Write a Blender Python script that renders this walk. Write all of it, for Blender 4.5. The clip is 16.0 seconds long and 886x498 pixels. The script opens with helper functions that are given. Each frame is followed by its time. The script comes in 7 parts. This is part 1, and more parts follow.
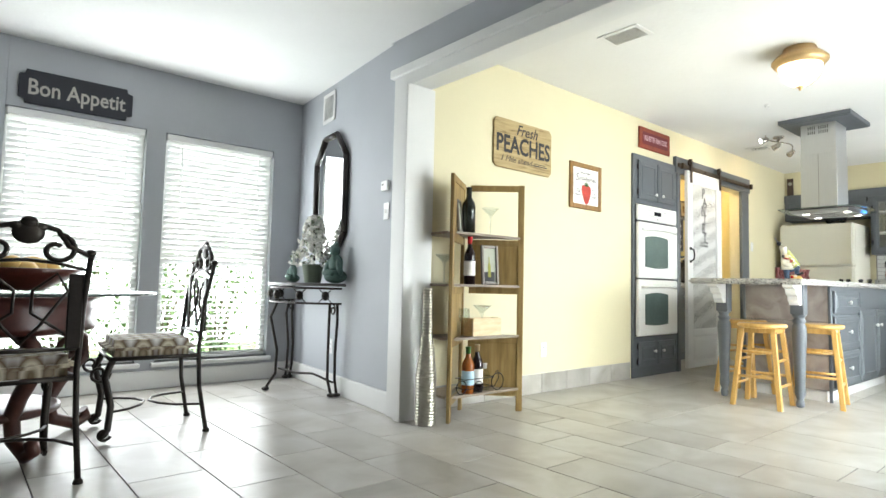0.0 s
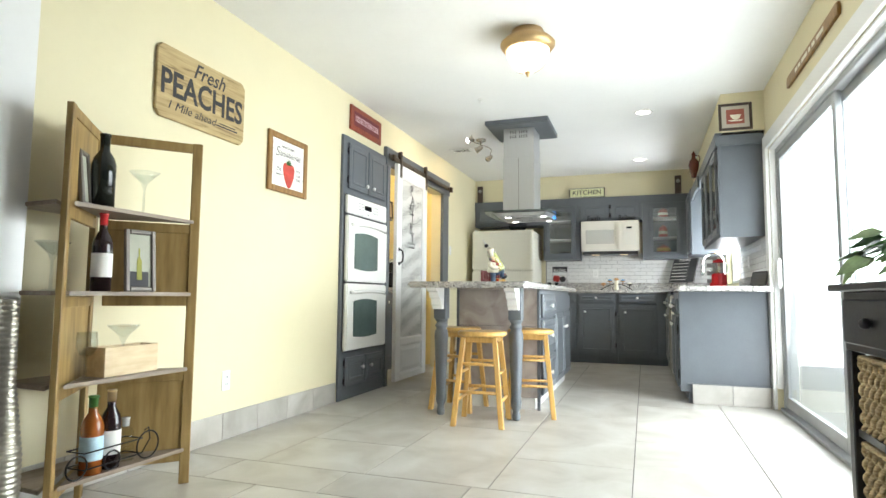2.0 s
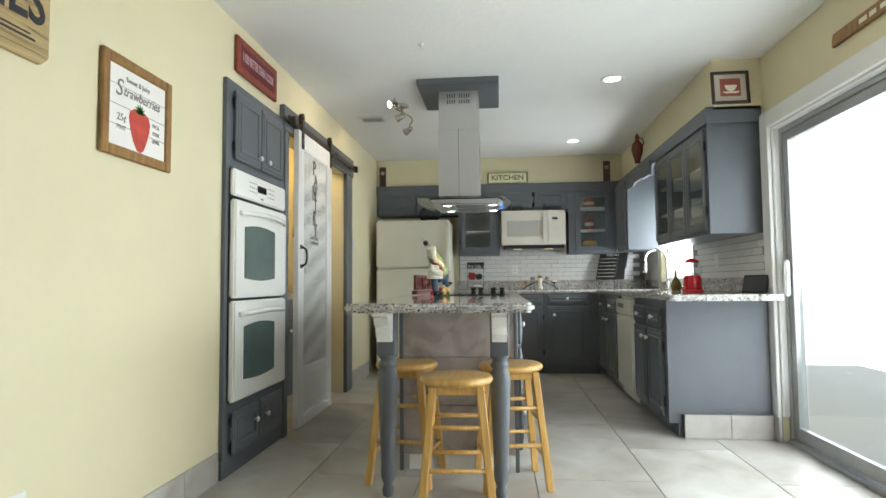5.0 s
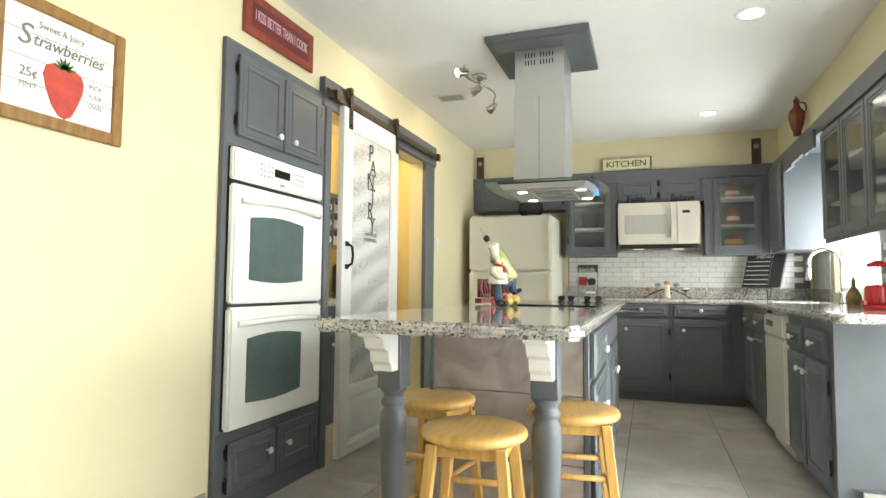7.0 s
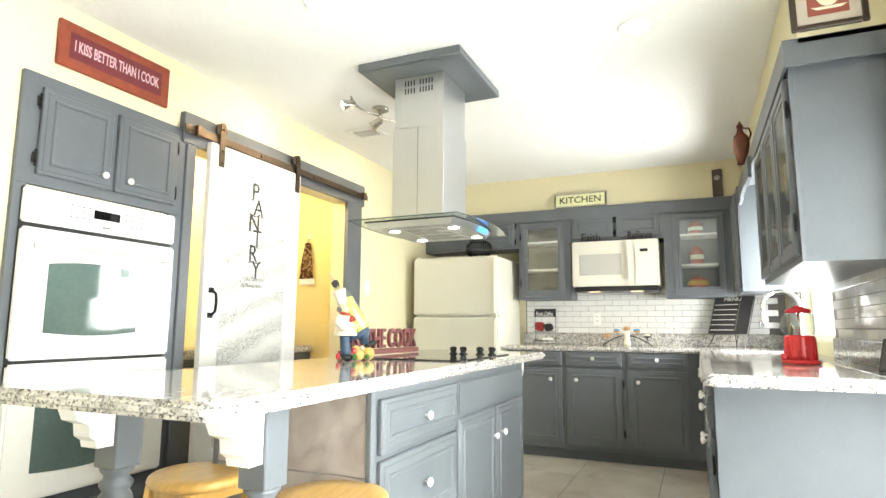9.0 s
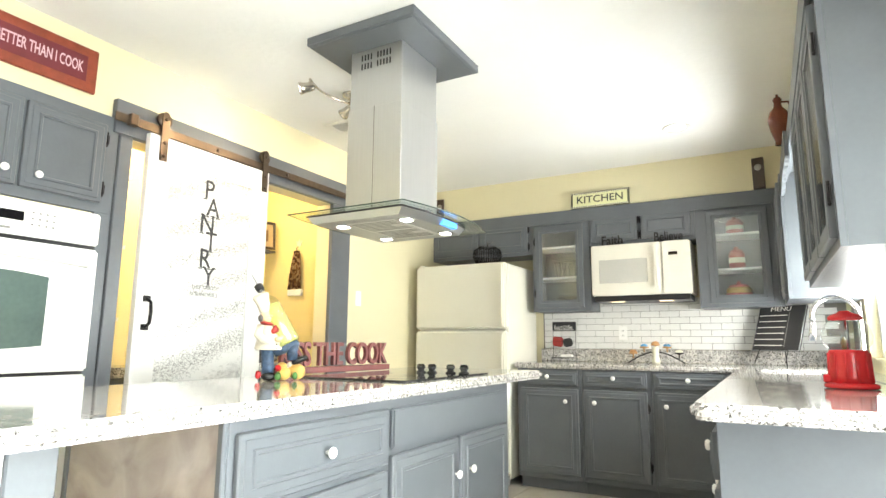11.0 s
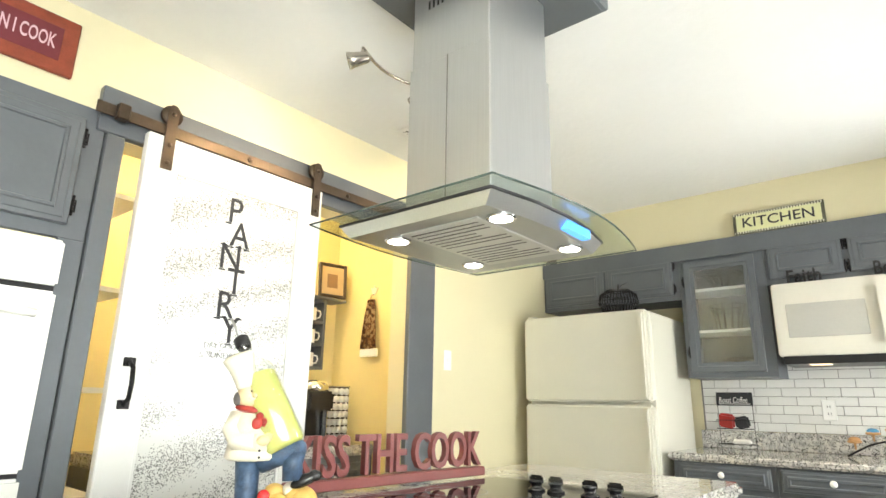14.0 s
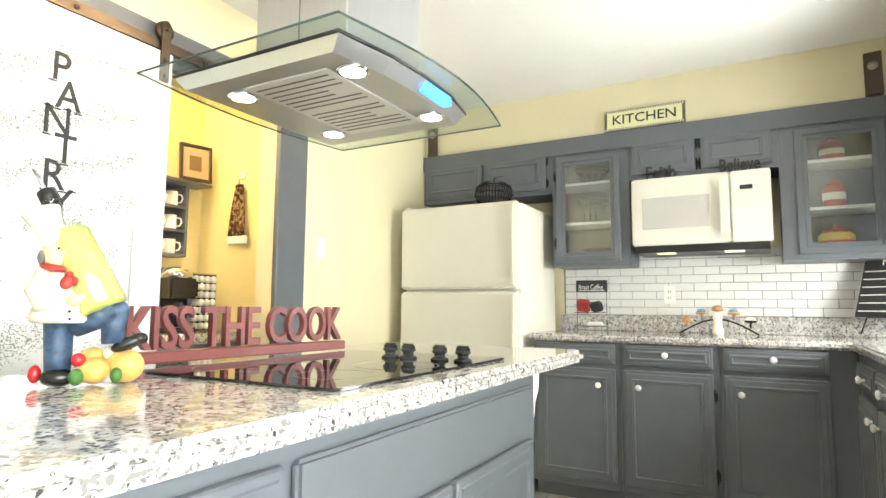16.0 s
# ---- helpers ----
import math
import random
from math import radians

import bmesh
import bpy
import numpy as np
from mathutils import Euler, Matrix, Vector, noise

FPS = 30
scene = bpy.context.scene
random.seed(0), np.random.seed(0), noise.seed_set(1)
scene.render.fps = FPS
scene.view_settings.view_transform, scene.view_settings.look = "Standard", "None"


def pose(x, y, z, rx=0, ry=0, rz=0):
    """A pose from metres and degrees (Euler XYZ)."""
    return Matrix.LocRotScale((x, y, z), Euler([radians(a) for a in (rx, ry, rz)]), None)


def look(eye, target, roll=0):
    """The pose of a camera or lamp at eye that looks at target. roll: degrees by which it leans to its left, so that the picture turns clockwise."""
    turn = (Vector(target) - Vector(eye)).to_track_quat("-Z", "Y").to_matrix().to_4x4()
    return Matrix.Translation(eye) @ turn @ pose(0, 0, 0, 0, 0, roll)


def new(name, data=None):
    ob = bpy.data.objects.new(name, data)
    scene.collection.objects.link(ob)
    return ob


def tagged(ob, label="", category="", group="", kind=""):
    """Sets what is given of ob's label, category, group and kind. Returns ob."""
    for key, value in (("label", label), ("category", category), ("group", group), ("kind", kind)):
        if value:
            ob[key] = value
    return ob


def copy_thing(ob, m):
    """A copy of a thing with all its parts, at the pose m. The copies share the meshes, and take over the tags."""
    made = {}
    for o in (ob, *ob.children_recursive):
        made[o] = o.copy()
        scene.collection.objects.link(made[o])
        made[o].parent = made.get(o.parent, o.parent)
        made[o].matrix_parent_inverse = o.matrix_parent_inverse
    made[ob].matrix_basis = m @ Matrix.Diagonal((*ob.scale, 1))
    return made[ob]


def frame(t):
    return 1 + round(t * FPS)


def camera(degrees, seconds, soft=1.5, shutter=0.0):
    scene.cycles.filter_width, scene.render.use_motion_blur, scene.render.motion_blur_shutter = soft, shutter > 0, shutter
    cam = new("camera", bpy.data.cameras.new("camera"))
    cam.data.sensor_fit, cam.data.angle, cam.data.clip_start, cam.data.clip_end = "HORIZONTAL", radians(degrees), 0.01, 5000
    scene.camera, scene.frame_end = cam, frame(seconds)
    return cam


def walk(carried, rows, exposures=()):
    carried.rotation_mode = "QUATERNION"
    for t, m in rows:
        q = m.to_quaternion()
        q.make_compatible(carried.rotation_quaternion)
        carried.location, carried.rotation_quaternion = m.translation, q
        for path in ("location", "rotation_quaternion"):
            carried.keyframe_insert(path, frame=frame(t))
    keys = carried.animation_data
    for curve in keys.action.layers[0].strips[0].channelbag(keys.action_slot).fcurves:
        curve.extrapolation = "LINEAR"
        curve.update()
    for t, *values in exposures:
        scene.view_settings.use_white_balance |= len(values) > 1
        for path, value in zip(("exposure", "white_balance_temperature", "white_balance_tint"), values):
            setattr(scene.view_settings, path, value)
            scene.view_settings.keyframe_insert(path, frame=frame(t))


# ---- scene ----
cam = camera(75.0, 16.0)
PATH = [
    (0, (-0.01, 0.139, 0.837), (1.287, 1.656, 0.965), 1.3),
    (0.5, (0.224, 0.299, 0.81), (1.679, 1.665, 0.943), 1.3),
    (1, (0.453, 0.455, 0.837), (2.06, 1.638, 0.974), 1.3),
    (1.5, (0.677, 0.669, 0.82), (2.436, 1.61, 0.969), 1.0),
    (2, (0.853, 0.85, 0.844), (2.735, 1.507, 1.008), 0.5),
    (2.5, (1.009, 1.059, 0.91), (2.965, 1.438, 1.082), 0.1),
    (3, (1.075, 1.186, 0.936), (3.055, 1.425, 1.094), -0.2),
    (5.5, (2.258, 1.736, 1.047), (4.246, 1.928, 1.163), -0.5),
    (6, (2.47, 1.686, 1.053), (4.433, 2.051, 1.173), -0.1),
    (6.5, (2.719, 1.538, 1.075), (4.642, 2.073, 1.198), 0.3),
    (7, (2.913, 1.377, 1.052), (4.793, 2.048, 1.178), 0.5),
    (7.5, (3.115, 1.159, 1.075), (4.968, 1.902, 1.202), 0.6),
    (8, (3.27, 0.928, 1.096), (5.114, 1.688, 1.249), 0.3),
    (8.5, (3.386, 0.752, 1.122), (5.212, 1.541, 1.333), 0.4),
    (9, (3.577, 0.631, 1.104), (5.393, 1.424, 1.371), 0.3),
    (11.5, (4.374, 0.442, 1.087), (6.087, 1.42, 1.414), 0.3),
    (12, (4.534, 0.531, 1.102), (6.239, 1.524, 1.429), 0.4),
    (12.5, (4.729, 0.652, 1.151), (6.36, 1.76, 1.483), 0.6),
    (13, (4.875, 0.753, 1.206), (6.385, 1.99, 1.643), 1.0),
    (13.5, (5.031, 0.884, 1.204), (6.508, 2.136, 1.705), 1.2),
    (14, (5.157, 1.012, 1.176), (6.639, 2.249, 1.698), 1.0),
    (14.5, (5.201, 1.049, 1.125), (6.716, 2.26, 1.612), 0.9),
    (15, (5.193, 1.032, 1.084), (6.751, 2.234, 1.442), 1.0),
    (15.5, (5.212, 1.006, 1.066), (6.827, 2.162, 1.305), 0.8),
    (16, (5.272, 0.977, 1.094), (7.014, 1.938, 1.295), 0.4),
]
EXPOSURES = [(0, 1.25, 6450, 10), (1.5, 1.25, 6420, 10), (2.5, 0.98, 6300, 10), (3, 0.78, 6300, 10), (5.5, 0.52, 6420, 10), (6.2, 0.74, 6600, 10), (7, 1.12, 6850, 10), (8, 1.47, 6850, 10), (9, 1.78, 6900, 10), (11.5, 1.72, 6900, 10), (12.5, 1.74, 6900, 10), (13.5, 1.52, 6900, 10), (14.5, 1.6, 6900, 10), (16, 1.8, 6900, 10)]
walk(cam, [(t, look(eye, target, roll)) for t, eye, target, roll in PATH], EXPOSURES)

# ---- world and lights ----
world = bpy.data.worlds.new("sky")
scene.world = world
world.use_nodes = True
wn = world.node_tree.nodes
sky = wn.new("ShaderNodeTexSky")
sky.sky_type, sky.sun_disc = "NISHITA", False
sky.sun_elevation, sky.sun_rotation = radians(58), radians(150)
wn["Background"].inputs[1].default_value = 0.15
world.node_tree.links.new(sky.outputs[0], wn["Background"].inputs[0])


def lamp(name, kind, m, energy, color=(1, 1, 1), **kw):
    d = bpy.data.lights.new(name, kind)
    d.energy, d.color = energy, color
    if kind == "AREA":
        d.shape, d.size, d.size_y = "RECTANGLE", kw["size"], kw["size_y"]
    elif kind == "SUN":
        d.angle = radians(kw["angle"])
    else:
        d.shadow_soft_size = kw.get("radius", 0.05)
    if kind == "SPOT":
        d.spot_size, d.spot_blend = radians(kw.get("cone", 90)), 0.6
    ob = new(name, d)
    ob.matrix_world = m
    return ob


WARM = (1.0, 0.78, 0.5)
DAY = (0.93, 0.97, 1.0)
lamp("sun", "SUN", look((0, 0, 10), (-1.2, 2.1, 5.0)), 4.6, (1, 0.95, 0.86), angle=0.6)
# daylight in the glazed openings
lamp("daylight_slider", "AREA", look((4.48, -0.27, 1.05), (4.48, 2, 1.45)), 42, DAY, size=2.7, size_y=1.9)
lamp("daylight_sink", "AREA", look((8.1, -0.18, 1.45), (8.1, 2, 2.45)), 23, DAY, size=0.95, size_y=0.85)
lamp("daylight_dining", "AREA", look((1.15, 4.985, 1.15), (1.15, 0, 1.1)), 21, DAY, size=1.95, size_y=1.75)
# electric lamps
lamp("dome_bulb", "POINT", pose(4.42, 1.52, 2.36), 3.5, (1, 0.86, 0.66), radius=0.08)
for x, y in ((6.36, 0.83), (8.27, 0.88)):
    lamp("recessed_bulb", "SPOT", pose(x, y, 2.53), 6, (1, 0.9, 0.75), radius=0.06, cone=130)
for x in (6.235, 6.575):
    for y in (1.735, 2.07):
        lamp("hood_bulb", "SPOT", pose(x, y, 1.595), 1.0, (1, 0.97, 0.9), radius=0.025, cone=110)
lamp("pantry_bulb", "POINT", pose(6.75, 3.70, 2.3), 10, (1.0, 0.80, 0.50), radius=0.08)
for sx, sy, tx, ty, tz in ((6.44, 2.54, 6.25, 3.19, 2.12), (6.8, 2.5, 6.75, 3.19, 2.12), (7.28, 2.58, 7.45, 3.19, 2.12)):
    lamp("track_bulb", "SPOT", look((sx, sy, 2.4), (tx, ty, tz)), 5.0, WARM, radius=0.03, cone=85)
for y in (1.1, 1.47):
    lamp("microwave_bulb", "SPOT", pose(9.0, y, 1.415), 0.15, (1, 0.85, 0.6), radius=0.02, cone=130)


# ---- materials ----
def mat(name, color, rough=0.5, metal=0.0, var=0.06, scale=6.0, bump=0.0, bscale=60.0, emit=None, emit_s=0.0,
        island=0.0, spec=0.5, alpha=1.0, trans=0.0, coat=0.0, obj_rand=0.0, stretch=None, ior=1.45):
    """A painted or plain surface: two scales of tone variation, grain relief, roughness variation."""
    m = bpy.data.materials.new(name)
    m.use_nodes = True
    nt = m.node_tree
    n, l = nt.nodes, nt.links
    p = n["Principled BSDF"]
    co = n.new("ShaderNodeTexCoord")
    src = co.outputs["Object"]
    if stretch:
        mp = n.new("ShaderNodeMapping")
        mp.inputs["Scale"].default_value = stretch
        l.new(src, mp.inputs[0])
        src = mp.outputs[0]
    big, fine = n.new("ShaderNodeTexNoise"), n.new("ShaderNodeTexNoise")
    for t, sc in ((big, scale), (fine, scale * 9)):
        t.inputs["Scale"].default_value = sc
        t.inputs["Detail"].default_value = 5
        l.new(src, t.inputs["Vector"])
    mix = n.new("ShaderNodeMix")
    mix.data_type = "FLOAT"
    mix.inputs[0].default_value = 0.35
    l.new(big.outputs[0], mix.inputs[2]), l.new(fine.outputs[0], mix.inputs[3])
    val = mix.outputs[0]
    hsv = n.new("ShaderNodeHueSaturation")
    hsv.inputs["Color"].default_value = (*color, 1)
    mr = n.new("ShaderNodeMapRange")
    mr.inputs[1].default_value, mr.inputs[2].default_value = 0.3, 0.7
    mr.inputs[3].default_value, mr.inputs[4].default_value = 1 - var, 1 + var
    l.new(val, mr.inputs[0])
    v = mr.outputs[0]
    if obj_rand:
        oi, r2, mu = n.new("ShaderNodeObjectInfo"), n.new("ShaderNodeMapRange"), n.new("ShaderNodeMath")
        r2.inputs[3].default_value, r2.inputs[4].default_value = 1 - obj_rand, 1 + obj_rand
        mu.operation = "MULTIPLY"
        l.new(oi.outputs["Random"], r2.inputs[0]), l.new(v, mu.inputs[0]), l.new(r2.outputs[0], mu.inputs[1])
        v = mu.outputs[0]
    l.new(v, hsv.inputs["Value"])
    l.new(hsv.outputs[0], p.inputs["Base Color"])
    rr = n.new("ShaderNodeMapRange")
    rr.inputs[3].default_value, rr.inputs[4].default_value = max(0.02, rough * 0.85), min(1, rough * 1.15)
    l.new(fine.outputs[0], rr.inputs[0]), l.new(rr.outputs[0], p.inputs["Roughness"])
    p.inputs["Metallic"].default_value = metal
    p.inputs["Specular IOR Level"].default_value = spec
    p.inputs["Transmission Weight"].default_value = trans
    p.inputs["IOR"].default_value = ior
    p.inputs["Coat Weight"].default_value = coat
    if bump:
        bn, bp = n.new("ShaderNodeTexNoise"), n.new("ShaderNodeBump")
        bn.inputs["Scale"].default_value, bn.inputs["Detail"].default_value = bscale, 3
        bp.inputs["Strength"].default_value, bp.inputs["Distance"].default_value = bump, 0.004
        l.new(src, bn.inputs["Vector"]), l.new(bn.outputs[0], bp.inputs["Height"]), l.new(bp.outputs[0], p.inputs["Normal"])
    if emit:
        p.inputs["Emission Color"].default_value = (*emit, 1)
        p.inputs["Emission Strength"].default_value = emit_s
    return m


def ramp_mat(name, stops, rough=0.4, scale=(1, 1, 1), kind="noise", tscale=20, detail=8, bump=0.0, coat=0.0, metal=0.0, distort=0.0, obj_rand=0.0):
    """A pattern through a colour ramp: wood grain, granite, stone."""
    m = bpy.data.materials.new(name)
    m.use_nodes = True
    nt = m.node_tree
    n, l = nt.nodes, nt.links
    p = n["Principled BSDF"]
    co, mp = n.new("ShaderNodeTexCoord"), n.new("ShaderNodeMapping")
    mp.inputs["Scale"].default_value = scale
    l.new(co.outputs["Object"], mp.inputs[0])
    vec = mp.outputs[0]
    if obj_rand:
        oi, ad = n.new("ShaderNodeObjectInfo"), n.new("ShaderNodeVectorMath")
        sc = n.new("ShaderNodeMath")
        sc.operation, sc.inputs[1].default_value = "MULTIPLY", 40.0
        l.new(oi.outputs["Random"], sc.inputs[0])
        l.new(vec, ad.inputs[0]), l.new(sc.outputs[0], ad.inputs[1])
        vec = ad.outputs[0]
    t = n.new("ShaderNodeTexNoise")
    t.inputs["Scale"].default_value, t.inputs["Detail"].default_value = tscale, detail
    t.inputs["Distortion"].default_value = distort
    l.new(vec, t.inputs["Vector"])
    r = n.new("ShaderNodeValToRGB")
    r.color_ramp.elements[0].position, r.color_ramp.elements[0].color = stops[0][0], (*stops[0][1], 1)
    r.color_ramp.elements[1].position, r.color_ramp.elements[1].color = stops[-1][0], (*stops[-1][1], 1)
    for pos, c in stops[1:-1]:
        r.color_ramp.elements.new(pos).color = (*c, 1)
    l.new(t.outputs[0], r.inputs[0])
    col = r.outputs[0]
    if obj_rand:
        hs, rg = n.new("ShaderNodeHueSaturation"), n.new("ShaderNodeMapRange")
        rg.inputs[3].default_value, rg.inputs[4].default_value = 1 - obj_rand, 1 + obj_rand
        l.new(oi.outputs["Random"], rg.inputs[0]), l.new(rg.outputs[0], hs.inputs["Value"]), l.new(col, hs.inputs["Color"])
        col = hs.outputs[0]
    l.new(col, p.inputs["Base Color"])
    p.inputs["Roughness"].default_value, p.inputs["Coat Weight"].default_value, p.inputs["Metallic"].default_value = rough, coat, metal
    if bump:
        bp = n.new("ShaderNodeBump")
        bp.inputs["Strength"].default_value, bp.inputs["Distance"].default_value = bump, 0.003
        l.new(t.outputs[0], bp.inputs["Height"]), l.new(bp.outputs[0], p.inputs["Normal"])
    return m


def granite_mat():
    """Speckled granite: pale ground, grey crystals, black mica grains, clear polish."""
    m = bpy.data.materials.new("granite")
    m.use_nodes = True
    nt = m.node_tree
    n, l = nt.nodes, nt.links
    p = n["Principled BSDF"]
    co = n.new("ShaderNodeTexCoord")

    def layer(prev, scale, lo, hi, color, kind):
        t = n.new("ShaderNodeTexVoronoi" if kind == "v" else "ShaderNodeTexNoise")
        t.inputs["Scale"].default_value = scale
        l.new(co.outputs["Object"], t.inputs["Vector"])
        if kind != "v":
            t.inputs["Detail"].default_value = 6
            t.inputs["Roughness"].default_value = 0.65
        out = t.outputs["Color"] if kind == "v" else t.outputs[0]
        if kind == "v":
            sp = n.new("ShaderNodeSeparateColor")
            l.new(out, sp.inputs[0])
            out = sp.outputs[0]
        r = n.new("ShaderNodeMapRange")
        r.inputs[1].default_value, r.inputs[2].default_value = lo, hi
        l.new(out, r.inputs[0])
        mx = n.new("ShaderNodeMix")
        mx.data_type = "RGBA"
        l.new(r.outputs[0], mx.inputs[0])
        if isinstance(prev, tuple):
            mx.inputs[6].default_value = (*prev, 1)
        else:
            l.new(prev, mx.inputs[6])
        mx.inputs[7].default_value = (*color, 1)
        return mx.outputs[2]

    c = layer((0.66, 0.64, 0.60), 30, 0.42, 0.62, (0.36, 0.35, 0.34), "n")
    c = layer(c, 14, 0.55, 0.68, (0.70, 0.66, 0.58), "n")
    c = layer(c, 170, 0.80, 0.84, (0.20, 0.19, 0.18), "v")
    c = layer(c, 75, 0.57, 0.62, (0.045, 0.042, 0.04), "n")
    c = layer(c, 48, 0.60, 0.66, (0.10, 0.095, 0.09), "n")
    l.new(c, p.inputs["Base Color"])
    p.inputs["Roughness"].default_value = 0.08
    p.inputs["Coat Weight"].default_value = 0.3
    return m


YELLOW = mat("yellow_wall_paint", (0.72, 0.66, 0.445), 0.6, var=0.02, scale=3, bump=0.12, bscale=180)
PANTRY = mat("pantry_wall_paint", (0.83, 0.70, 0.34), 0.6, var=0.03, scale=3, bump=0.12, bscale=180)
GREYWALL = mat("grey_wall_paint", (0.44, 0.46, 0.49), 0.6, var=0.03, scale=3, bump=0.12, bscale=180)
CEIL = mat("ceiling_paint", (0.84, 0.84, 0.82), 0.8, var=0.02, scale=3, bump=0.5, bscale=26)
TRIM = mat("white_trim_paint", (0.80, 0.80, 0.78), 0.35, var=0.02, scale=5, bump=0.04)
CAB = mat("slate_cabinet_paint", (0.115, 0.128, 0.142), 0.38, var=0.07, scale=7, bump=0.06, bscale=120)
GAP = mat("dark_gap", (0.02, 0.02, 0.02), 0.9)
KNOB = mat("white_ceramic", (0.85, 0.85, 0.83), 0.15, var=0.02)
IRON = mat("black_iron", (0.022, 0.021, 0.021), 0.42, metal=0.7, var=0.2, scale=25, bump=0.15)
BRONZE = mat("oiled_bronze", (0.10, 0.075, 0.055), 0.38, metal=0.85, var=0.2, scale=20, bump=0.1)
BISQUE = mat("bisque_enamel", (0.80, 0.79, 0.70), 0.22, var=0.015, scale=3, bump=0.02, coat=0.3)
FRIDGE = mat("textured_bisque_enamel", (0.74, 0.72, 0.62), 0.4, var=0.02, scale=4, bump=0.2, bscale=260)
WHITEAPP = mat("white_enamel", (0.86, 0.86, 0.82), 0.18, var=0.01, scale=3, coat=0.3)
BLACKGLASS = mat("black_glass", (0.008, 0.008, 0.009), 0.035, var=0.1, spec=0.6)
# base colour raised to grey-green to stand in for the sliding door's reflection
OVENGLASS = mat("oven_window_glass", (0.10, 0.145, 0.135), 0.05, var=0.15, spec=0.7)
BLACKPL = mat("black_plastic", (0.015, 0.015, 0.016), 0.35, var=0.1)
STEEL = mat("brushed_steel", (0.55, 0.56, 0.57), 0.38, metal=1.0, var=0.06, scale=8, bump=0.05, bscale=300, stretch=(40, 40, 0.6))
CHROME = mat("chrome", (0.75, 0.75, 0.76), 0.08, metal=1.0, var=0.03)
NICKEL = mat("brushed_nickel", (0.60, 0.56, 0.50), 0.25, metal=1.0, var=0.05)
GRANITE = granite_mat()
GROUT = mat("grout", (0.17, 0.165, 0.155), 0.9, var=0.1, scale=20)
TILEGREY = ramp_mat("grey_porcelain_tile", [(0.25, (0.31, 0.285, 0.245)), (0.5, (0.43, 0.41, 0.37)), (0.75, (0.53, 0.52, 0.49))], 0.30, (1, 1, 1), tscale=3.2, detail=9, bump=0.05, obj_rand=0.08, distort=0.6)
SUBWAY = mat("white_subway_glaze", (0.74, 0.74, 0.72), 0.12, var=0.02, obj_rand=0.03)
STOOLWOOD = ramp_mat("honey_wood", [(0.3, (0.52, 0.30, 0.075)), (0.55, (0.62, 0.375, 0.11)), (0.8, (0.70, 0.45, 0.15))], 0.32, (1.5, 14, 1.5), tscale=4, bump=0.08, coat=0.25, obj_rand=0.06)
SHELFWOOD = ramp_mat("brown_shelf_wood", [(0.25, (0.19, 0.115, 0.035)), (0.5, (0.31, 0.20, 0.066)), (0.8, (0.42, 0.29, 0.11))], 0.5, (3, 3, 0.4), tscale=9, bump=0.15)
FRAMEWOOD = ramp_mat("chestnut_frame_wood", [(0.3, (0.20, 0.10, 0.028)), (0.6, (0.31, 0.17, 0.050)), (0.85, (0.40, 0.235, 0.08))], 0.42, (6, 6, 1.5), tscale=7, bump=0.12)
PALEWOOD = ramp_mat("weathered_pale_wood", [(0.28, (0.17, 0.115, 0.045)), (0.45, (0.39, 0.285, 0.125)), (0.8, (0.54, 0.42, 0.205))], 0.6, (1.2, 6, 12), tscale=4, bump=0.15, distort=0.8)
CRATE = ramp_mat("pine_crate_wood", [(0.3, (0.62, 0.46, 0.26)), (0.7, (0.76, 0.62, 0.40))], 0.55, (1.5, 8, 8), tscale=5, bump=0.1)
REDSIGN = mat("brick_red_paint", (0.24, 0.050, 0.024), 0.45, var=0.25, scale=22, bump=0.9, bscale=38)
MAROON = mat("maroon_wood_paint", (0.16, 0.035, 0.032), 0.45, var=0.12, scale=14, bump=0.1)
CREAM = mat("cream_paint", (0.80, 0.77, 0.62), 0.5, var=0.04)
PAPER = mat("white_print_paper", (0.82, 0.80, 0.75), 0.6, var=0.03)
INK = mat("dark_ink", (0.03, 0.03, 0.032), 0.6, var=0.1)
GREYINK = mat("grey_ink", (0.20, 0.20, 0.19), 0.6, var=0.1)
RED = mat("red_gloss", (0.55, 0.02, 0.025), 0.2, var=0.05, coat=0.3)
BERRY = mat("strawberry_red_paint", (0.50, 0.06, 0.04), 0.5, var=0.25, scale=25)
LEAFGREEN = mat("leaf_green", (0.05, 0.15, 0.03), 0.45, var=0.25, scale=20)
GLOW = mat("warm_lamp_glass", (0.9, 0.86, 0.76), 0.4, emit=(1, 0.90, 0.72), emit_s=1.6)
LED = mat("led_lens", (0.9, 0.9, 0.9), 0.3, emit=(1, 0.97, 0.92), emit_s=4.0)
BLUELCD = mat("blue_display", (0.05, 0.2, 0.7), 0.2, emit=(0.08, 0.35, 1.0), emit_s=0.6)


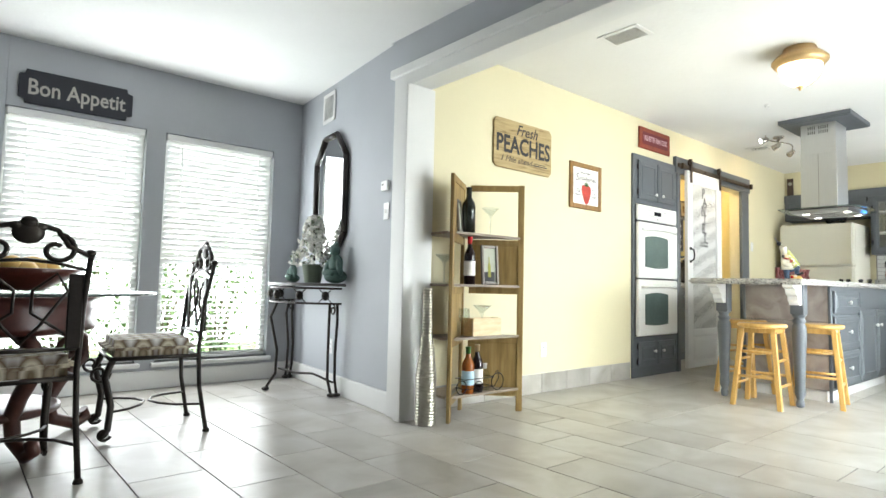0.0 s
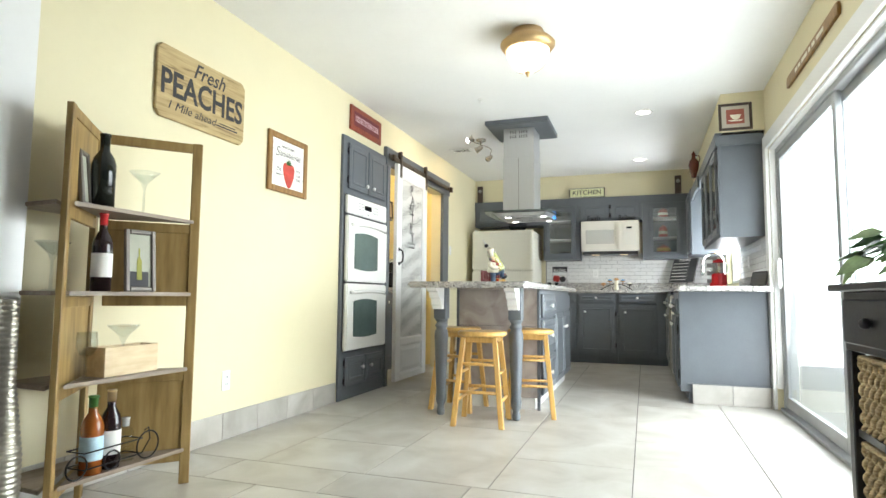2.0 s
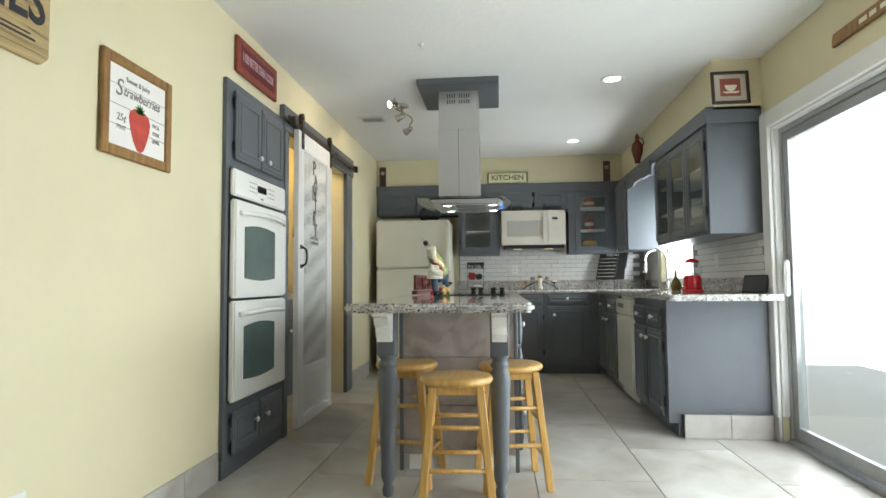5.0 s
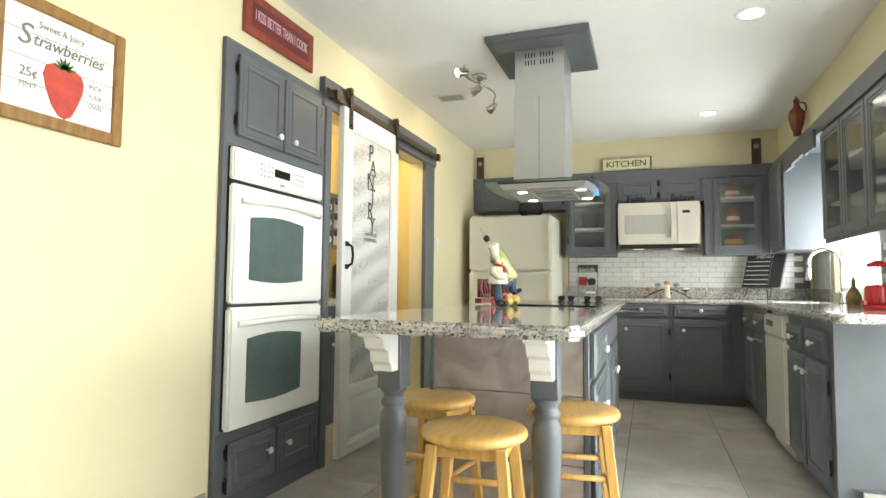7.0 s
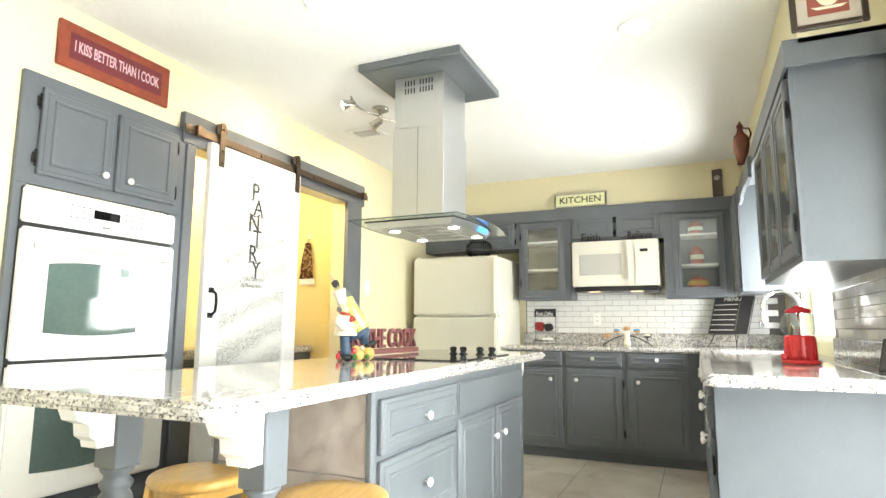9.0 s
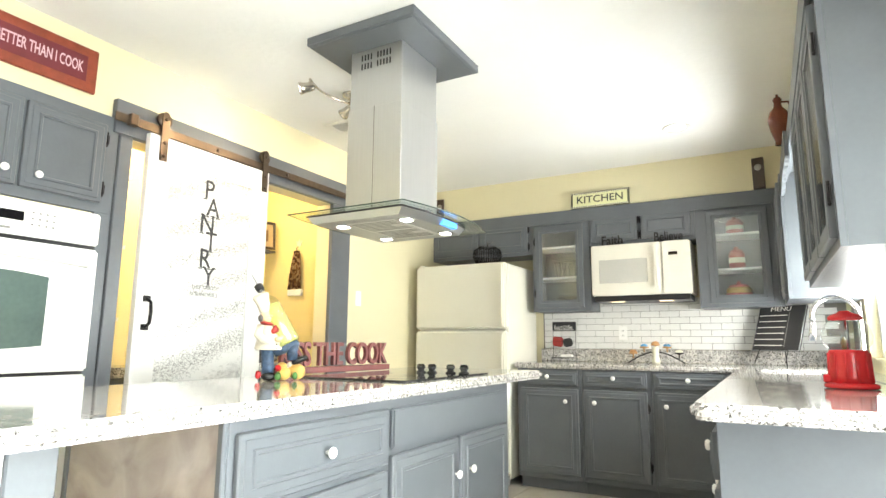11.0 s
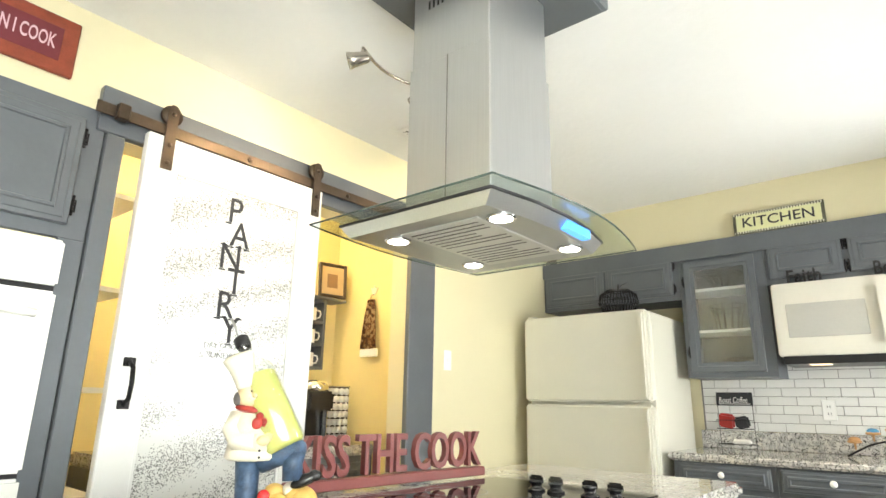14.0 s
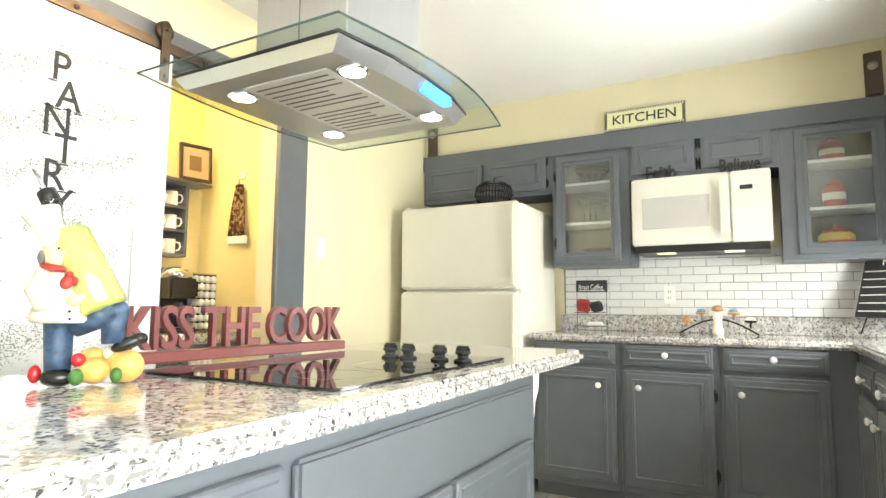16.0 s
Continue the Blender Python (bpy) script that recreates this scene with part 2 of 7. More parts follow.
def glass_mat(name, tint=(0.96, 0.98, 0.97), rough=0.0, low=0.02):
    """Thin clear pane: mostly straight through, with a sharp reflection that grows at grazing angles."""
    m = bpy.data.materials.new(name)
    m.use_nodes = True
    n, l = m.node_tree.nodes, m.node_tree.links
    for x in list(n):
        if x.type == "BSDF_PRINCIPLED":
            n.remove(x)
    tr, gl, mx, fr = n.new("ShaderNodeBsdfTransparent"), n.new("ShaderNodeBsdfGlossy"), n.new("ShaderNodeMixShader"), n.new("ShaderNodeLayerWeight")
    tr.inputs[0].default_value = (*tint, 1)
    gl.inputs["Roughness"].default_value = rough
    pw, rg = n.new("ShaderNodeMath"), n.new("ShaderNodeMapRange")
    pw.operation, pw.inputs[1].default_value = "POWER", 4.0
    rg.inputs[3].default_value, rg.inputs[4].default_value = low, 0.6
    fr.inputs[0].default_value = 0.5
    l.new(fr.outputs["Facing"], pw.inputs[0]), l.new(pw.outputs[0], rg.inputs[0])
    l.new(rg.outputs[0], mx.inputs[0]), l.new(tr.outputs[0], mx.inputs[1]), l.new(gl.outputs[0], mx.inputs[2])
    l.new(mx.outputs[0], n["Material Output"].inputs[0])
    return m


PANE = glass_mat("window_glass")
CABPANE = glass_mat("cabinet_glass", (0.95, 0.97, 0.96), 0.12, 0.13)
HOODGLASS = glass_mat("hood_glass", (0.88, 0.93, 0.90))
CLEAR = glass_mat("drinking_glass", (0.93, 0.95, 0.95))
MIRROR = mat("mirror_silver", (0.86, 0.87, 0.87), 0.02, metal=1.0, var=0.0)


# ---- geometry helpers ----
def boxes(*items, bevel=0.0, seg=1):
    """A bmesh of boxes (x0, y0, z0, x1, y1, z1), edges rounded by bevel."""
    bm = bmesh.new()
    for x0, y0, z0, x1, y1, z1 in items:
        r = bmesh.ops.create_cube(bm, size=1.0)
        bmesh.ops.transform(bm, verts=r["verts"], matrix=Matrix.Translation(((x0 + x1) / 2, (y0 + y1) / 2, (z0 + z1) / 2)) @ Matrix.Diagonal((abs(x1 - x0), abs(y1 - y0), abs(z1 - z0), 1)))
    if bevel:
        bmesh.ops.bevel(bm, geom=bm.edges[:], offset=bevel, segments=seg, affect="EDGES", clamp_overlap=True)
    return bm


def lathe(profile, seg=24, m=None):
    """A turned shape round z from (radius, height) pairs."""
    bm = bmesh.new()
    rings = []
    for r, z in profile:
        if r < 1e-5:
            rings.append([bm.verts.new((0, 0, z))])
        else:
            rings.append([bm.verts.new((r * math.cos(2 * math.pi * i / seg), r * math.sin(2 * math.pi * i / seg), z)) for i in range(seg)])
    for a, b in zip(rings, rings[1:]):
        for i in range(seg):
            j = (i + 1) % seg
            if len(a) == 1 and len(b) == 1:
                continue
            if len(a) == 1:
                bm.faces.new((a[0], b[j], b[i]))
            elif len(b) == 1:
                bm.faces.new((a[i], a[j], b[0]))
            else:
                bm.faces.new((a[i], a[j], b[j], b[i]))
    for ring, flip in ((rings[0], True), (rings[-1], False)):
        if len(ring) > 1:
            bm.faces.new(ring[::-1] if flip else ring)
    bmesh.ops.recalc_face_normals(bm, faces=bm.faces[:])
    for f in bm.faces:
        f.smooth = True
    if m is not None:
        bmesh.ops.transform(bm, verts=bm.verts[:], matrix=m)
    return bm


def tube(points, radius, seg=8, taper=None, closed=False):
    """A round bar along a line of points."""
    bm = bmesh.new()
    pts = [Vector(p) for p in points]
    n = len(pts)
    rings, up = [], None
    for i, p in enumerate(pts):
        if closed:
            d = (pts[(i + 1) % n] - pts[i - 1]).normalized()
        else:
            d = (pts[min(i + 1, n - 1)] - pts[max(i - 1, 0)]).normalized()
        if up is None:
            up = d.orthogonal().normalized()
        up = (up - d * up.dot(d)).normalized()
        side = d.cross(up)
        r = radius if taper is None else radius + (taper - radius) * i / max(1, n - 1)
        rings.append([bm.verts.new(p + r * (math.cos(2 * math.pi * k / seg) * up + math.sin(2 * math.pi * k / seg) * side)) for k in range(seg)])
    pairs = list(zip(rings, rings[1:])) + ([(rings[-1], rings[0])] if closed else [])
    for a, b in pairs:
        for k in range(seg):
            bm.faces.new((a[k], a[(k + 1) % seg], b[(k + 1) % seg], b[k])).smooth = True
    if not closed:
        bm.faces.new(rings[0][::-1]), bm.faces.new(rings[-1])
    bmesh.ops.recalc_face_normals(bm, faces=bm.faces[:])
    return bm


def prism(outline, z0, z1, bevel=0.0, m=None):
    """An outline in x, y drawn up from z0 to z1."""
    bm = bmesh.new()
    f = bm.faces.new([bm.verts.new((x, y, z0)) for x, y in outline])
    r = bmesh.ops.extrude_face_region(bm, geom=[f])
    bmesh.ops.translate(bm, verts=[v for v in r["geom"] if isinstance(v, bmesh.types.BMVert)], vec=(0, 0, z1 - z0))
    bmesh.ops.recalc_face_normals(bm, faces=bm.faces[:])
    if bevel:
        bmesh.ops.bevel(bm, geom=bm.edges[:], offset=bevel, segments=2, affect="EDGES", clamp_overlap=True)
    if m is not None:
        bmesh.ops.transform(bm, verts=bm.verts[:], matrix=m)
    return bm


def ball(r, m=None, sub=2):
    bm = bmesh.new()
    bmesh.ops.create_icosphere(bm, subdivisions=sub, radius=r)
    for f in bm.faces:
        f.smooth = True
    if m is not None:
        bmesh.ops.transform(bm, verts=bm.verts[:], matrix=m)
    return bm


def merge(*bms):
    """Several bmeshes as one."""
    out = bms[0]
    for b in bms[1:]:
        me = bpy.data.meshes.new("tmp")
        b.to_mesh(me)
        b.free()
        out.from_mesh(me)
        bpy.data.meshes.remove(me)
    return out


def moved(bm, m):
    bmesh.ops.transform(bm, verts=bm.verts[:], matrix=m)
    return bm


def mesh_of(name, bm, material):
    me = bpy.data.meshes.new(name)
    bm.to_mesh(me)
    bm.free()
    for x in material if isinstance(material, (list, tuple)) else (material,):
        me.materials.append(x)
    return me


def part(name, bm, material, parent, label="", at=None):
    ob = new(name, mesh_of(name, bm, material))
    ob.parent = parent
    if at is not None:
        ob.matrix_basis = at
    return tagged(ob, label)


def thing(name, m, label, category, group=""):
    ob = new(name)
    ob.empty_display_size = 0.1
    ob.matrix_basis = m
    return tagged(ob, label, category, group)


def solid(name, bm, material, m, label, category, group=""):
    """A thing of one mesh."""
    ob = new(name, mesh_of(name, bm, material))
    ob.matrix_basis = m
    return tagged(ob, label, category, group)


def structure(name, bm, material, label="", m=None):
    ob = new(name, mesh_of(name, bm, material))
    if m is not None:
        ob.matrix_basis = m
    return tagged(ob, label, "", "", "structure")


def lettering(text, size, depth=0.002, spacing=1.0, shear=0.0, width=None, bold=0.0):
    """Raised letters, centred on x, standing in the xz plane and facing -y."""
    c = bpy.data.curves.new("lettering", "FONT")
    c.body, c.size, c.extrude, c.align_x, c.align_y = text, size, depth, "CENTER", "CENTER"
    c.space_character, c.shear, c.resolution_u, c.offset = spacing, shear, 3, bold * size
    ob = new("lettering", c)
    bpy.context.view_layer.update()
    me = bpy.data.meshes.new_from_object(ob.evaluated_get(bpy.context.evaluated_depsgraph_get()))
    bm = bmesh.new()
    bm.from_mesh(me)
    bpy.data.objects.remove(ob)
    bpy.data.curves.remove(c)
    bpy.data.meshes.remove(me)
    if width:
        xs = [v.co.x for v in bm.verts]
        k = width / max(1e-6, max(xs) - min(xs))
        bmesh.ops.transform(bm, verts=bm.verts[:], matrix=Matrix.Diagonal((k, 1, 1, 1)))
    bmesh.ops.transform(bm, verts=bm.verts[:], matrix=pose(0, 0, 0, 90, 0, 0))
    return bm


def ring(w, h, b, t):
    """A flat frame w by h with bars b wide and t thick, front at y = -t, in one piece."""
    bm = bmesh.new()
    loops = []
    for x0, z0, x1, z1, y in ((0, 0, w, h, -t + 0.003), (0.003, 0.003, w - 0.003, h - 0.003, -t), (b * 0.6, b * 0.6, w - b * 0.6, h - b * 0.6, -t), (b * 0.66, b * 0.66, w - b * 0.66, h - b * 0.66, -t + 0.006), (b, b, w - b, h - b, -t + 0.006), (b, b, w - b, h - b, 0), (0, 0, w, h, 0)):
        loops.append([bm.verts.new((x, y, z)) for x, z in ((x0, z0), (x1, z0), (x1, z1), (x0, z1))])
    for p, q in zip(loops, loops[1:] + loops[:1]):
        for k in range(4):
            bm.faces.new((p[k], p[(k + 1) % 4], q[(k + 1) % 4], q[k]))
    bmesh.ops.recalc_face_normals(bm, faces=bm.faces[:])
    return bm


def panel_door(w, h, t=0.02, border=0.045, glass=False):
    """A cabinet front, from (0, 0) to (w, h) in the xz plane, facing -y: slab with a raised moulding, or an open frame."""
    if glass:
        return ring(w, h, border + 0.015, t)
    bm = boxes((0, -t, 0, w, 0, h), bevel=0.004)
    f = min((x for x in bm.faces if x.normal.y < -0.99), key=lambda x: -x.calc_area())
    b = min(border, w * 0.22, h * 0.22)
    for thick, deep in ((b * 0.3, 0.0), (0.003, 0.003), (b * 0.55, 0.0), (0.004, 0.005), (0.009, 0.0), (0.004, -0.006)):
        bmesh.ops.inset_region(bm, faces=[f], thickness=thick, depth=deep, use_even_offset=True)
    return bm


def knob_bm():
    return lathe([(0.004, 0), (0.006, 0.004), (0.005, 0.012), (0.012, 0.016), (0.0165, 0.022), (0.0165, 0.027), (0.012, 0.032), (0.0, 0.034)], 16, pose(0, 0, 0, 90, 0, 0))


def hinge_bm():
    return merge(tube([(0, -0.006, -0.028), (0, -0.006, 0.028)], 0.005, 8), boxes((-0.012, -0.003, -0.022, 0.012, 0.0, 0.022)), ball(0.006, Matrix.Translation((0, -0.006, 0.032)), 1), ball(0.006, Matrix.Translation((0, -0.006, -0.032)), 1))




def shared(me_name, bm_fn, material):
    me = bpy.data.meshes.get(me_name)
    if me is None:
        me = mesh_of(me_name, bm_fn(), material)
        me.name = me_name
    return me


def put(name, me, parent, m, label=""):
    ob = new(name, me)
    ob.parent = parent
    ob.matrix_basis = m
    return tagged(ob, label)


def front(cab, x, z, w, h, kind="door", knob=None, hinge=None, y=0.0, glass=False):
    """A door or drawer front on a cabinet, with its knob (at knob, in the front's own x, z) and hinges (on the side named)."""
    d = part(kind, panel_door(w, h, glass=glass), CAB, cab, at=Matrix.Translation((x, y, z)))
    if glass:
        g = part("pane", boxes((0.05, -0.012, 0.05, w - 0.05, -0.008, h - 0.05)), CABPANE, d, "clear glass pane")
        g.visible_shadow = False
    if knob:
        put("knob", shared("knob", knob_bm, KNOB), d, Matrix.Translation((knob[0], -0.022, knob[1])), "white ceramic knob")
    if hinge:
        hx = -0.006 if hinge == "l" else w + 0.006
        for hz in (h * 0.18, h * 0.82):
            put("hinge", shared("hinge", hinge_bm, IRON), d, Matrix.Translation((hx, -0.006, hz)), "black iron hinge")
    return d

# ---- the setting ----
CK, CD = 2.55, 2.48          # ceiling heights of kitchen and dining room
structure("floor", boxes((-3.6, -2.6, -0.12, 9.5, 5.3, -0.004)), GROUT, "grey grout bed under large porcelain floor tiles")
structure("ceiling_kitchen", boxes((2.2, -0.25, CK, 9.45, 3.31, CK + 0.1)), CEIL, "white textured kitchen ceiling")
structure("ceiling_dining", boxes((-3.6, -2.6, CD, 2.2, 5.3, CD + 0.1), (2.2, 3.32, CD, 2.6, 5.3, CD + 0.1)), CEIL, "white dining room ceiling")
structure("ceiling_pantry", boxes((5.2, 3.31, 2.45, 8.0, 4.5, 2.55)), CEIL, "white pantry ceiling")

# north wall of the kitchen, with the pantry's opening
PX0, PX1, PZ = 5.90, 7.46, 2.10
structure("wall_north_kitchen", boxes((2.30, 3.19, 0, PX0, 3.31, CK), (PX1, 3.19, 0, 9.45, 3.31, CK), (PX0, 3.19, PZ, PX1, 3.31, CK)), YELLOW, "pale yellow painted kitchen wall")
structure("wall_east", boxes((9.28, -0.25, 0, 9.45, 3.19, CK)), YELLOW, "pale yellow painted wall behind the range cabinets")
structure("soffit", boxes((9.0, 0.22, 2.2, 9.28, 3.19, CK), (6.06, -0.1, 2.2, 9.28, 0.22, CK)), YELLOW, "pale yellow painted soffit over the wall cabinets")
# south wall, with sliding door and sink window
DX0, DX1, DZ = 3.06, 5.96, 2.04
WX0, WX1, WZ0, WZ1 = 7.58, 8.62, 1.02, 1.95
structure("wall_south_kitchen", boxes((2.2, -0.25, 0, DX0, -0.10, CK), (DX0, -0.25, DZ, DX1, -0.10, CK), (DX1, -0.25, 0, WX0, -0.10, CK), (WX1, -0.25, 0, 9.28, -0.10, CK),
                                    (WX0, -0.25, 0, WX1, -0.10, WZ0), (WX0, -0.25, WZ1, WX1, -0.10, CK)), YELLOW, "pale yellow painted wall with sliding door and sink window")
# wall between dining room and kitchen: a short return, a wide cased opening
RETURN = pose(2.20, 3.10, 0, 0, 0, -6)      # the mirror wall stands slightly off square
structure("wall_dining_return", moved(boxes((0, 0, 0, 0.10, 1.98, CK)), RETURN), GREYWALL, "grey painted wall that carries the mirror")
structure("wall_header", boxes((2.20, -0.10, 2.24, 2.30, 3.10, CK)), GREYWALL, "grey painted header over the wide opening")
structure("trim_opening", merge(boxes((2.13, 3.02, 0, 2.36, 3.098, 2.12), bevel=0.004), boxes((2.17, 3.10, 0, 2.198, 3.22, 2.24), bevel=0.004), boxes((2.165, -0.10, 2.12, 2.335, 3.10, 2.238), bevel=0.004),
                                boxes((2.15, -0.10, 2.20, 2.198, 3.25, 2.26), bevel=0.006)), TRIM, "white painted casing of the wide opening")
# dining room
NY = 5.0
W1, W2 = (0.22, 1.10), (1.24, 2.14)
WB, WT = 0.20, 2.0
structure("wall_north_dining", boxes((-3.6, NY, 0, W1[0] - 0.001, NY + 0.15, CD), (W1[1], NY, 0, W2[0], NY + 0.15, CD), (W2[1], NY, 0, 2.55, NY + 0.15, CD),
                                     (W1[0], NY, 0, W1[1], NY + 0.15, WB), (W2[0], NY, 0, W2[1], NY + 0.15, WB), (W1[0], NY, WT, W1[1], NY + 0.15, CD), (W2[0], NY, WT, W2[1], NY + 0.15, CD)), GREYWALL, "grey painted dining room wall with two tall windows")
structure("wall_west", boxes((-3.75, -2.6, 0, -3.6, 5.15, CD)), GREYWALL, "grey painted wall")
structure("wall_south_dining", boxes((-3.6, -2.75, 0, 2.2, -2.6, CD)), GREYWALL, "grey painted wall")
structure("wall_east_dining", boxes((2.2, -2.6, 0, 2.3, -0.25, CD)), GREYWALL, "grey painted wall")
structure("baseboard_dining", merge(moved(boxes((-0.028, 0.122, 0, -0.001, 1.88, 0.14), bevel=0.006), RETURN), boxes((-3.6, NY - 0.025, 0, 2.36, NY - 0.001, 0.14), bevel=0.006)), TRIM, "white painted baseboard")
# pantry
structure("wall_pantry", boxes((5.2, 4.078, 0, 7.703, 4.18, 2.45)), PANTRY, "warm yellow painted pantry back wall")
structure("wall_pantry_east", boxes((7.703, 3.31, 0, 7.80, 4.18, 2.45)), PANTRY, "warm yellow painted pantry side wall")
structure("wall_pantry_west", boxes((5.1, 3.31, 0, 5.2, 4.18, 2.45)), PANTRY, "warm yellow painted pantry side wall")


def window(name, x0, x1, z0, z1, y, out):
    """A white framed window in a wall along x; out is the way to the open air, -1 or 1."""
    w = new(name)
    w.matrix_basis = pose(x0, y, z0)
    tagged(w, "white framed window with clear glass", "window", "", "structure")
    W, H = x1 - x0, z1 - z0
    part("window_frame", boxes((0, -0.03, 0, 0.045, 0.03, H), (W - 0.045, -0.03, 0, W, 0.03, H), (0.045, -0.03, 0, W - 0.045, 0.03, 0.045), (0.045, -0.03, H - 0.045, W - 0.045, 0.03, H), bevel=0.004), TRIM, w)
    p = part("pane", boxes((0.045, -0.004, 0.045, W - 0.045, 0.004, H - 0.045)), PANE, w)
    p.visible_shadow = False
    return w


for i, (a, b) in enumerate((W1, W2)):
    w = window(f"window_{i + 1}", a, b, WB, WT, NY + 0.09, 1)
    part("window_sill", boxes((-0.03, -0.13, -0.035, b - a + 0.03, -0.03, 0.0), bevel=0.006), TRIM, w)
window("window_3", WX0, WX1, WZ0, WZ1, -0.19, -1)

# sliding glass door
ALU = mat("grey_aluminium", (0.42, 0.43, 0.43), 0.4, metal=0.6, var=0.06, scale=12)
sd = new("door_1")
sd.matrix_basis = pose(DX0, -0.19, 0)
tagged(sd, "wide sliding glass patio door with grey aluminium frame", "sliding door", "", "structure")
DW = DX1 - DX0
part("door_frame", boxes((0, -0.05, 0, 0.04, 0.05, DZ), (DW - 0.04, -0.05, 0, DW, 0.05, DZ), (0.04, -0.05, DZ - 0.05, DW - 0.04, 0.05, DZ), (0.04, -0.06, 0.0, DW - 0.04, 0.08, 0.025), bevel=0.004), ALU, sd)
for x0, x1, y in ((0.04, DW / 2 + 0.04, -0.022), (DW / 2 - 0.04, DW - 0.04, 0.022)):
    s = part("sliding_panel", boxes((x0, y - 0.016, 0.03, x0 + 0.06, y + 0.016, DZ - 0.05), (x1 - 0.06, y - 0.016, 0.03, x1, y + 0.016, DZ - 0.05),
                                    (x0 + 0.06, y - 0.016, 0.03, x1 - 0.06, y + 0.016, 0.11), (x0 + 0.06, y - 0.016, DZ - 0.11, x1 - 0.06, y + 0.016, DZ - 0.05), bevel=0.003), ALU, sd)
    g = part("pane", boxes((x0 + 0.06, y - 0.004, 0.11, x1 - 0.06, y + 0.004, DZ - 0.11)), PANE, s)
    g.visible_shadow = False
part("door_handle", boxes((DW - 0.085, 0.04, 0.93, DW - 0.055, 0.075, 1.16), bevel=0.008, seg=2), KNOB, sd, "white pull handle")
structure("trim_slider", boxes((DX1, -0.10, 0.0, DX1 + 0.11, -0.075, DZ + 0.11), (DX0 - 0.11, -0.10, 0, DX0, -0.075, DZ + 0.11), (DX0, -0.10, DZ, DX1, -0.075, DZ + 0.11),
                               (DX1 - 0.018, -0.19, 0.16, DX1, -0.10, DZ), (DX0, -0.19, DZ - 0.018, DX1, -0.10, DZ), bevel=0.004), TRIM, "white painted casing of the sliding door")

# outside: patio, pale fence, patio roof
PATIO = mat("pale_concrete", (0.76, 0.75, 0.72), 0.9, var=0.04, scale=4, bump=0.2)
FENCE = mat("pale_fence_paint", (0.74, 0.73, 0.70), 0.8, var=0.06, scale=4)
LAWN = mat("lawn_green", (0.10, 0.16, 0.05), 0.95, var=0.35, scale=7, bump=0.6, bscale=40)
structure("ground", boxes((-300, -300, -0.40, 300, 300, -0.16)), LAWN, "mown green lawn")
structure("pavement", boxes((-40, -8.09, -0.159, 60, -0.252, -0.04), (-2, 5.16, -0.159, 6, 6.3, -0.04)), PATIO, "pale concrete patio")
# emissive sheets added outside; their glow paints the glare beyond the glass
BACK = mat("backdrop_glow", (0.8, 0.82, 0.82), 0.9, emit=(0.95, 0.98, 1.0), emit_s=2.2)
structure("backdrop", boxes((-40, -8.2, -0.16, 60, -8.1, 22), (-30, 9.6, -0.16, 30, 9.7, 22)), BACK, "glowing pale backdrop sheets added for the glare outdoors")
pr = thing("patio_cover", pose(0, 0, -0.04), "pale blue-grey timber patio cover outside", "patio cover")
for x in (1.0, 5.4, 9.8):
    part("post", boxes((x, -3.9, 0, x + 0.12, -3.78, 2.35), bevel=0.005), FENCE, pr)
part("beam", boxes((0, -3.92, 2.351, 11, -3.76, 2.55), bevel=0.005), mat("pale_blue_paint", (0.62, 0.68, 0.71), 0.6), pr)

SHRUB = mat("shrub_leaf", (0.09, 0.16, 0.045), 0.6, var=0.4, scale=9, obj_rand=0.15)
TWIG = mat("shrub_bark", (0.10, 0.075, 0.05), 0.9, var=0.2)


def shrub(x, y, h, r, seed):
    """Leafy garden shrub: forked stems and many small folded leaves."""
    sh = thing("shrub", pose(x, y, -0.165), "leafy green garden shrub outside the windows", "shrub", "shrubs outside")
    rg = random.Random(seed)
    stems, leaves = [], bmesh.new()
    for k in range(7):
        a = 6.283 * k / 7 + rg.random()
        tip = Vector((r * 0.7 * math.cos(a), r * 0.7 * math.sin(a), h * rg.uniform(0.7, 0.95)))
        stems.append(tube([(0.03 * math.cos(a), 0.03 * math.sin(a), 0), tip * 0.4 + Vector((0, 0, 0.1 * h)), tip], 0.016, 6, 0.005))
    for k in range(750):
        a, u, w = rg.random() * 6.283, rg.random(), rg.random()
        rad = r * math.sqrt(w) * (0.65 + 0.35 * math.sin(5 * a + seed)) * (0.55 + 0.75 * math.sin(math.pi * min(1, u * 0.9 + 0.1)))
        c = Vector((rad * math.cos(a), rad * math.sin(a), 0.10 + h * u))
        q = Euler((rg.random() * 6, rg.random() * 6, rg.random() * 6)).to_matrix()
        z_ = rg.uniform(0.03, 0.055)
        v = [leaves.verts.new(c + q @ Vector(p)) for p in ((0, 0, 0), (z_, z_ * 0.45, z_ * 0.12), (2 * z_, 0, 0), (z_, -z_ * 0.45, z_ * 0.12))]
        leaves.faces.new((v[0], v[1], v[2])), leaves.faces.new((v[0], v[2], v[3]))
    part("stems", merge(*stems), TWIG, sh)
    tagged(part("foliage", leaves, SHRUB, sh), "", "", "", "stuff")


for x, y, h, r, seed in ((0.15, 7.1, 1.25, 0.55, 3), (0.95, 7.5, 1.55, 0.6, 5), (1.75, 7.0, 1.2, 0.5, 8), (2.55, 7.4, 1.5, 0.6, 11)):
    shrub(x, y, h, r, seed)

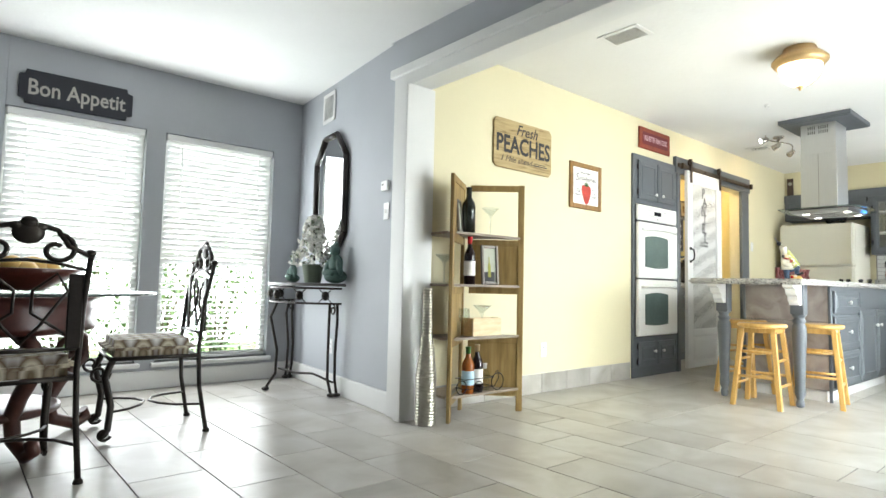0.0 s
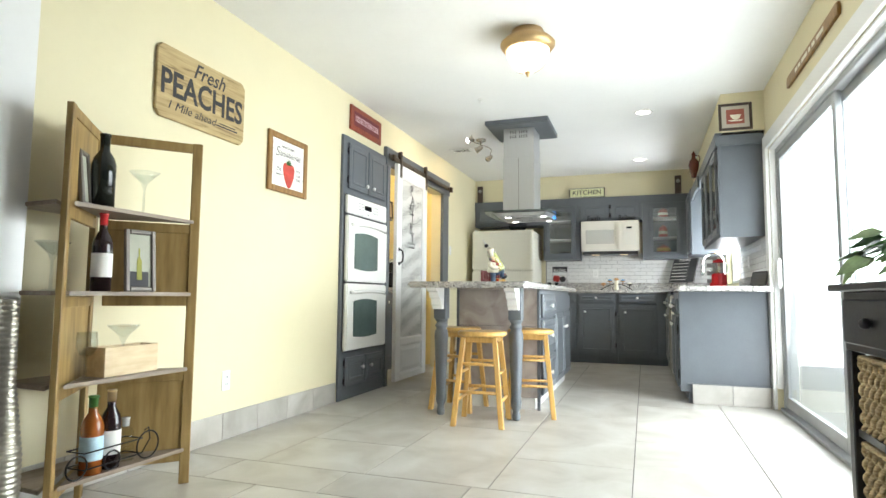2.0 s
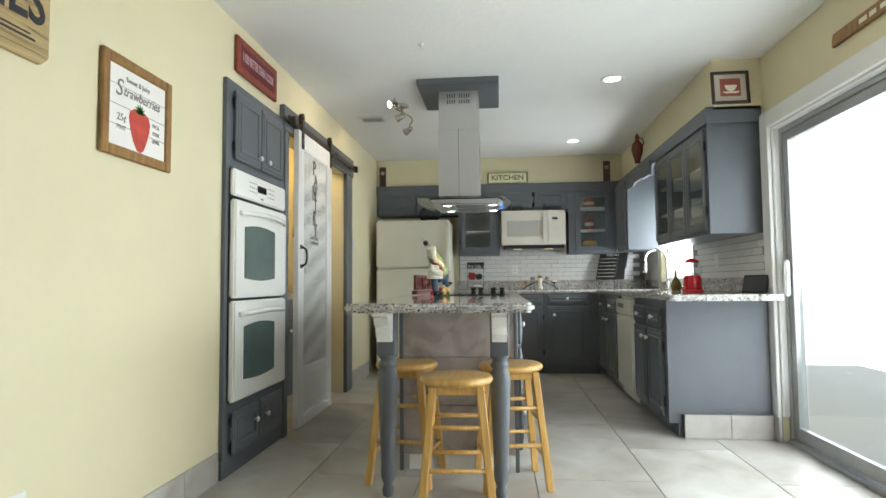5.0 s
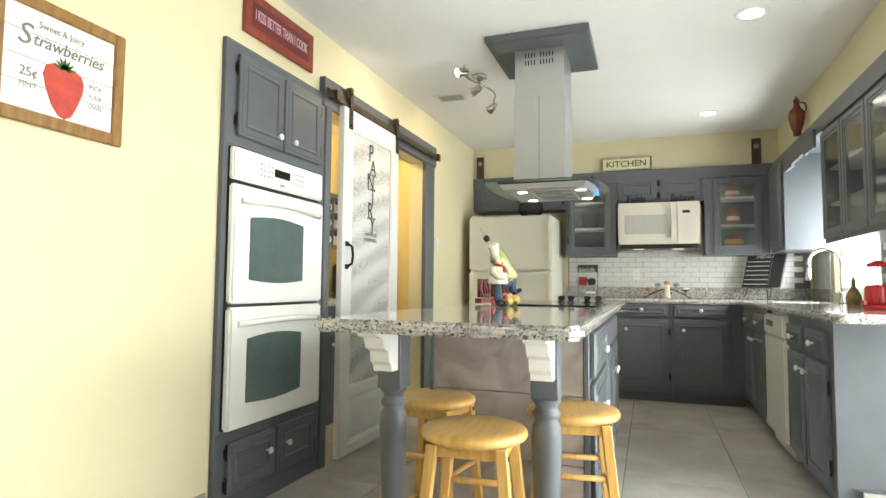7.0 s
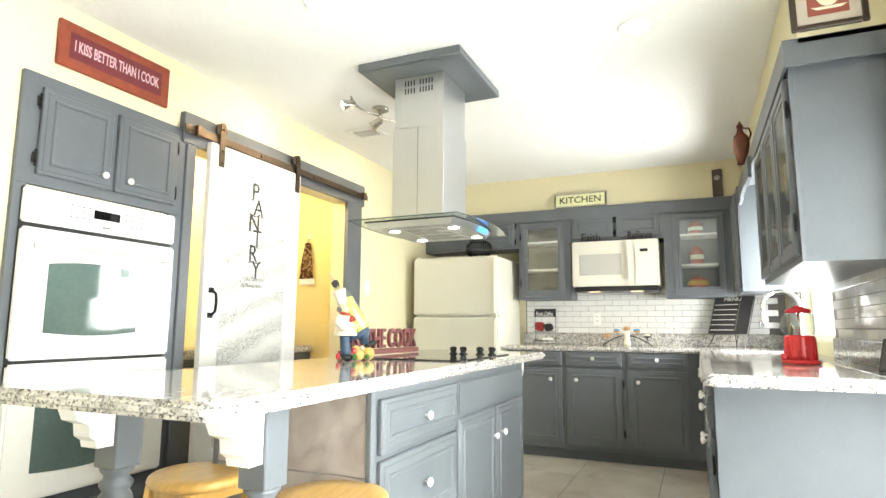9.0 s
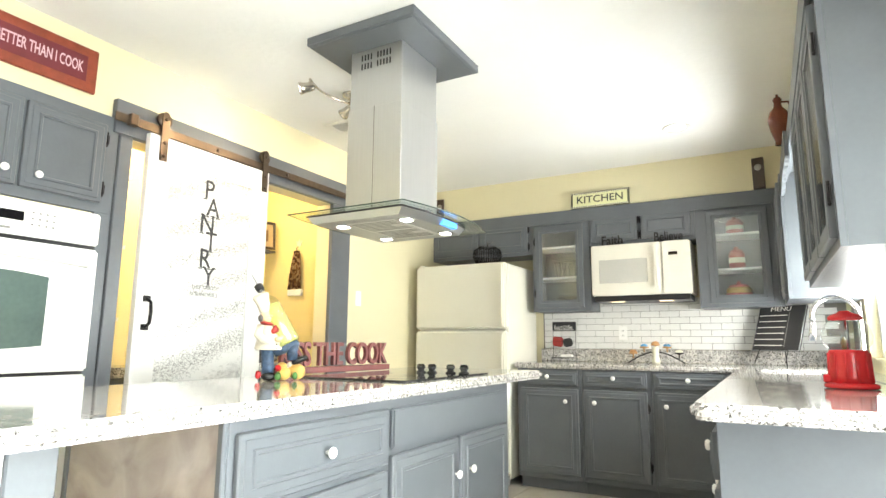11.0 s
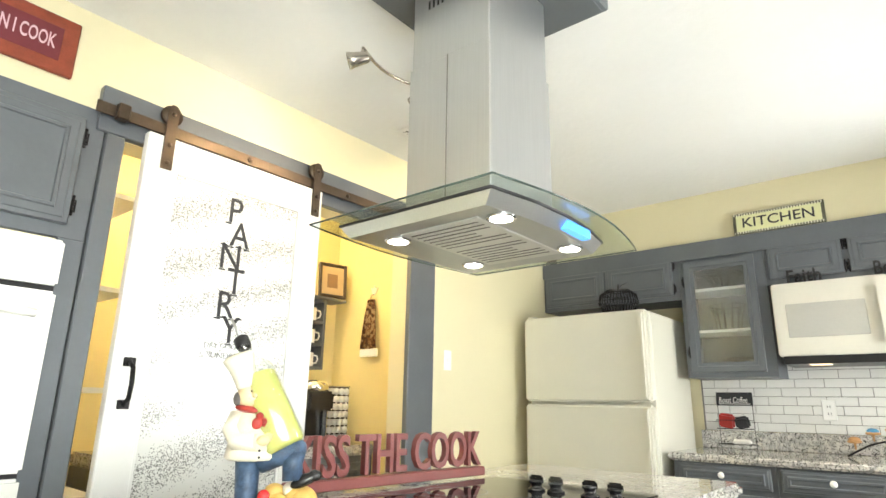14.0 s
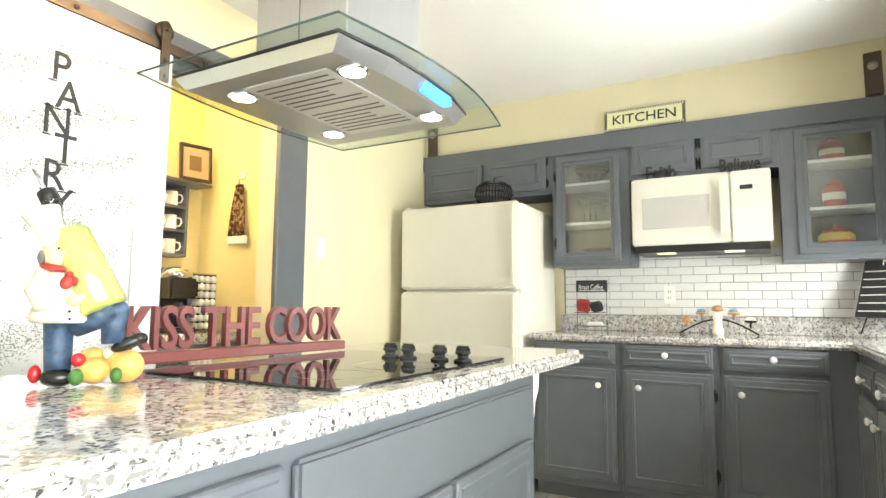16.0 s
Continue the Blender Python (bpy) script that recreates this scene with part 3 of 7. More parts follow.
# pantry door casing and header board
structure("trim_pantry", boxes((7.45, 3.155, 0, 7.66, 3.189, PZ), (5.835, 3.155, 0, 5.90, 3.189, PZ), (5.80, 3.150, PZ, 7.69, 3.189, 2.275), bevel=0.004), CAB, "slate painted pantry door casing and track board")

# tiled skirting
SKIRT = TILEGREY


def skirting(name, runs, label):
    root = new(name)
    tagged(root, label, "", "", "structure")
    for ax, a0, a1, c, s in runs:
        n = max(1, round((a1 - a0) / 0.31))
        step = (a1 - a0) / n
        for i in range(n):
            p0, p1 = a0 + i * step + 0.0015, a0 + (i + 1) * step - 0.0015
            lo, hi = (c, c + 0.011 * s)
            b = (p0, min(lo, hi), 0.001, p1, max(lo, hi), 0.155) if ax == "x" else (min(lo, hi), p0, 0.001, max(lo, hi), p1, 0.155)
            part("tile", boxes(b, bevel=0.002), SKIRT, root)
    return root


skirting("baseboard_tiles", [("x", 2.37, 4.965, 3.189, -1), ("x", 7.665, 8.5, 3.189, -1), ("y", -0.09, 0.50, 6.0, -1), ("x", 5.93, 5.99, -0.074, 1)], "grey porcelain tile skirting")

# ---- kitchen cabinets ----
CT = 0.945     # worktop height
CB = 0.902     # carcass height under it


def base_unit(m, w, fronts, label, h=CB, d=0.6, toe=0.09, name="base_cabinet"):
    """Base cabinet: x along its width, front at y = 0 facing -y."""
    c = thing(name, m, label, "cabinet", "slate base cabinets")
    part("body", boxes((0, 0.0, toe, w, d, h), (0.0, 0.06, 0.0, w, d, toe), bevel=0.002), CAB, c)
    for f in fronts:
        front(c, **f)
    return c


# east run, faces -x
EX = 8.63
L_B = "slate grey painted base cabinet with white ceramic knobs"
for y0, w_, x0, kx, hg in ((2.20, 0.51, 0.03, 0.365, None), (1.689, 0.505, 0.017, 0.085, "r"), (1.183, 0.595, 0.018, 0.077, None)):
    base_unit(pose(EX, y0, 0, 0, 0, -90), w_, [dict(x=x0, z=0.780, w=0.455, h=0.112, kind="drawer", knob=(0.225, 0.065)), dict(x=x0, z=0.13, w=0.455, h=0.625, knob=(kx, 0.535), hinge=hg)], L_B)
# south run, faces +y
SY = 0.585
base_unit(pose(6.93, SY, 0, 0, 0, 180), 0.90, [dict(x=0.04, z=0.715, w=0.36, h=0.13, kind="drawer", knob=(0.18, 0.065)), dict(x=0.46, z=0.715, w=0.38, h=0.13, kind="drawer", knob=(0.19, 0.065)),
          dict(x=0.04, z=0.12, w=0.38, h=0.57, knob=(0.33, 0.50)), dict(x=0.46, z=0.12, w=0.38, h=0.57, knob=(0.05, 0.50), hinge="r")], "slate grey peninsula end cabinet with drawers and doors", d=0.655)
base_unit(pose(8.62, SY, 0, 0, 0, 180), 1.04, [dict(x=0.03, z=0.735, w=0.48, h=0.12, kind="drawer", knob=(0.24, 0.06)), dict(x=0.54, z=0.735, w=0.46, h=0.12, kind="drawer", knob=(0.23, 0.06)), dict(x=0.03, z=0.12, w=0.48, h=0.59, knob=(0.42, 0.53)), dict(x=0.54, z=0.12, w=0.46, h=0.59, knob=(0.06, 0.53))],
          "slate grey sink base cabinet with double doors", d=0.655)
structure("trim_peninsula", boxes((6.0, -0.074, 0.156, 6.026, 0.53, 0.16)), CAB, "slate painted strip over the skirting")

dw = thing("dishwasher", pose(7.565, SY - 0.005, 0, 0, 0, 180), "off-white built-in dishwasher between the base cabinets", "dishwasher")
part("body", boxes((0.002, 0.02, 0.02, 0.618, 0.6, CB)), BISQUE, dw)
part("door", boxes((0.012, -0.03, 0.11, 0.608, 0.02, 0.735), bevel=0.008, seg=2), BISQUE, dw)
part("control_panel", boxes((0.012, -0.035, 0.742, 0.608, 0.02, 0.878), bevel=0.01, seg=2), BISQUE, dw)
part("kick_plate", boxes((0.012, 0.03, 0.015, 0.608, 0.04, 0.10)), BLACKPL, dw)
part("vent_grille", boxes(*[(0.10 + 0.02 * i, -0.037, 0.80, 0.112 + 0.02 * i, -0.034, 0.84) for i in range(12)]), GREYINK, dw)


# worktops
def slab(outline, z0, z1, bevel=0.012):
    bm = prism(outline, z0, z1)
    edges = [e for e in bm.edges if abs(e.verts[0].co.z - e.verts[1].co.z) < 1e-6]
    bmesh.ops.bevel(bm, geom=edges, offset=bevel, segments=3, affect="EDGES", clamp_overlap=True)
    return bm


def rounded(x0, y0, x1, y1, r, corners=(1, 1, 1, 1)):
    pts = []
    for (cx, cy, a), on in zip(((x1 - r, y1 - r, 0), (x0 + r, y1 - r, 90), (x0 + r, y0 + r, 180), (x1 - r, y0 + r, 270)), corners):
        if on:
            pts += [(cx + r * math.cos(radians(a + 15 * k)), cy + r * math.sin(radians(a + 15 * k))) for k in range(7)]
        else:
            pts.append((cx + r * (1 if a in (0, 270) else -1), cy + r * (1 if a in (0, 90) else -1)))
    return pts


wt = thing("worktop", pose(0, 0, 0), "speckled grey and white granite worktop on the wall cabinets", "worktop")
SK = (7.72, 0.06, 8.40, 0.47)      # sink cutout
part("slab", slab([(8.60, 2.22), (8.60, 0.625), (8.40, 0.625), (8.40, 0.06), (9.275, 0.06), (9.275, 2.22)], CT - 0.042, CT), GRANITE, wt)
part("slab", slab([(8.399, 0.625), (8.399, SK[3]), (7.72, SK[3]), (7.72, 0.06), (5.82, 0.06), (5.82, 0.585), (5.832, 0.612), (5.86, 0.63)], CT - 0.042, CT), GRANITE, wt)
part("slab", boxes((5.82, -0.074, CT - 0.042, 9.275, 0.0595, CT), bevel=0.003), GRANITE, wt)
for bx in ((9.255, -0.07, CT + 0.0005, 9.277, 2.22, CT + 0.105), (6.0, -0.098, CT + 0.0005, WX0 - 0.06, -0.076, CT + 0.105), (WX1 + 0.06, -0.098, CT + 0.0005, 9.25, -0.076, CT + 0.105)):
    part("upstand", boxes(bx, bevel=0.003), GRANITE, wt)
sk = thing("sink", pose(0, 0, 0), "stainless steel undermount sink in the granite worktop", "sink")
part("bowl", boxes((SK[0] - 0.01, SK[1] - 0.01, CT - 0.2, SK[2] + 0.01, SK[3] + 0.01, CT - 0.19), (SK[0] - 0.01, SK[1] - 0.01, CT - 0.19, SK[0], SK[3] + 0.01, CT - 0.043), (SK[2], SK[1] - 0.01, CT - 0.19, SK[2] + 0.01, SK[3] + 0.01, CT - 0.043),
                   (SK[0], SK[1] - 0.01, CT - 0.19, SK[2], SK[1], CT - 0.043), (SK[0], SK[3], CT - 0.19, SK[2], SK[3] + 0.01, CT - 0.043)), STEEL, sk)
part("drain", lathe([(0.045, 0), (0.045, 0.004), (0.03, 0.004), (0.0, 0.002)], 16, pose(8.06, 0.27, CT - 0.189)), CHROME, sk)
fc = thing("faucet", pose(8.05, 0.0, CT), "chrome gooseneck kitchen faucet behind the sink", "faucet")
arc = [(0, 0, 0.02 + 0.05 * i) for i in range(6)] + [(0, 0.11 - 0.11 * math.cos(radians(a)), 0.30 + 0.11 * math.sin(radians(a))) for a in range(10, 200, 10)]
part("spout", tube(arc, 0.013, 12), CHROME, fc)
part("base", lathe([(0.028, 0), (0.028, 0.012), (0.019, 0.03), (0.017, 0.08), (0.013, 0.085)], 16), CHROME, fc)
part("spray_head", tube([(0, 0.218, 0.27), (0, 0.226, 0.17)], 0.014, 12, 0.019), CHROME, fc)
part("lever", tube([(0.015, 0, 0.06), (0.06, 0, 0.075), (0.09, 0, 0.10)], 0.007, 8), CHROME, fc)

# wall cabinets
UB, UT = 1.375, 2.17


def wall_unit(m, w, fronts, label, z0=UB, z1=UT, d=0.3, shelves=(), name="wall_cabinet"):
    """Wall cabinet with open inside where it has glass; front at y = 0 facing -y, bottom at z0."""
    c = thing(name, m, label, "cabinet", "slate wall cabinets")
    h = z1 - z0
    t = 0.018
    for nm, bx in (("side", (0, 0, 0, t, d, h)), ("side", (w - t, 0, 0, w, d, h)), ("bottom", (t, 0, 0, w - t, d, t)), ("top", (t, 0, h - t, w - t, d, h)), ("back", (t, d - 0.01, t, w - t, d, h - t))):
        part(nm, boxes((bx[0], max(bx[1], 0.0175), *bx[2:])), CAB, c)
    for zs in shelves:
        part("shelf", boxes((t, 0.03, zs, w - t, d - 0.011, zs + 0.018), bevel=0.002), TRIM, c, "white shelf board")
    xs = sorted((f["x"], f["x"] + f["w"]) for f in fronts)
    edges = [0.0] + [v for p in xs for v in (p[0] + 0.012, p[1] - 0.012)] + [w]
    zlo, zhi = fronts[0]["z"] + 0.012, fronts[0]["z"] + fronts[0]["h"] - 0.012
    for x0, x1 in zip(edges[0::2], edges[1::2]):
        part("stile", boxes((x0, -0.001, 0, x1, 0.017, h)), CAB, c)
    for x0, x1 in zip(edges[1::2], edges[2::2]):
        part("rail", boxes((x0, -0.001, 0, x1, 0.017, zlo)), CAB, c)
        part("rail", boxes((x0, -0.001, zhi, x1, 0.017, h)), CAB, c)
    for f in fronts:
        front(c, **{**f, "y": -0.001})
    return c


WXF = 8.98
L_G = "slate grey wall cabinet with glass door and white shelves"
wall_unit(pose(WXF, 3.185, 1.86, 0, 0, -90), 1.0, [dict(x=0.02, z=0.03, w=0.46, h=0.24), dict(x=0.50, z=0.03, w=0.46, h=0.24, hinge="r")], "slate grey cabinet over the refrigerator", z0=1.86)
wall_unit(pose(WXF, 2.184, UB - 0.01, 0, 0, -90), 0.50, [dict(x=0.03, z=0.03, w=0.415, h=0.70, glass=True, hinge="l")], L_G, z0=UB - 0.01, shelves=(0.275, 0.54))
wall_unit(pose(WXF, 1.683, 1.895, 0, 0, -90), 0.82, [dict(x=0.02, z=0.03, w=0.37, h=0.20, hinge="r"), dict(x=0.42, z=0.03, w=0.37, h=0.20, hinge="l")], "slate grey cabinet over the microwave", z0=1.895)
wall_unit(pose(WXF, 0.862, UB - 0.01, 0, 0, -90), 0.52, [dict(x=0.075, z=0.03, w=0.41, h=0.70, glass=True)], L_G, z0=UB - 0.01, shelves=(0.275, 0.54))
structure("trim_corner_stile", boxes((WXF, 0.31, UB - 0.01, 9.27, 0.341, UT)), CAB, "slate painted corner stile")
# corner cabinet on the south wall, faces +y
wall_unit(pose(8.955, 0.305, UB, 0, 0, 180), 0.58, [dict(x=0.03, z=0.03, w=0.50, h=0.72, knob=None, hinge="l")], "slate grey corner wall cabinet beside the sink window", d=0.40)
# glass fronted row by the sliding door
wall_unit(pose(7.43, 0.25, UB - 0.02, 0, 0, 180), 1.32, [dict(x=0.022 + 0.425 * i, z=0.03, w=0.41, h=0.71, glass=True, hinge="r" if i == 2 else None) for i in range(3)],
          "slate grey wall cabinet with three glass doors", z0=UB - 0.02, d=0.355, shelves=(0.25, 0.49))
CROWN = [(0.0, 0.0), (0.012, 0.0), (0.016, 0.012), (0.022, 0.034), (0.036, 0.056), (0.056, 0.070), (0.058, 0.078), (0.070, 0.082), (0.070, 0.108), (0.0, 0.108)]


def crown(corners, z):
    """A cove moulding swept along a line of corners; the moulding stands out to the left of the way it runs."""
    bm = bmesh.new()
    pts = [Vector((x, y, 0)) for x, y in corners]
    loops = []
    for i, p in enumerate(pts):
        ways = [(b - a).normalized() for a, b in zip(pts[max(0, i - 1):i + 1], pts[max(0, i - 1) + 1:i + 2])]
        sides = [Vector((-w.y, w.x, 0)) for w in ways]
        out = sides[0] if len(sides) == 1 else (sides[0] + sides[1]) / (1 + sides[0].dot(sides[1]))
        loops.append([bm.verts.new(p + out * o + Vector((0, 0, z + h))) for o, h in CROWN])
    for a, b in zip(loops, loops[1:]):
        for k in range(len(CROWN)):
            bm.faces.new((a[k], a[(k + 1) % len(CROWN)], b[(k + 1) % len(CROWN)], b[k]))
    bm.faces.new(loops[0][::-1]), bm.faces.new(loops[-1])
    bmesh.ops.recalc_face_normals(bm, faces=bm.faces[:])
    return bm


CZ = 2.221     # top of the crown
structure("trim_crown", merge(crown([(6.06, -0.09), (6.06, 0.272), (8.958, 0.272), (8.958, 3.185)][::-1], CZ - 0.108),
                              boxes((6.062, -0.09, 2.171, 9.27, 0.27, CZ - 0.002), (8.96, 0.272, 2.171, 9.27, 3.185, CZ - 0.002))), CAB, "slate painted cove crown moulding on the wall cabinets")
# scalloped valance over the sink window
pts = [(7.47, 2.15), (7.47, 2.02)]
for i in range(10):
    for k in range(5):
        a = math.pi * (k + 0.5) / 5
        pts.append((7.47 + 0.09 * (i + (k + 0.5) / 5), 2.035 - 0.022 * math.sin(a) + (0.02 if 3 <= i <= 6 else 0)))
pts += [(8.37, 2.02), (8.37, 2.15)]
structure("trim_valance", prism(pts, 0, 0.02, m=pose(0, 0.30, 0, 90, 0, 0)), CAB, "slate painted scalloped valance over the sink")

# subway tile backing (tiles themselves at the end of the file)
structure("wall_backsplash", boxes((9.272, -0.07, CT + 0.106, 9.28, 2.2, UB + 0.06), (6.03, -0.1, CT + 0.106, WX0 - 0.05, -0.092, UB)), mat("tile_grout", (0.22, 0.21, 0.20), 0.9, var=0.1), "grey grout behind white subway tiles")

# ---- oven cabinet ----
oc = thing("oven_cabinet", pose(4.985, 3.165, 0), "tall slate grey cabinet built round the wall ovens", "cabinet")
OW = 0.845
for nm, bx in (("face_board", (0, 0, 0.10, OW, 0.024, 0.39)), ("face_board", (0, 0, 1.69, OW, 0.024, 2.175)), ("stile", (0, 0, 0.39, 0.05, 0.024, 1.69)), ("stile", (0.765, 0, 0.39, OW, 0.024, 1.69))):
    part(nm, boxes(bx, bevel=0.002), CAB, oc)
part("kick_board", boxes((0.0, 0.008, 0.0, OW, 0.02, 0.11)), CAB, oc)
front(oc, 0.075, 1.735, 0.345, 0.385, knob=(0.29, 0.06), hinge="l")
front(oc, 0.435, 1.735, 0.345, 0.385, knob=(0.06, 0.06), hinge="r")
front(oc, 0.075, 0.115, 0.345, 0.225, knob=(0.27, 0.13), hinge="l")
front(oc, 0.435, 0.115, 0.345, 0.225, knob=(0.07, 0.13), hinge="r")

ov = thing("double_oven", pose(5.016, 3.16, 0.40), "white double wall oven with dark glass windows", "oven")
part("body", boxes((0.002, 0.0, 0.0, 0.75, 0.022, 1.275)), BLACKPL, ov)
cp = part("control_panel", boxes((0, -0.03, 1.125, 0.752, 0.0, 1.275), bevel=0.008, seg=2), WHITEAPP, ov)
part("display", boxes((0.30, -0.0325, 1.185, 0.43, -0.0295, 1.225)), BLACKGLASS, cp, "black oven clock display")
bts = [(0.19 + 0.028 * i, -0.0315, 1.172 + 0.026 * j, 0.20 + 0.028 * i, -0.0295, 1.18 + 0.026 * j) for i in range(4) for j in range(3)] + [(0.46 + 0.028 * i, -0.0315, 1.172 + 0.026 * j, 0.47 + 0.028 * i, -0.0295, 1.18 + 0.026 * j) for i in range(4) for j in range(3)]
part("keypad", boxes(*bts), GREYINK, cp)
part("brand_plate", boxes((0.345, -0.0315, 1.145, 0.385, -0.0295, 1.155)), GREYINK, cp)
for z0, z1 in ((0.0, 0.545), (0.56, 1.105)):
    d = part("door", boxes((0, -0.038, z0, 0.752, 0.0, z1), bevel=0.01, seg=2), WHITEAPP, ov)
    gh = (z1 - z0)
    bow = [(0.115, z0 + 0.10), (0.55, z0 + 0.10)] + [(0.55 - 0.435 * k / 8, z0 + 0.40 + 0.018 * math.sin(math.pi * k / 8)) for k in range(9)]
    bow = [(0.115 + 0.435 * k / 8, z0 + 0.11 - 0.014 * math.sin(math.pi * k / 8)) for k in range(9)] + bow[2:]
    part("oven_window", prism(bow, 0, 0.004, m=pose(0, -0.0375, 0, 90, 0, 0)), OVENGLASS, d, "dark greenish oven window")
    hp = [(0.045 + 0.655 * k / 12, -0.045 - 0.035 * math.sin(math.pi * k / 12) ** 0.5, z1 - 0.075 + 0.012 * math.sin(math.pi * k / 12)) for k in range(13)]
    part("handle", tube(hp, 0.014, 10), WHITEAPP, d)

# ---- refrigerator ----
fr = thing("refrigerator", pose(8.53, 3.10, 0, 0, 0, -90), "cream coloured top-freezer refrigerator with textured doors", "refrigerator")
part("body", boxes((0, 0.075, 0.05, 0.84, 0.72, 1.745), bevel=0.006), FRIDGE, fr)
for z0, z1 in ((0.09, 1.195), (1.21, 1.75)):
    d = part("door", boxes((0, 0.0, z0, 0.84, 0.07, z1), bevel=0.014, seg=3), FRIDGE, fr)
    part("handle", boxes((0.795, -0.03, max(z0 + 0.02, z1 - 0.62) if z0 < 1 else z0 + 0.02, 0.835, 0.004, (z1 - 0.02)), bevel=0.012, seg=2), FRIDGE, d)
part("hinge_cap", boxes((0.02, 0.02, 1.751, 0.07, 0.10, 1.765), bevel=0.004), FRIDGE, fr)
part("grille", boxes((0.01, 0.03, 0.01, 0.83, 0.08, 0.08)), GREYINK, fr)

# ---- microwave ----
CREAMPL = mat("cream_white_plastic", (0.66, 0.64, 0.565), 0.3, var=0.03, scale=5)
mw = thing("microwave", pose(8.925, 1.663, 1.475, 0, 0, -90), "white over-the-range microwave under the wall cabinet", "microwave")
part("body", boxes((0, 0.03, 0, 0.757, 0.35, 0.412), bevel=0.004), CREAMPL, mw)
d = part("door", boxes((0, 0, 0, 0.545, 0.03, 0.412), bevel=0.008, seg=2), CREAMPL, mw)
part("window", boxes((0.065, -0.0025, 0.10, 0.44, 0.002, 0.29), bevel=0.002), mat("pale_screen_glass", (0.46, 0.455, 0.42), 0.08, var=0.04), d, "pale screened microwave window")
part("handle", boxes((0.49, -0.045, 0.05, 0.53, -0.02, 0.36), (0.495, -0.03, 0.06, 0.525, 0.003, 0.09), (0.495, -0.03, 0.32, 0.525, 0.003, 0.35), bevel=0.008, seg=2), CREAMPL, d)
cp = part("control_panel", boxes((0.55, 0, 0, 0.757, 0.03, 0.412), bevel=0.008, seg=2), CREAMPL, mw)
part("display", boxes((0.60, -0.002, 0.30, 0.665, 0.002, 0.325)), BLACKGLASS, cp)
part("keypad", boxes(*[(0.59 + 0.034 * i, -0.001, 0.09 + 0.03 * j, 0.612 + 0.034 * i, 0.002, 0.105 + 0.03 * j) for i in range(4) for j in range(6)]), mat("faint_print", (0.62, 0.62, 0.58), 0.5), cp)
part("vent_bottom", boxes((0.02, 0.01, -0.045, 0.74, 0.34, -0.001)), BLACKPL, mw, "dark vent and lamp plate")
for x in (0.19, 0.56):
    part("lamp_lens", boxes((x - 0.05, 0.03, -0.049, x + 0.05, 0.10, -0.0455)), mat("warm_lens", (0.9, 0.8, 0.6), 0.3, emit=(1, 0.8, 0.5), emit_s=0.75), mw, "lit lamp lens")

# ---- island ----
isl = thing("kitchen_island", pose(0, 0, 0), "slate grey kitchen island with tiled end and turned legs", "island")
IX0, IX1, IY0, IY1 = 5.243, 6.98, 1.60, 2.26
part("body", boxes((IX0 + 0.006, IY0, 0.09, IX1, IY1, CB), (IX0 + 0.03, IY0 + 0.05, 0.0, IX1 - 0.02, IY1 - 0.05, 0.09), bevel=0.002), CAB, isl)
part("plinth", boxes((IX0 + 0.02, IY0 + 0.045, 0.0, IX1 - 0.01, IY0 + 0.05, 0.085), (IX0 + 0.02, IY0 + 0.05, 0.0, IX0 + 0.028, IY1 - 0.05, 0.085)), TRIM, isl, "white painted plinth")
for z0, z1 in ((0.09, 0.355), (0.358, 0.62), (0.623, CB)):
    part("end_tile", boxes((IX0 - 0.006, IY0 + 0.022, z0, IX0 + 0.0055, IY1 - 0.022, z1), bevel=0.002), ramp_mat("taupe_stone_tile", [(0.25, (0.25, 0.21, 0.19)), (0.5, (0.36, 0.32, 0.295)), (0.75, (0.45, 0.41, 0.385))], 0.4, tscale=7, bump=0.08, distort=1.0) if z0 < 0.1 else bpy.data.materials["taupe_stone_tile"], isl)
for y in (IY0, IY1 - 0.022):
    part("corner_stile", boxes((IX0 - 0.010, y, 0.0, IX0 + 0.0055, y + 0.022, CB), bevel=0.003), CAB, isl)
for (x, z, w, h, k) in ((0.024, 0.690, 0.643, 0.178, (0.318, 0.088)), (0.024, 0.40, 0.643, 0.27, (0.318, 0.14)), (0.024, 0.11, 0.643, 0.27, (0.318, 0.14))):
    front(isl, IX0 + x, z, w, h, kind="drawer", knob=k, y=IY0)
part("drawer_front", boxes((IX0 + 0.692, IY0 - 0.02, 0.732, IX0 + 1.682, IY0, 0.868), bevel=0.007, seg=2), CAB, isl)
front(isl, IX0 + 0.692, 0.11, 0.485, 0.602, knob=(0.44, 0.465), y=IY0)
front(isl, IX0 + 1.197, 0.11, 0.485, 0.602, knob=(0.065, 0.465), y=IY0)
part("top", slab(rounded(4.50, 1.545, 7.39, 2.395, 0.05), CT - 0.042, CT, 0.014), GRANITE, isl, "speckled grey and white granite top")


def leg_profile():
    return [(0.018, 0.0), (0.026, 0.006), (0.030, 0.03), (0.026, 0.05), (0.022, 0.06), (0.034, 0.09), (0.037, 0.12), (0.034, 0.16), (0.036, 0.19), (0.040, 0.30), (0.045, 0.42), (0.049, 0.52), (0.051, 0.56),
            (0.046, 0.60), (0.036, 0.615), (0.046, 0.63), (0.046, 0.64), (0.036, 0.652), (0.036, 0.662), (0.047, 0.675), (0.048, 0.685)]


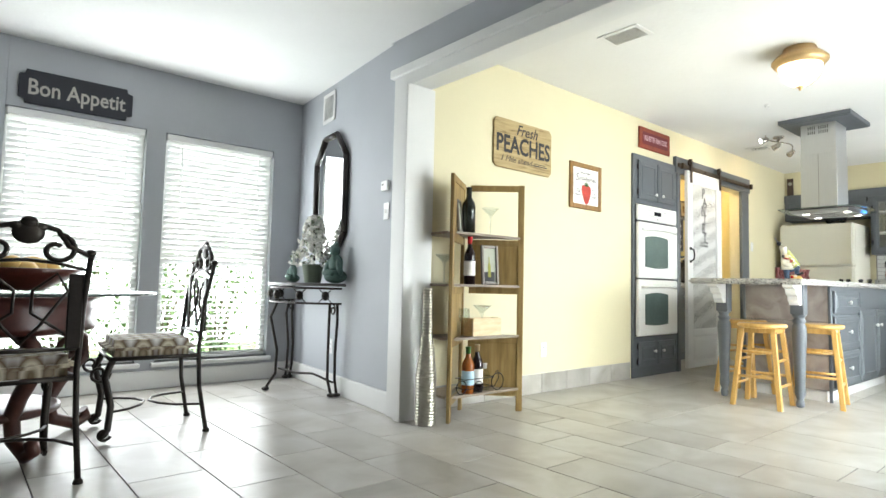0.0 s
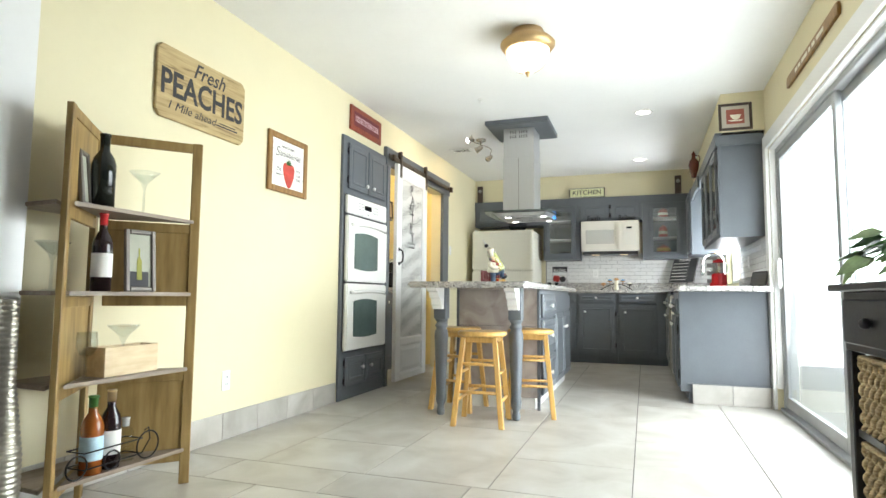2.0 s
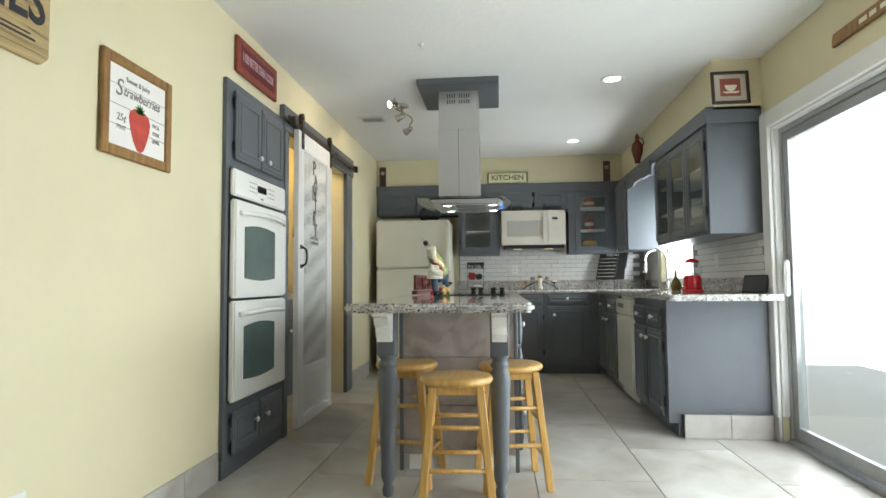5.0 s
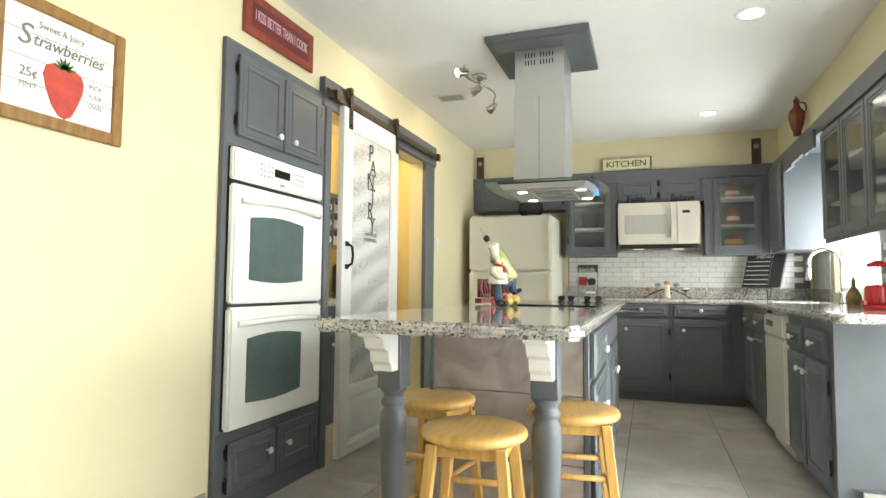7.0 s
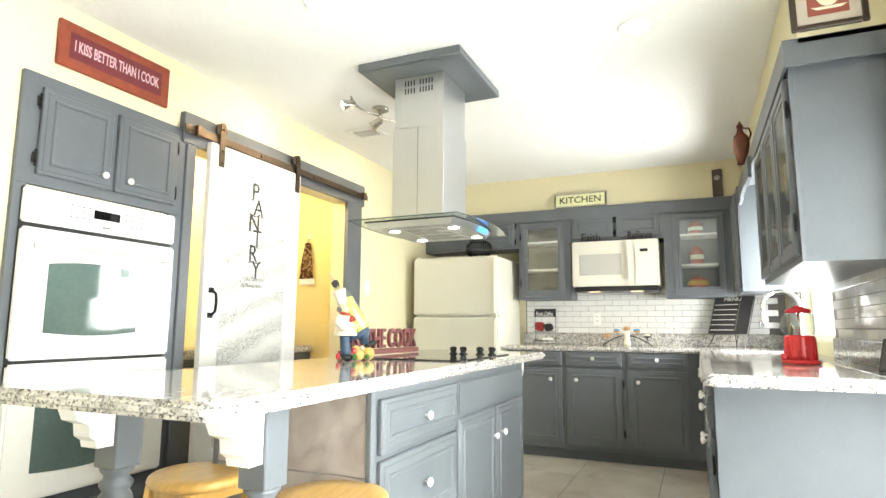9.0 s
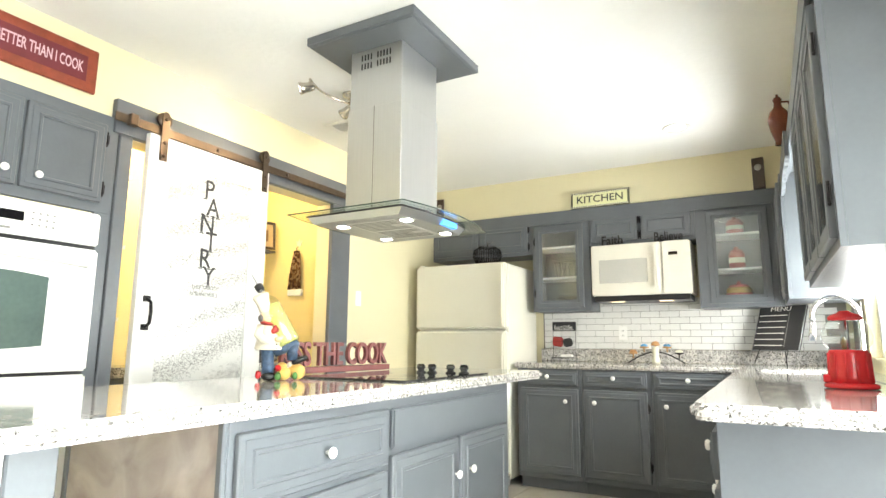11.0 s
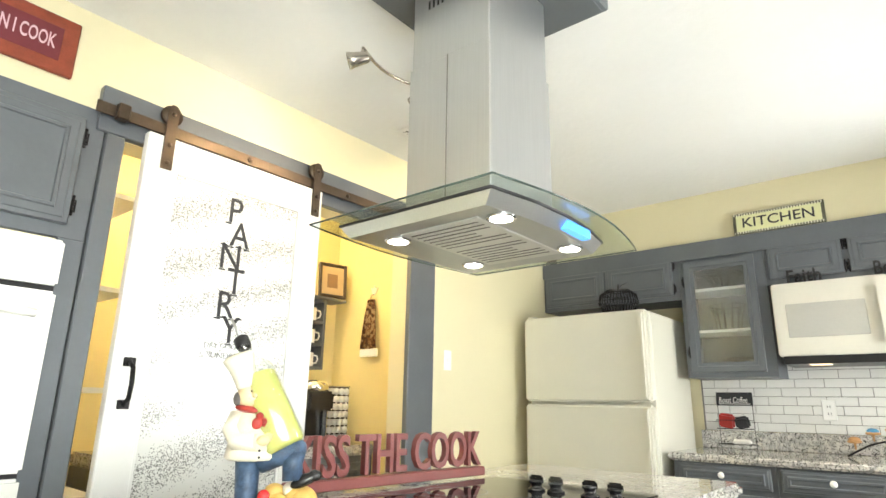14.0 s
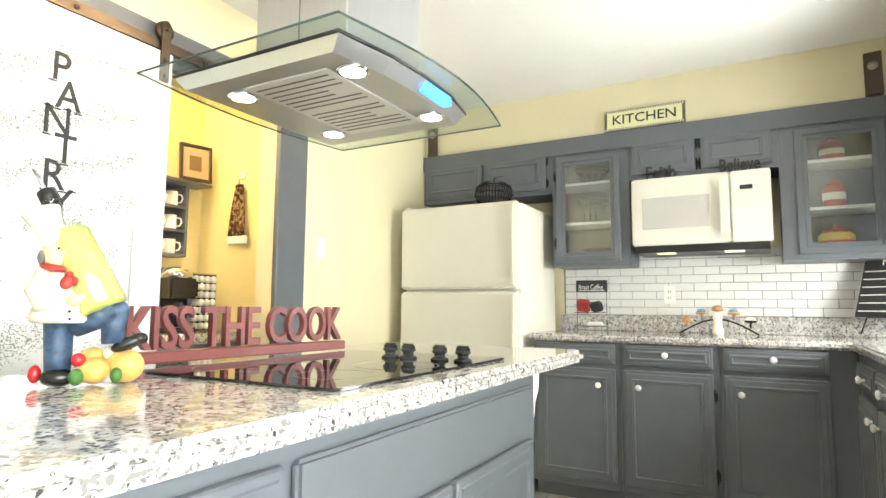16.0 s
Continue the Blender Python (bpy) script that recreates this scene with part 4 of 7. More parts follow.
for y in (1.70, 2.25):
    lg = part("leg", lathe(leg_profile(), 28), CAB, isl, "turned slate painted leg", at=pose(4.845, y, 0))
    part("leg_block", boxes((-0.045, -0.045, 0.685, 0.045, 0.045, CB + 0.001), bevel=0.003), CAB, lg)
    cor = [(0, 0), (-0.05, 0), (-0.055, 0.02), (-0.075, 0.035), (-0.08, 0.07), (-0.115, 0.085), (-0.13, 0.12), (-0.17, 0.13), (-0.18, 0.15), (0, 0.15)]
    part("corbel", prism([(a, b) for a, b in cor], -0.035, 0.035, m=pose(-0.046, 0, CB - 0.148, 90, 0, 0)), KNOB, lg, "white painted corbel")
part("corbel", prism([(0, 0), (0.03, 0), (0.04, 0.05), (0.07, 0.08), (0.08, 0.15), (0, 0.15)], -0.03, 0.03, m=pose(IX1 + 0.001, IY0 + 0.04, CB - 0.148, 90, 0, 0)), KNOB, isl, "white painted corbel")

ck = thing("cooktop", pose(6.075, 1.63, CT + 0.001), "black glass electric cooktop set in the island", "cooktop")
part("glass_top", slab(rounded(0, 0, 0.76, 0.54, 0.015), 0, 0.006, 0.002), BLACKGLASS, ck)
for x, y, r in ((0.17, 0.14, 0.085), (0.17, 0.42, 0.105), (0.40, 0.14, 0.105), (0.40, 0.42, 0.085)):
    part("burner_ring", tube([(x + r * math.cos(radians(t_)), y + r * math.sin(radians(t_)), 0.0056) for t_ in range(0, 360, 10)], 0.0009, 5, closed=True), mat("burner_print", (0.10, 0.10, 0.10), 0.3) if "burner_print" not in bpy.data.materials else bpy.data.materials["burner_print"], ck)
for ky in (0.045, 0.115, 0.215, 0.275):
    k = part("control_knob", lathe([(0.024, 0), (0.025, 0.004), (0.021, 0.007), (0.015, 0.010), (0.015, 0.018), (0.021, 0.021), (0.021, 0.026), (0.017, 0.029), (0, 0.030)], 20, pose(0.575, ky, 0.006)), BLACKGLASS, ck)
    part("grip", boxes((0.575 - 0.007, ky - 0.021, 0.029, 0.575 + 0.007, ky + 0.021, 0.047), bevel=0.005, seg=2), BLACKGLASS, k)

# ---- range hood ----
hd = thing("range_hood", pose(6.43, 1.94, 0), "stainless island range hood with curved glass canopy", "range hood")
part("chimney", boxes((-0.095, -0.105, 1.652, 0.240, 0.205, 2.20), (-0.090, -0.100, 2.20, 0.235, 0.200, 2.50), bevel=0.003), STEEL, hd)
part("seam", boxes((-0.0965, 0.048, 1.67, -0.0945, 0.052, 2.2)), GREYINK, hd)
slots = [(-0.0915, -0.035 + 0.018 * i + (0.02 if i > 4 else 0), 2.40 + 0.045 * j, -0.0895, -0.028 + 0.018 * i + (0.02 if i > 4 else 0), 2.43 + 0.045 * j) for i in range(9) for j in range(2)]
part("vent_grille", boxes(*slots), BLACKPL, hd)
bm = bmesh.new()
top = [(-0.30, -0.25), (-0.15, -0.277), (-0.02, -0.284), (0.12, -0.277), (0.26, -0.25), (0.26, 0.25), (-0.30, 0.25)]
low = [(x * 0.95 - 0.001, y * 0.90) for x, y in top]
vt, vb = [bm.verts.new((x, y, 1.638)) for x, y in top], [bm.verts.new((x, y, 1.606)) for x, y in low]
bm.faces.new(vt), bm.faces.new(vb[::-1])
for i in range(len(top)):
    j = (i + 1) % len(top)
    bm.faces.new((vb[i], vb[j], vt[j], vt[i]))
bmesh.ops.recalc_face_normals(bm, faces=bm.faces[:])
part("canopy_body", bm, STEEL, hd)
gl = [(-0.345 + 0.775 * k / 14, -0.285 - 0.055 * math.sin(math.pi * k / 14)) for k in range(15)] + [(0.43 - 0.775 * k / 14, 0.325 + 0.045 * math.sin(math.pi * k / 14)) for k in range(15)]
g = part("glass_canopy", prism(gl, 1.645, 1.651), HOODGLASS, hd, "clear greenish glass canopy")
rim = [(x * 1.0, y * 1.0, 1.648) for x, y in gl]
part("glass_edge", tube(rim, 0.0026, 6, closed=True), mat("dark_glass_edge", (0.06, 0.09, 0.08), 0.15), hd)
part("gasket", tube([(x, y, 1.6395) for x, y in top], 0.0045, 6, closed=True), BLACKPL, hd)
f = part("filter", boxes((-0.235, -0.165, 1.601, 0.170, 0.085, 1.6055), bevel=0.002), mat("filter_aluminium", (0.72, 0.72, 0.71), 0.42, metal=0.75, var=0.04), hd)
SLOTM = mat("shadowed_steel", (0.16, 0.16, 0.16), 0.5, metal=0.6)
for i in range(14):
    sx_ = -0.212 + 0.0245 * i + (0.022 if i > 6 else 0)
    part("filter_slot", boxes((sx_, -0.148 + (0.06 if i in (3, 4, 9, 10) else 0), 1.5998, sx_ + 0.005, 0.068, 1.6015)), SLOTM, f)
for x in (-0.195, 0.145):
    for y in (-0.205, 0.13):
        l_ = part("lamp_ring", lathe([(0.036, 1.601), (0.036, 1.6055), (0.0, 1.6055)], 20, pose(x, y, 0)), CHROME, hd)
        part("lamp_lens", lathe([(0.0, 1.599), (0.028, 1.599), (0.028, 1.6015)], 20, pose(x, y, 0)), LED, l_, "lit white lamp lens")
part("display", boxes((-0.01, -0.280, 1.611, 0.12, -0.255, 1.635)), BLUELCD, hd, "lit blue control display")
pl = thing("hood_ceiling_plate", pose(6.53, 2.0, 2.505), "slate grey square ceiling plate over the hood", "ceiling plate")
part("board", boxes((-0.35, -0.32, 0, 0.30, 0.29, 0.044), bevel=0.004), CAB, pl)
part("bevel_trim", boxes((-0.335, -0.305, -0.006, 0.285, 0.275, -0.0005), bevel=0.003), CAB, pl)

# ---- pantry door on its rail ----
pd = thing("barn_door", pose(5.957, 3.104, 0.03), "white sliding barn door with stippled glass panel, partly open", "door")
PW, PH = 0.81, 2.11
part("door_leaf", boxes((0, 0, 0, 0.115, 0.038, PH), (PW - 0.115, 0, 0, PW, 0.038, PH), (0.115, 0, 0, PW - 0.115, 0.038, 0.06), (0.115, 0, 0.34, PW - 0.115, 0.038, 0.40), (0.115, 0, PH - 0.12, PW - 0.115, 0.038, PH), bevel=0.003), TRIM, pd)
low = boxes((0.113, 0.012, 0.058, PW - 0.113, 0.026, 0.342))
face = min(low.faces, key=lambda f: f.normal.y)
for inset_, deep_ in ((0.012, 0.0), (0.006, -0.004), (0.040, 0.009), (0.005, 0.0)):
    bmesh.ops.inset_region(low, faces=[face], thickness=inset_, depth=deep_, use_even_offset=True)
part("lower_panel", low, TRIM, pd)


def stipple_mat():
    """Frosted white glass with etched bands of fine grey grains."""
    m = bpy.data.materials.new("stippled_glass")
    m.use_nodes = True
    n, l = m.node_tree.nodes, m.node_tree.links
    p = n["Principled BSDF"]
    co, mp = n.new("ShaderNodeTexCoord"), n.new("ShaderNodeMapping")
    mp.inputs["Rotation"].default_value = (0, radians(18), 0)
    l.new(co.outputs["Object"], mp.inputs[0])
    wv = n.new("ShaderNodeTexWave")
    wv.wave_type, wv.bands_direction = "BANDS", "Z"
    wv.inputs["Scale"].default_value, wv.inputs["Distortion"].default_value, wv.inputs["Detail"].default_value = 1.75, 2.4, 1.0
    wv.inputs["Detail Scale"].default_value = 1.0
    l.new(mp.outputs[0], wv.inputs["Vector"])
    vo = n.new("ShaderNodeTexVoronoi")
    vo.inputs["Scale"].default_value = 320
    l.new(co.outputs["Object"], vo.inputs["Vector"])
    sp = n.new("ShaderNodeSeparateColor")
    l.new(vo.outputs["Color"], sp.inputs[0])
    lt = n.new("ShaderNodeMath")
    lt.operation = "LESS_THAN"
    mu = n.new("ShaderNodeMath")
    mu.operation, mu.inputs[1].default_value = "MULTIPLY", 0.42
    l.new(wv.outputs[1], mu.inputs[0])
    l.new(sp.outputs[0], lt.inputs[0]), l.new(mu.outputs[0], lt.inputs[1])
    mx = n.new("ShaderNodeMix")
    mx.data_type = "RGBA"
    mx.inputs[6].default_value, mx.inputs[7].default_value = (0.74, 0.74, 0.71, 1), (0.24, 0.24, 0.23, 1)
    l.new(lt.outputs[0], mx.inputs[0]), l.new(mx.outputs[2], p.inputs["Base Color"])
    p.inputs["Roughness"].default_value = 0.22
    return m


gp = part("glass_panel", boxes((0.113, 0.014, 0.398, PW - 0.113, 0.026, PH - 0.118)), stipple_mat(), pd, "stippled frosted glass panel")
part("panel_bead", boxes((0.115, 0.004, 0.40, 0.125, 0.014, PH - 0.12), (PW - 0.125, 0.004, 0.40, PW - 0.115, 0.014, PH - 0.12), (0.125, 0.004, 0.40, PW - 0.125, 0.014, 0.41), (0.125, 0.004, PH - 0.13, PW - 0.125, 0.014, PH - 0.12)), TRIM, pd)


def serifs(ch):
    """Short bars at the stroke ends of one etched letter, cap height 0.104."""
    ends = {"P": ((-0.030, -1),), "A": ((-0.042, -1), (0.042, -1)), "N": ((-0.036, -1), (-0.038, 1), (0.036, 1)), "T": ((0.0, -1),), "R": ((-0.032, -1), (0.038, -1)), "Y": ((0.0, -1), (-0.038, 1), (0.038, 1))}[ch]
    return [boxes((x - 0.016, -0.001, z * 0.051 - 0.003, x + 0.016, 0.001, z * 0.051 + 0.003)) for x, z in ends]


for i, ch in enumerate("PANTRY"):
    part("letter", moved(merge(lettering(ch, 0.150, 0.001, bold=0.004), *serifs(ch)), pose(0.402 + 0.016 * (-1 if i % 2 == 0 else 1), 0.0125, 1.897 - 0.097 * i) @ Matrix.Diagonal((0.86, 1, 1, 1))), INK, pd, "dark etched letter")
part("letter", moved(lettering("DRY GOODS", 0.030, 0.001), pose(0.405, 0.0125, 1.352)), GREYINK, pd, "small grey etched words")
part("letter", moved(lettering("& SUNDRIES", 0.034, 0.001), pose(0.395, 0.0125, 1.315)), GREYINK, pd, "small grey etched words")
h = part("handle", merge(tube([(0.055, -0.008, 1.13), (0.055, -0.038, 1.15), (0.055, -0.044, 1.20), (0.055, -0.038, 1.25), (0.055, -0.008, 1.27)], 0.008, 8), boxes((0.035, -0.006, 1.115, 0.075, 0.0, 1.145), (0.035, -0.006, 1.255, 0.075, 0.0, 1.285), bevel=0.002)), IRON, pd, "black iron pull handle")
rail = thing("barn_door_rail", pose(5.775, 3.115, 2.17), "dark bronze flat rail above the pantry opening", "door rail")
part("rail_bar", boxes((0, -0.004, -0.022, 1.90, 0.004, 0.022), bevel=0.001), BRONZE, rail)
for x in (0.10, 0.6, 1.15, 1.75):
    part("spacer", lathe([(0.014, 0.005), (0.014, 0.034)], 12, pose(x, 0, 0, -90)), BRONZE, rail)
    part("bolt", lathe([(0.011, 0.004), (0.011, 0.009), (0.0, 0.012)], 8, pose(x, 0, 0, 90)), BRONZE, rail)
for x in (0.075, 1.82):
    part("end_stop", boxes((x - 0.012, -0.028, -0.03, x + 0.03, 0.008, 0.03), bevel=0.004), BRONZE, rail)
for x in (0.075, 0.770):
    strap = [(x - 0.021, PH - 0.13), (x + 0.021, PH - 0.13)] + [(x + 0.021 * math.cos(radians(a)), PH + 0.112 + 0.021 * math.sin(radians(a))) for a in range(0, 181, 20)]
    hg = part("hanger", prism(strap, 0.0, 0.007, 0.0015, pose(0, -0.001, 0, 90)), BRONZE, pd, "bronze strap hanger with roller")
    part("roller", lathe([(0.010, 0), (0.040, 0.001), (0.040, 0.004), (0.034, 0.008), (0.040, 0.012), (0.040, 0.016), (0.010, 0.017)], 20, pose(x, 0.001, PH + 0.092, -90)), BRONZE, hg)
    for z in (PH - 0.105, PH - 0.035, PH + 0.092):
        part("bolt", lathe([(0.009, 0), (0.009, 0.005), (0, 0.008)], 8, pose(x, -0.008, z, 90)), BRONZE, hg)


# ---- bar stools ----
def stool(m):
    s = thing("bar_stool", m, "round honey-coloured wooden bar stool", "stool", "bar stools at the island")
    part("seat", lathe([(0.0, 0.577), (0.150, 0.577), (0.163, 0.583), (0.168, 0.593), (0.165, 0.605), (0.155, 0.612), (0.10, 0.609), (0.0, 0.606)], 36), STOOLWOOD, s)
    part("apron", boxes((-0.115, -0.115, 0.540, 0.115, -0.098, 0.576), (-0.115, 0.098, 0.540, 0.115, 0.115, 0.576), (-0.115, -0.098, 0.540, -0.098, 0.098, 0.576), (0.098, -0.098, 0.540, 0.115, 0.098, 0.576), bevel=0.002), STOOLWOOD, s)
    for sx in (-1, 1):
        for sy in (-1, 1):
            b = boxes((-0.017, -0.017, 0, 0.017, 0.017, 0.577), bevel=0.003)
            for v in b.verts:
                k = 1 - v.co.z / 0.577
                v.co.x += sx * (0.105 + 0.055 * k)
                v.co.y += sy * (0.105 + 0.055 * k)
            lg = part("leg", b, STOOLWOOD, s)
            part("plug", lathe([(0.007, 0.0), (0.007, 0.003), (0, 0.004)], 10, pose(sx * 0.108, sy * 0.125, 0.550, 90 if sy < 0 else -90)), mat("dark_plug", (0.08, 0.03, 0.01), 0.4) if "dark_plug" not in bpy.data.materials else bpy.data.materials["dark_plug"], lg)
    for z, alongx in ((0.16, True), (0.22, False), (0.34, True), (0.40, False)):
        o = 0.105 + 0.055 * (1 - z / 0.577)
        for sgn in (-1, 1):
            a, b = ((-o, sgn * o, z), (o, sgn * o, z)) if alongx else ((sgn * o, -o, z), (sgn * o, o, z))
            part("rung", tube([a, b], 0.011, 8), STOOLWOOD, s)
    return s


st = stool(pose(4.685, 1.90, 0.001, 0, 0, 4))
copy_thing(st, pose(5.125, 2.20, 0.001, 0, 0, -8))
copy_thing(st, pose(5.09, 1.645, 0.001, 0, 0, 10))


# ---- framed and lettered things on the walls ----
def picture_frame(name, m, w, h, border, wood, label, depth=0.02, face=PAPER):
    """Frame in the xz plane from its lower left corner, facing -y, back at y = 0."""
    f = thing(name, m, label, "picture")
    for b in ((0, -depth, 0, border, 0, h), (w - border, -depth, 0, w, 0, h), (border, -depth, 0, w - border, 0, border), (border, -depth, h - border, w - border, 0, h)):
        part("frame_rail", boxes(b, bevel=0.004), wood, f)
    part("print", boxes((border, -depth * 0.5, border, w - border, -0.002, h - border)), face, f)
    return f


def blob(pts, depth, m):
    return prism(pts, 0, depth, m=m)


sf = picture_frame("strawberry_picture", pose(4.005, 3.188, 1.54), 0.46, 0.405, 0.042, FRAMEWOOD, "wooden framed strawberry print on white boards")
for z in (0.125, 0.205, 0.285):
    part("board_gap", boxes((0.043, -0.0108, z, 0.417, -0.0101, z + 0.002)), GREYINK, sf)
def ink_text(parent, text, size, x, z, y, material=GREYINK, width=None, shear=0.0, name="lettering_line", bold=0.0):
    return part(name, moved(lettering(text, size, 0.0006, shear=shear, width=width, bold=bold), pose(x, y, z)), material, parent)


ink_text(sf, "Sweet & Juicy", 0.030, 0.225, 0.322, -0.0112, GREYINK, 0.155)
ink_text(sf, "S", 0.098, 0.103, 0.275, -0.0112, GREYINK, 0.046, 0.2)
ink_text(sf, "trawberries", 0.056, 0.253, 0.270, -0.0112, GREYINK, 0.245, 0.25, bold=0.010)
ink_text(sf, "25\u00a2", 0.042, 0.122, 0.160, -0.0112, GREYINK, 0.055)
ink_text(sf, "PINT", 0.024, 0.122, 0.120, -0.0112, GREYINK, 0.055)
for i, w_ in enumerate(("PICK", "YOUR", "OWN")):
    ink_text(sf, w_, 0.025, 0.352, 0.180 - 0.033 * i, -0.0112, GREYINK, 0.05)
berry = [(0.006, -0.100), (0.028, -0.088), (0.048, -0.050), (0.066, 0.0), (0.070, 0.035), (0.060, 0.060), (0.034, 0.074), (0.0, 0.068), (-0.034, 0.076), (-0.062, 0.060), (-0.070, 0.030), (-0.060, -0.010), (-0.040, -0.060), (-0.016, -0.092)]
part("berry", prism(berry, 0, 0.001, m=pose(0.237, -0.0112, 0.143, 90)), BERRY, sf, "painted red strawberry")
for i in range(7):
    a = radians(200 + 23 * i)
    part("berry_leaf", prism([(0, 0), (0.01, 0.008), (0.042, 0), (0.01, -0.008)], 0, 0.0006, m=pose(0.237, -0.0124, 0.207, 90) @ pose(0, 0, 0, 0, 0, 10 + 160 * i / 6 + 0)), LEAFGREEN, sf)

ps = thing("peaches_sign", pose(3.065, 3.188, 1.755), "weathered pale wood sign with dark painted lettering", "sign")
oct_ = [(0.03, 0), (0.65, 0), (0.68, 0.03), (0.68, 0.355), (0.65, 0.385), (0.03, 0.385), (0, 0.355), (0, 0.03)]
part("board", prism(oct_, 0, 0.018, 0.003, pose(0, 0, 0, 90)), PALEWOOD, ps)
ink_text(ps, "Fresh", 0.12, 0.37, 0.315, -0.0188, INK, 0.25, 0.35, bold=0.008)
ink_text(ps, "PEACHES", 0.19, 0.34, 0.185, -0.0188, INK, 0.63, bold=0.022)
ink_text(ps, "1 Mile ahead", 0.064, 0.25, 0.075, -0.0188, INK, 0.36, 0.3)
part("arrow", boxes((0.44, -0.0194, 0.062, 0.62, -0.0186, 0.07), (0.46, -0.0194, 0.078, 0.60, -0.0186, 0.084)), INK, ps)

ks = thing("kiss_sign", pose(5.11, 3.188, 2.255), "brick red wall plaque with pale lettering over the ovens", "sign")
part("board", boxes((0, -0.02, 0, 0.59, 0, 0.215), bevel=0.004), REDSIGN, ks)
part("inset", boxes((0.05, -0.022, 0.045, 0.54, -0.0202, 0.17), bevel=0.001), mat("plum_red_paint", (0.15, 0.022, 0.030), 0.5, var=0.12, scale=20, bump=0.1), ks, "smooth plum red panel")
ink_text(ks, "I KISS BETTER THAN I COOK", 0.075, 0.295, 0.108, -0.0228, mat("pale_pink_ink", (0.64, 0.46, 0.50), 0.6), 0.45, bold=0.012)

kn = thing("kitchen_sign", pose(8.962, 1.823, CZ + 0.001, -6, 0, -90) @ Matrix.Diagonal((1.055, 1, 1.03, 1)), "cream plaque lettered KITCHEN with checked border", "sign")
part("board", boxes((0, -0.012, 0, 0.46, 0, 0.135), bevel=0.002), mat("olive_black_paint", (0.10, 0.10, 0.06), 0.5), kn)
part("face", boxes((0.016, -0.0128, 0.016, 0.444, -0.0121, 0.119)), mat("pale_lime_paint", (0.72, 0.72, 0.42), 0.5), kn)
part("check_border", boxes(*[(0.004 + 0.0142 * i, -0.0128, z, 0.0105 + 0.0142 * i, -0.0121, z + 0.006) for i in range(32) for z in (0.003, 0.010 + 0.0, 0.119, 0.126)]), CREAM, kn)
ink_text(kn, "KITCHEN", 0.085, 0.23, 0.067, -0.0134, INK, 0.36, bold=0.008)

cf = picture_frame("coffee_picture", pose(6.02, 0.245, CZ + 0.001, -5, 0, -90), 0.25, 0.232, 0.022, mat("espresso_wood", (0.045, 0.03, 0.02), 0.4), "small dark framed coffee cup print on the cabinet", depth=0.016, face=mat("grey_beige_mat", (0.50, 0.46, 0.39), 0.7))
part("mat_board", boxes((0.058, -0.0095, 0.055, 0.192, -0.0085, 0.18)), mat("brick_print", (0.30, 0.085, 0.06), 0.6), cf)
part("cup_print", prism([(0.104, 0.098), (0.118, 0.090), (0.138, 0.090), (0.152, 0.098), (0.166, 0.120), (0.168, 0.134), (0.088, 0.134), (0.090, 0.120)], 0, 0.0006, m=pose(0, -0.0097, 0, 90)), CREAM, cf)
part("saucer_print", prism([(0.070, 0.088), (0.186, 0.088), (0.166, 0.076), (0.090, 0.076)], 0, 0.0006, m=pose(0, -0.0097, 0, 90)), CREAM, cf)

sk_ = thing("slider_sign", pose(5.20, -0.099, 2.262, 0, 0, 180), "long narrow wooden sign over the sliding door", "sign")
part("board", prism([(0.0, 0.0), (1.09, 0.0), (1.10, 0.035), (1.085, 0.07), (0.015, 0.07), (0, 0.035)], 0, 0.018, 0.003, pose(0, 0, 0, 90)), FRAMEWOOD, sk_)
for x0, x1 in ((0.24, 0.30), (0.32, 0.37), (0.40, 0.53), (0.56, 0.60), (0.63, 0.69), (0.72, 0.86)):
    part("lettering_bar", boxes((x0, -0.0195, 0.022, x1, -0.0185, 0.046)), CREAM, sk_)


def plate(name, m, label, kind="switch"):
    p = thing(name, m, label, kind)
    part("plate", boxes((-0.035, -0.006, -0.058, 0.035, 0, 0.058), bevel=0.003), KNOB, p)
    if kind == "outlet":
        for z in (-0.02, 0.02):
            part("socket", boxes((-0.016, -0.0075, z - 0.014, 0.016, -0.0055, z + 0.014), bevel=0.002), TRIM, p)
            part("slots", boxes((-0.008, -0.0082, z - 0.006, -0.005, -0.007, z + 0.006), (0.005, -0.0082, z - 0.006, 0.008, -0.007, z + 0.006)), INK, p)
    else:
        part("toggle", boxes((-0.006, -0.014, -0.012, 0.006, -0.005, 0.012), bevel=0.002), TRIM, p)
    return p


plate("wall_outlet", pose(3.69, 3.188, 0.34), "white duplex outlet low on the yellow wall", "outlet")
plate("wall_outlet", RETURN @ pose(-0.002, 1.09, 0.345, 0, 0, -90), "white duplex outlet low on the grey wall", "outlet")
plate("wall_outlet", pose(9.263, 1.50, 1.185, 0, 0, -90), "white duplex outlet on the tiled splashback", "outlet")
plate("light_switch", pose(7.82, 3.188, 1.43), "white light switch on the yellow wall")
plate("light_switch", RETURN @ pose(-0.002, 0.25, 1.335, 0, 0, -90), "white light switch on the grey wall")
plate("wall_outlet", pose(6.95, -0.085, 1.19, 0, 0, 180), "white duplex outlet on the tiled side wall", "outlet")
th = thing("thermostat", RETURN @ pose(-0.002, 0.26, 1.51, 0, 0, -90), "small white wall thermostat above the light switch", "thermostat")
part("case", boxes((-0.045, -0.022, -0.035, 0.045, 0, 0.035), bevel=0.006), KNOB, th)
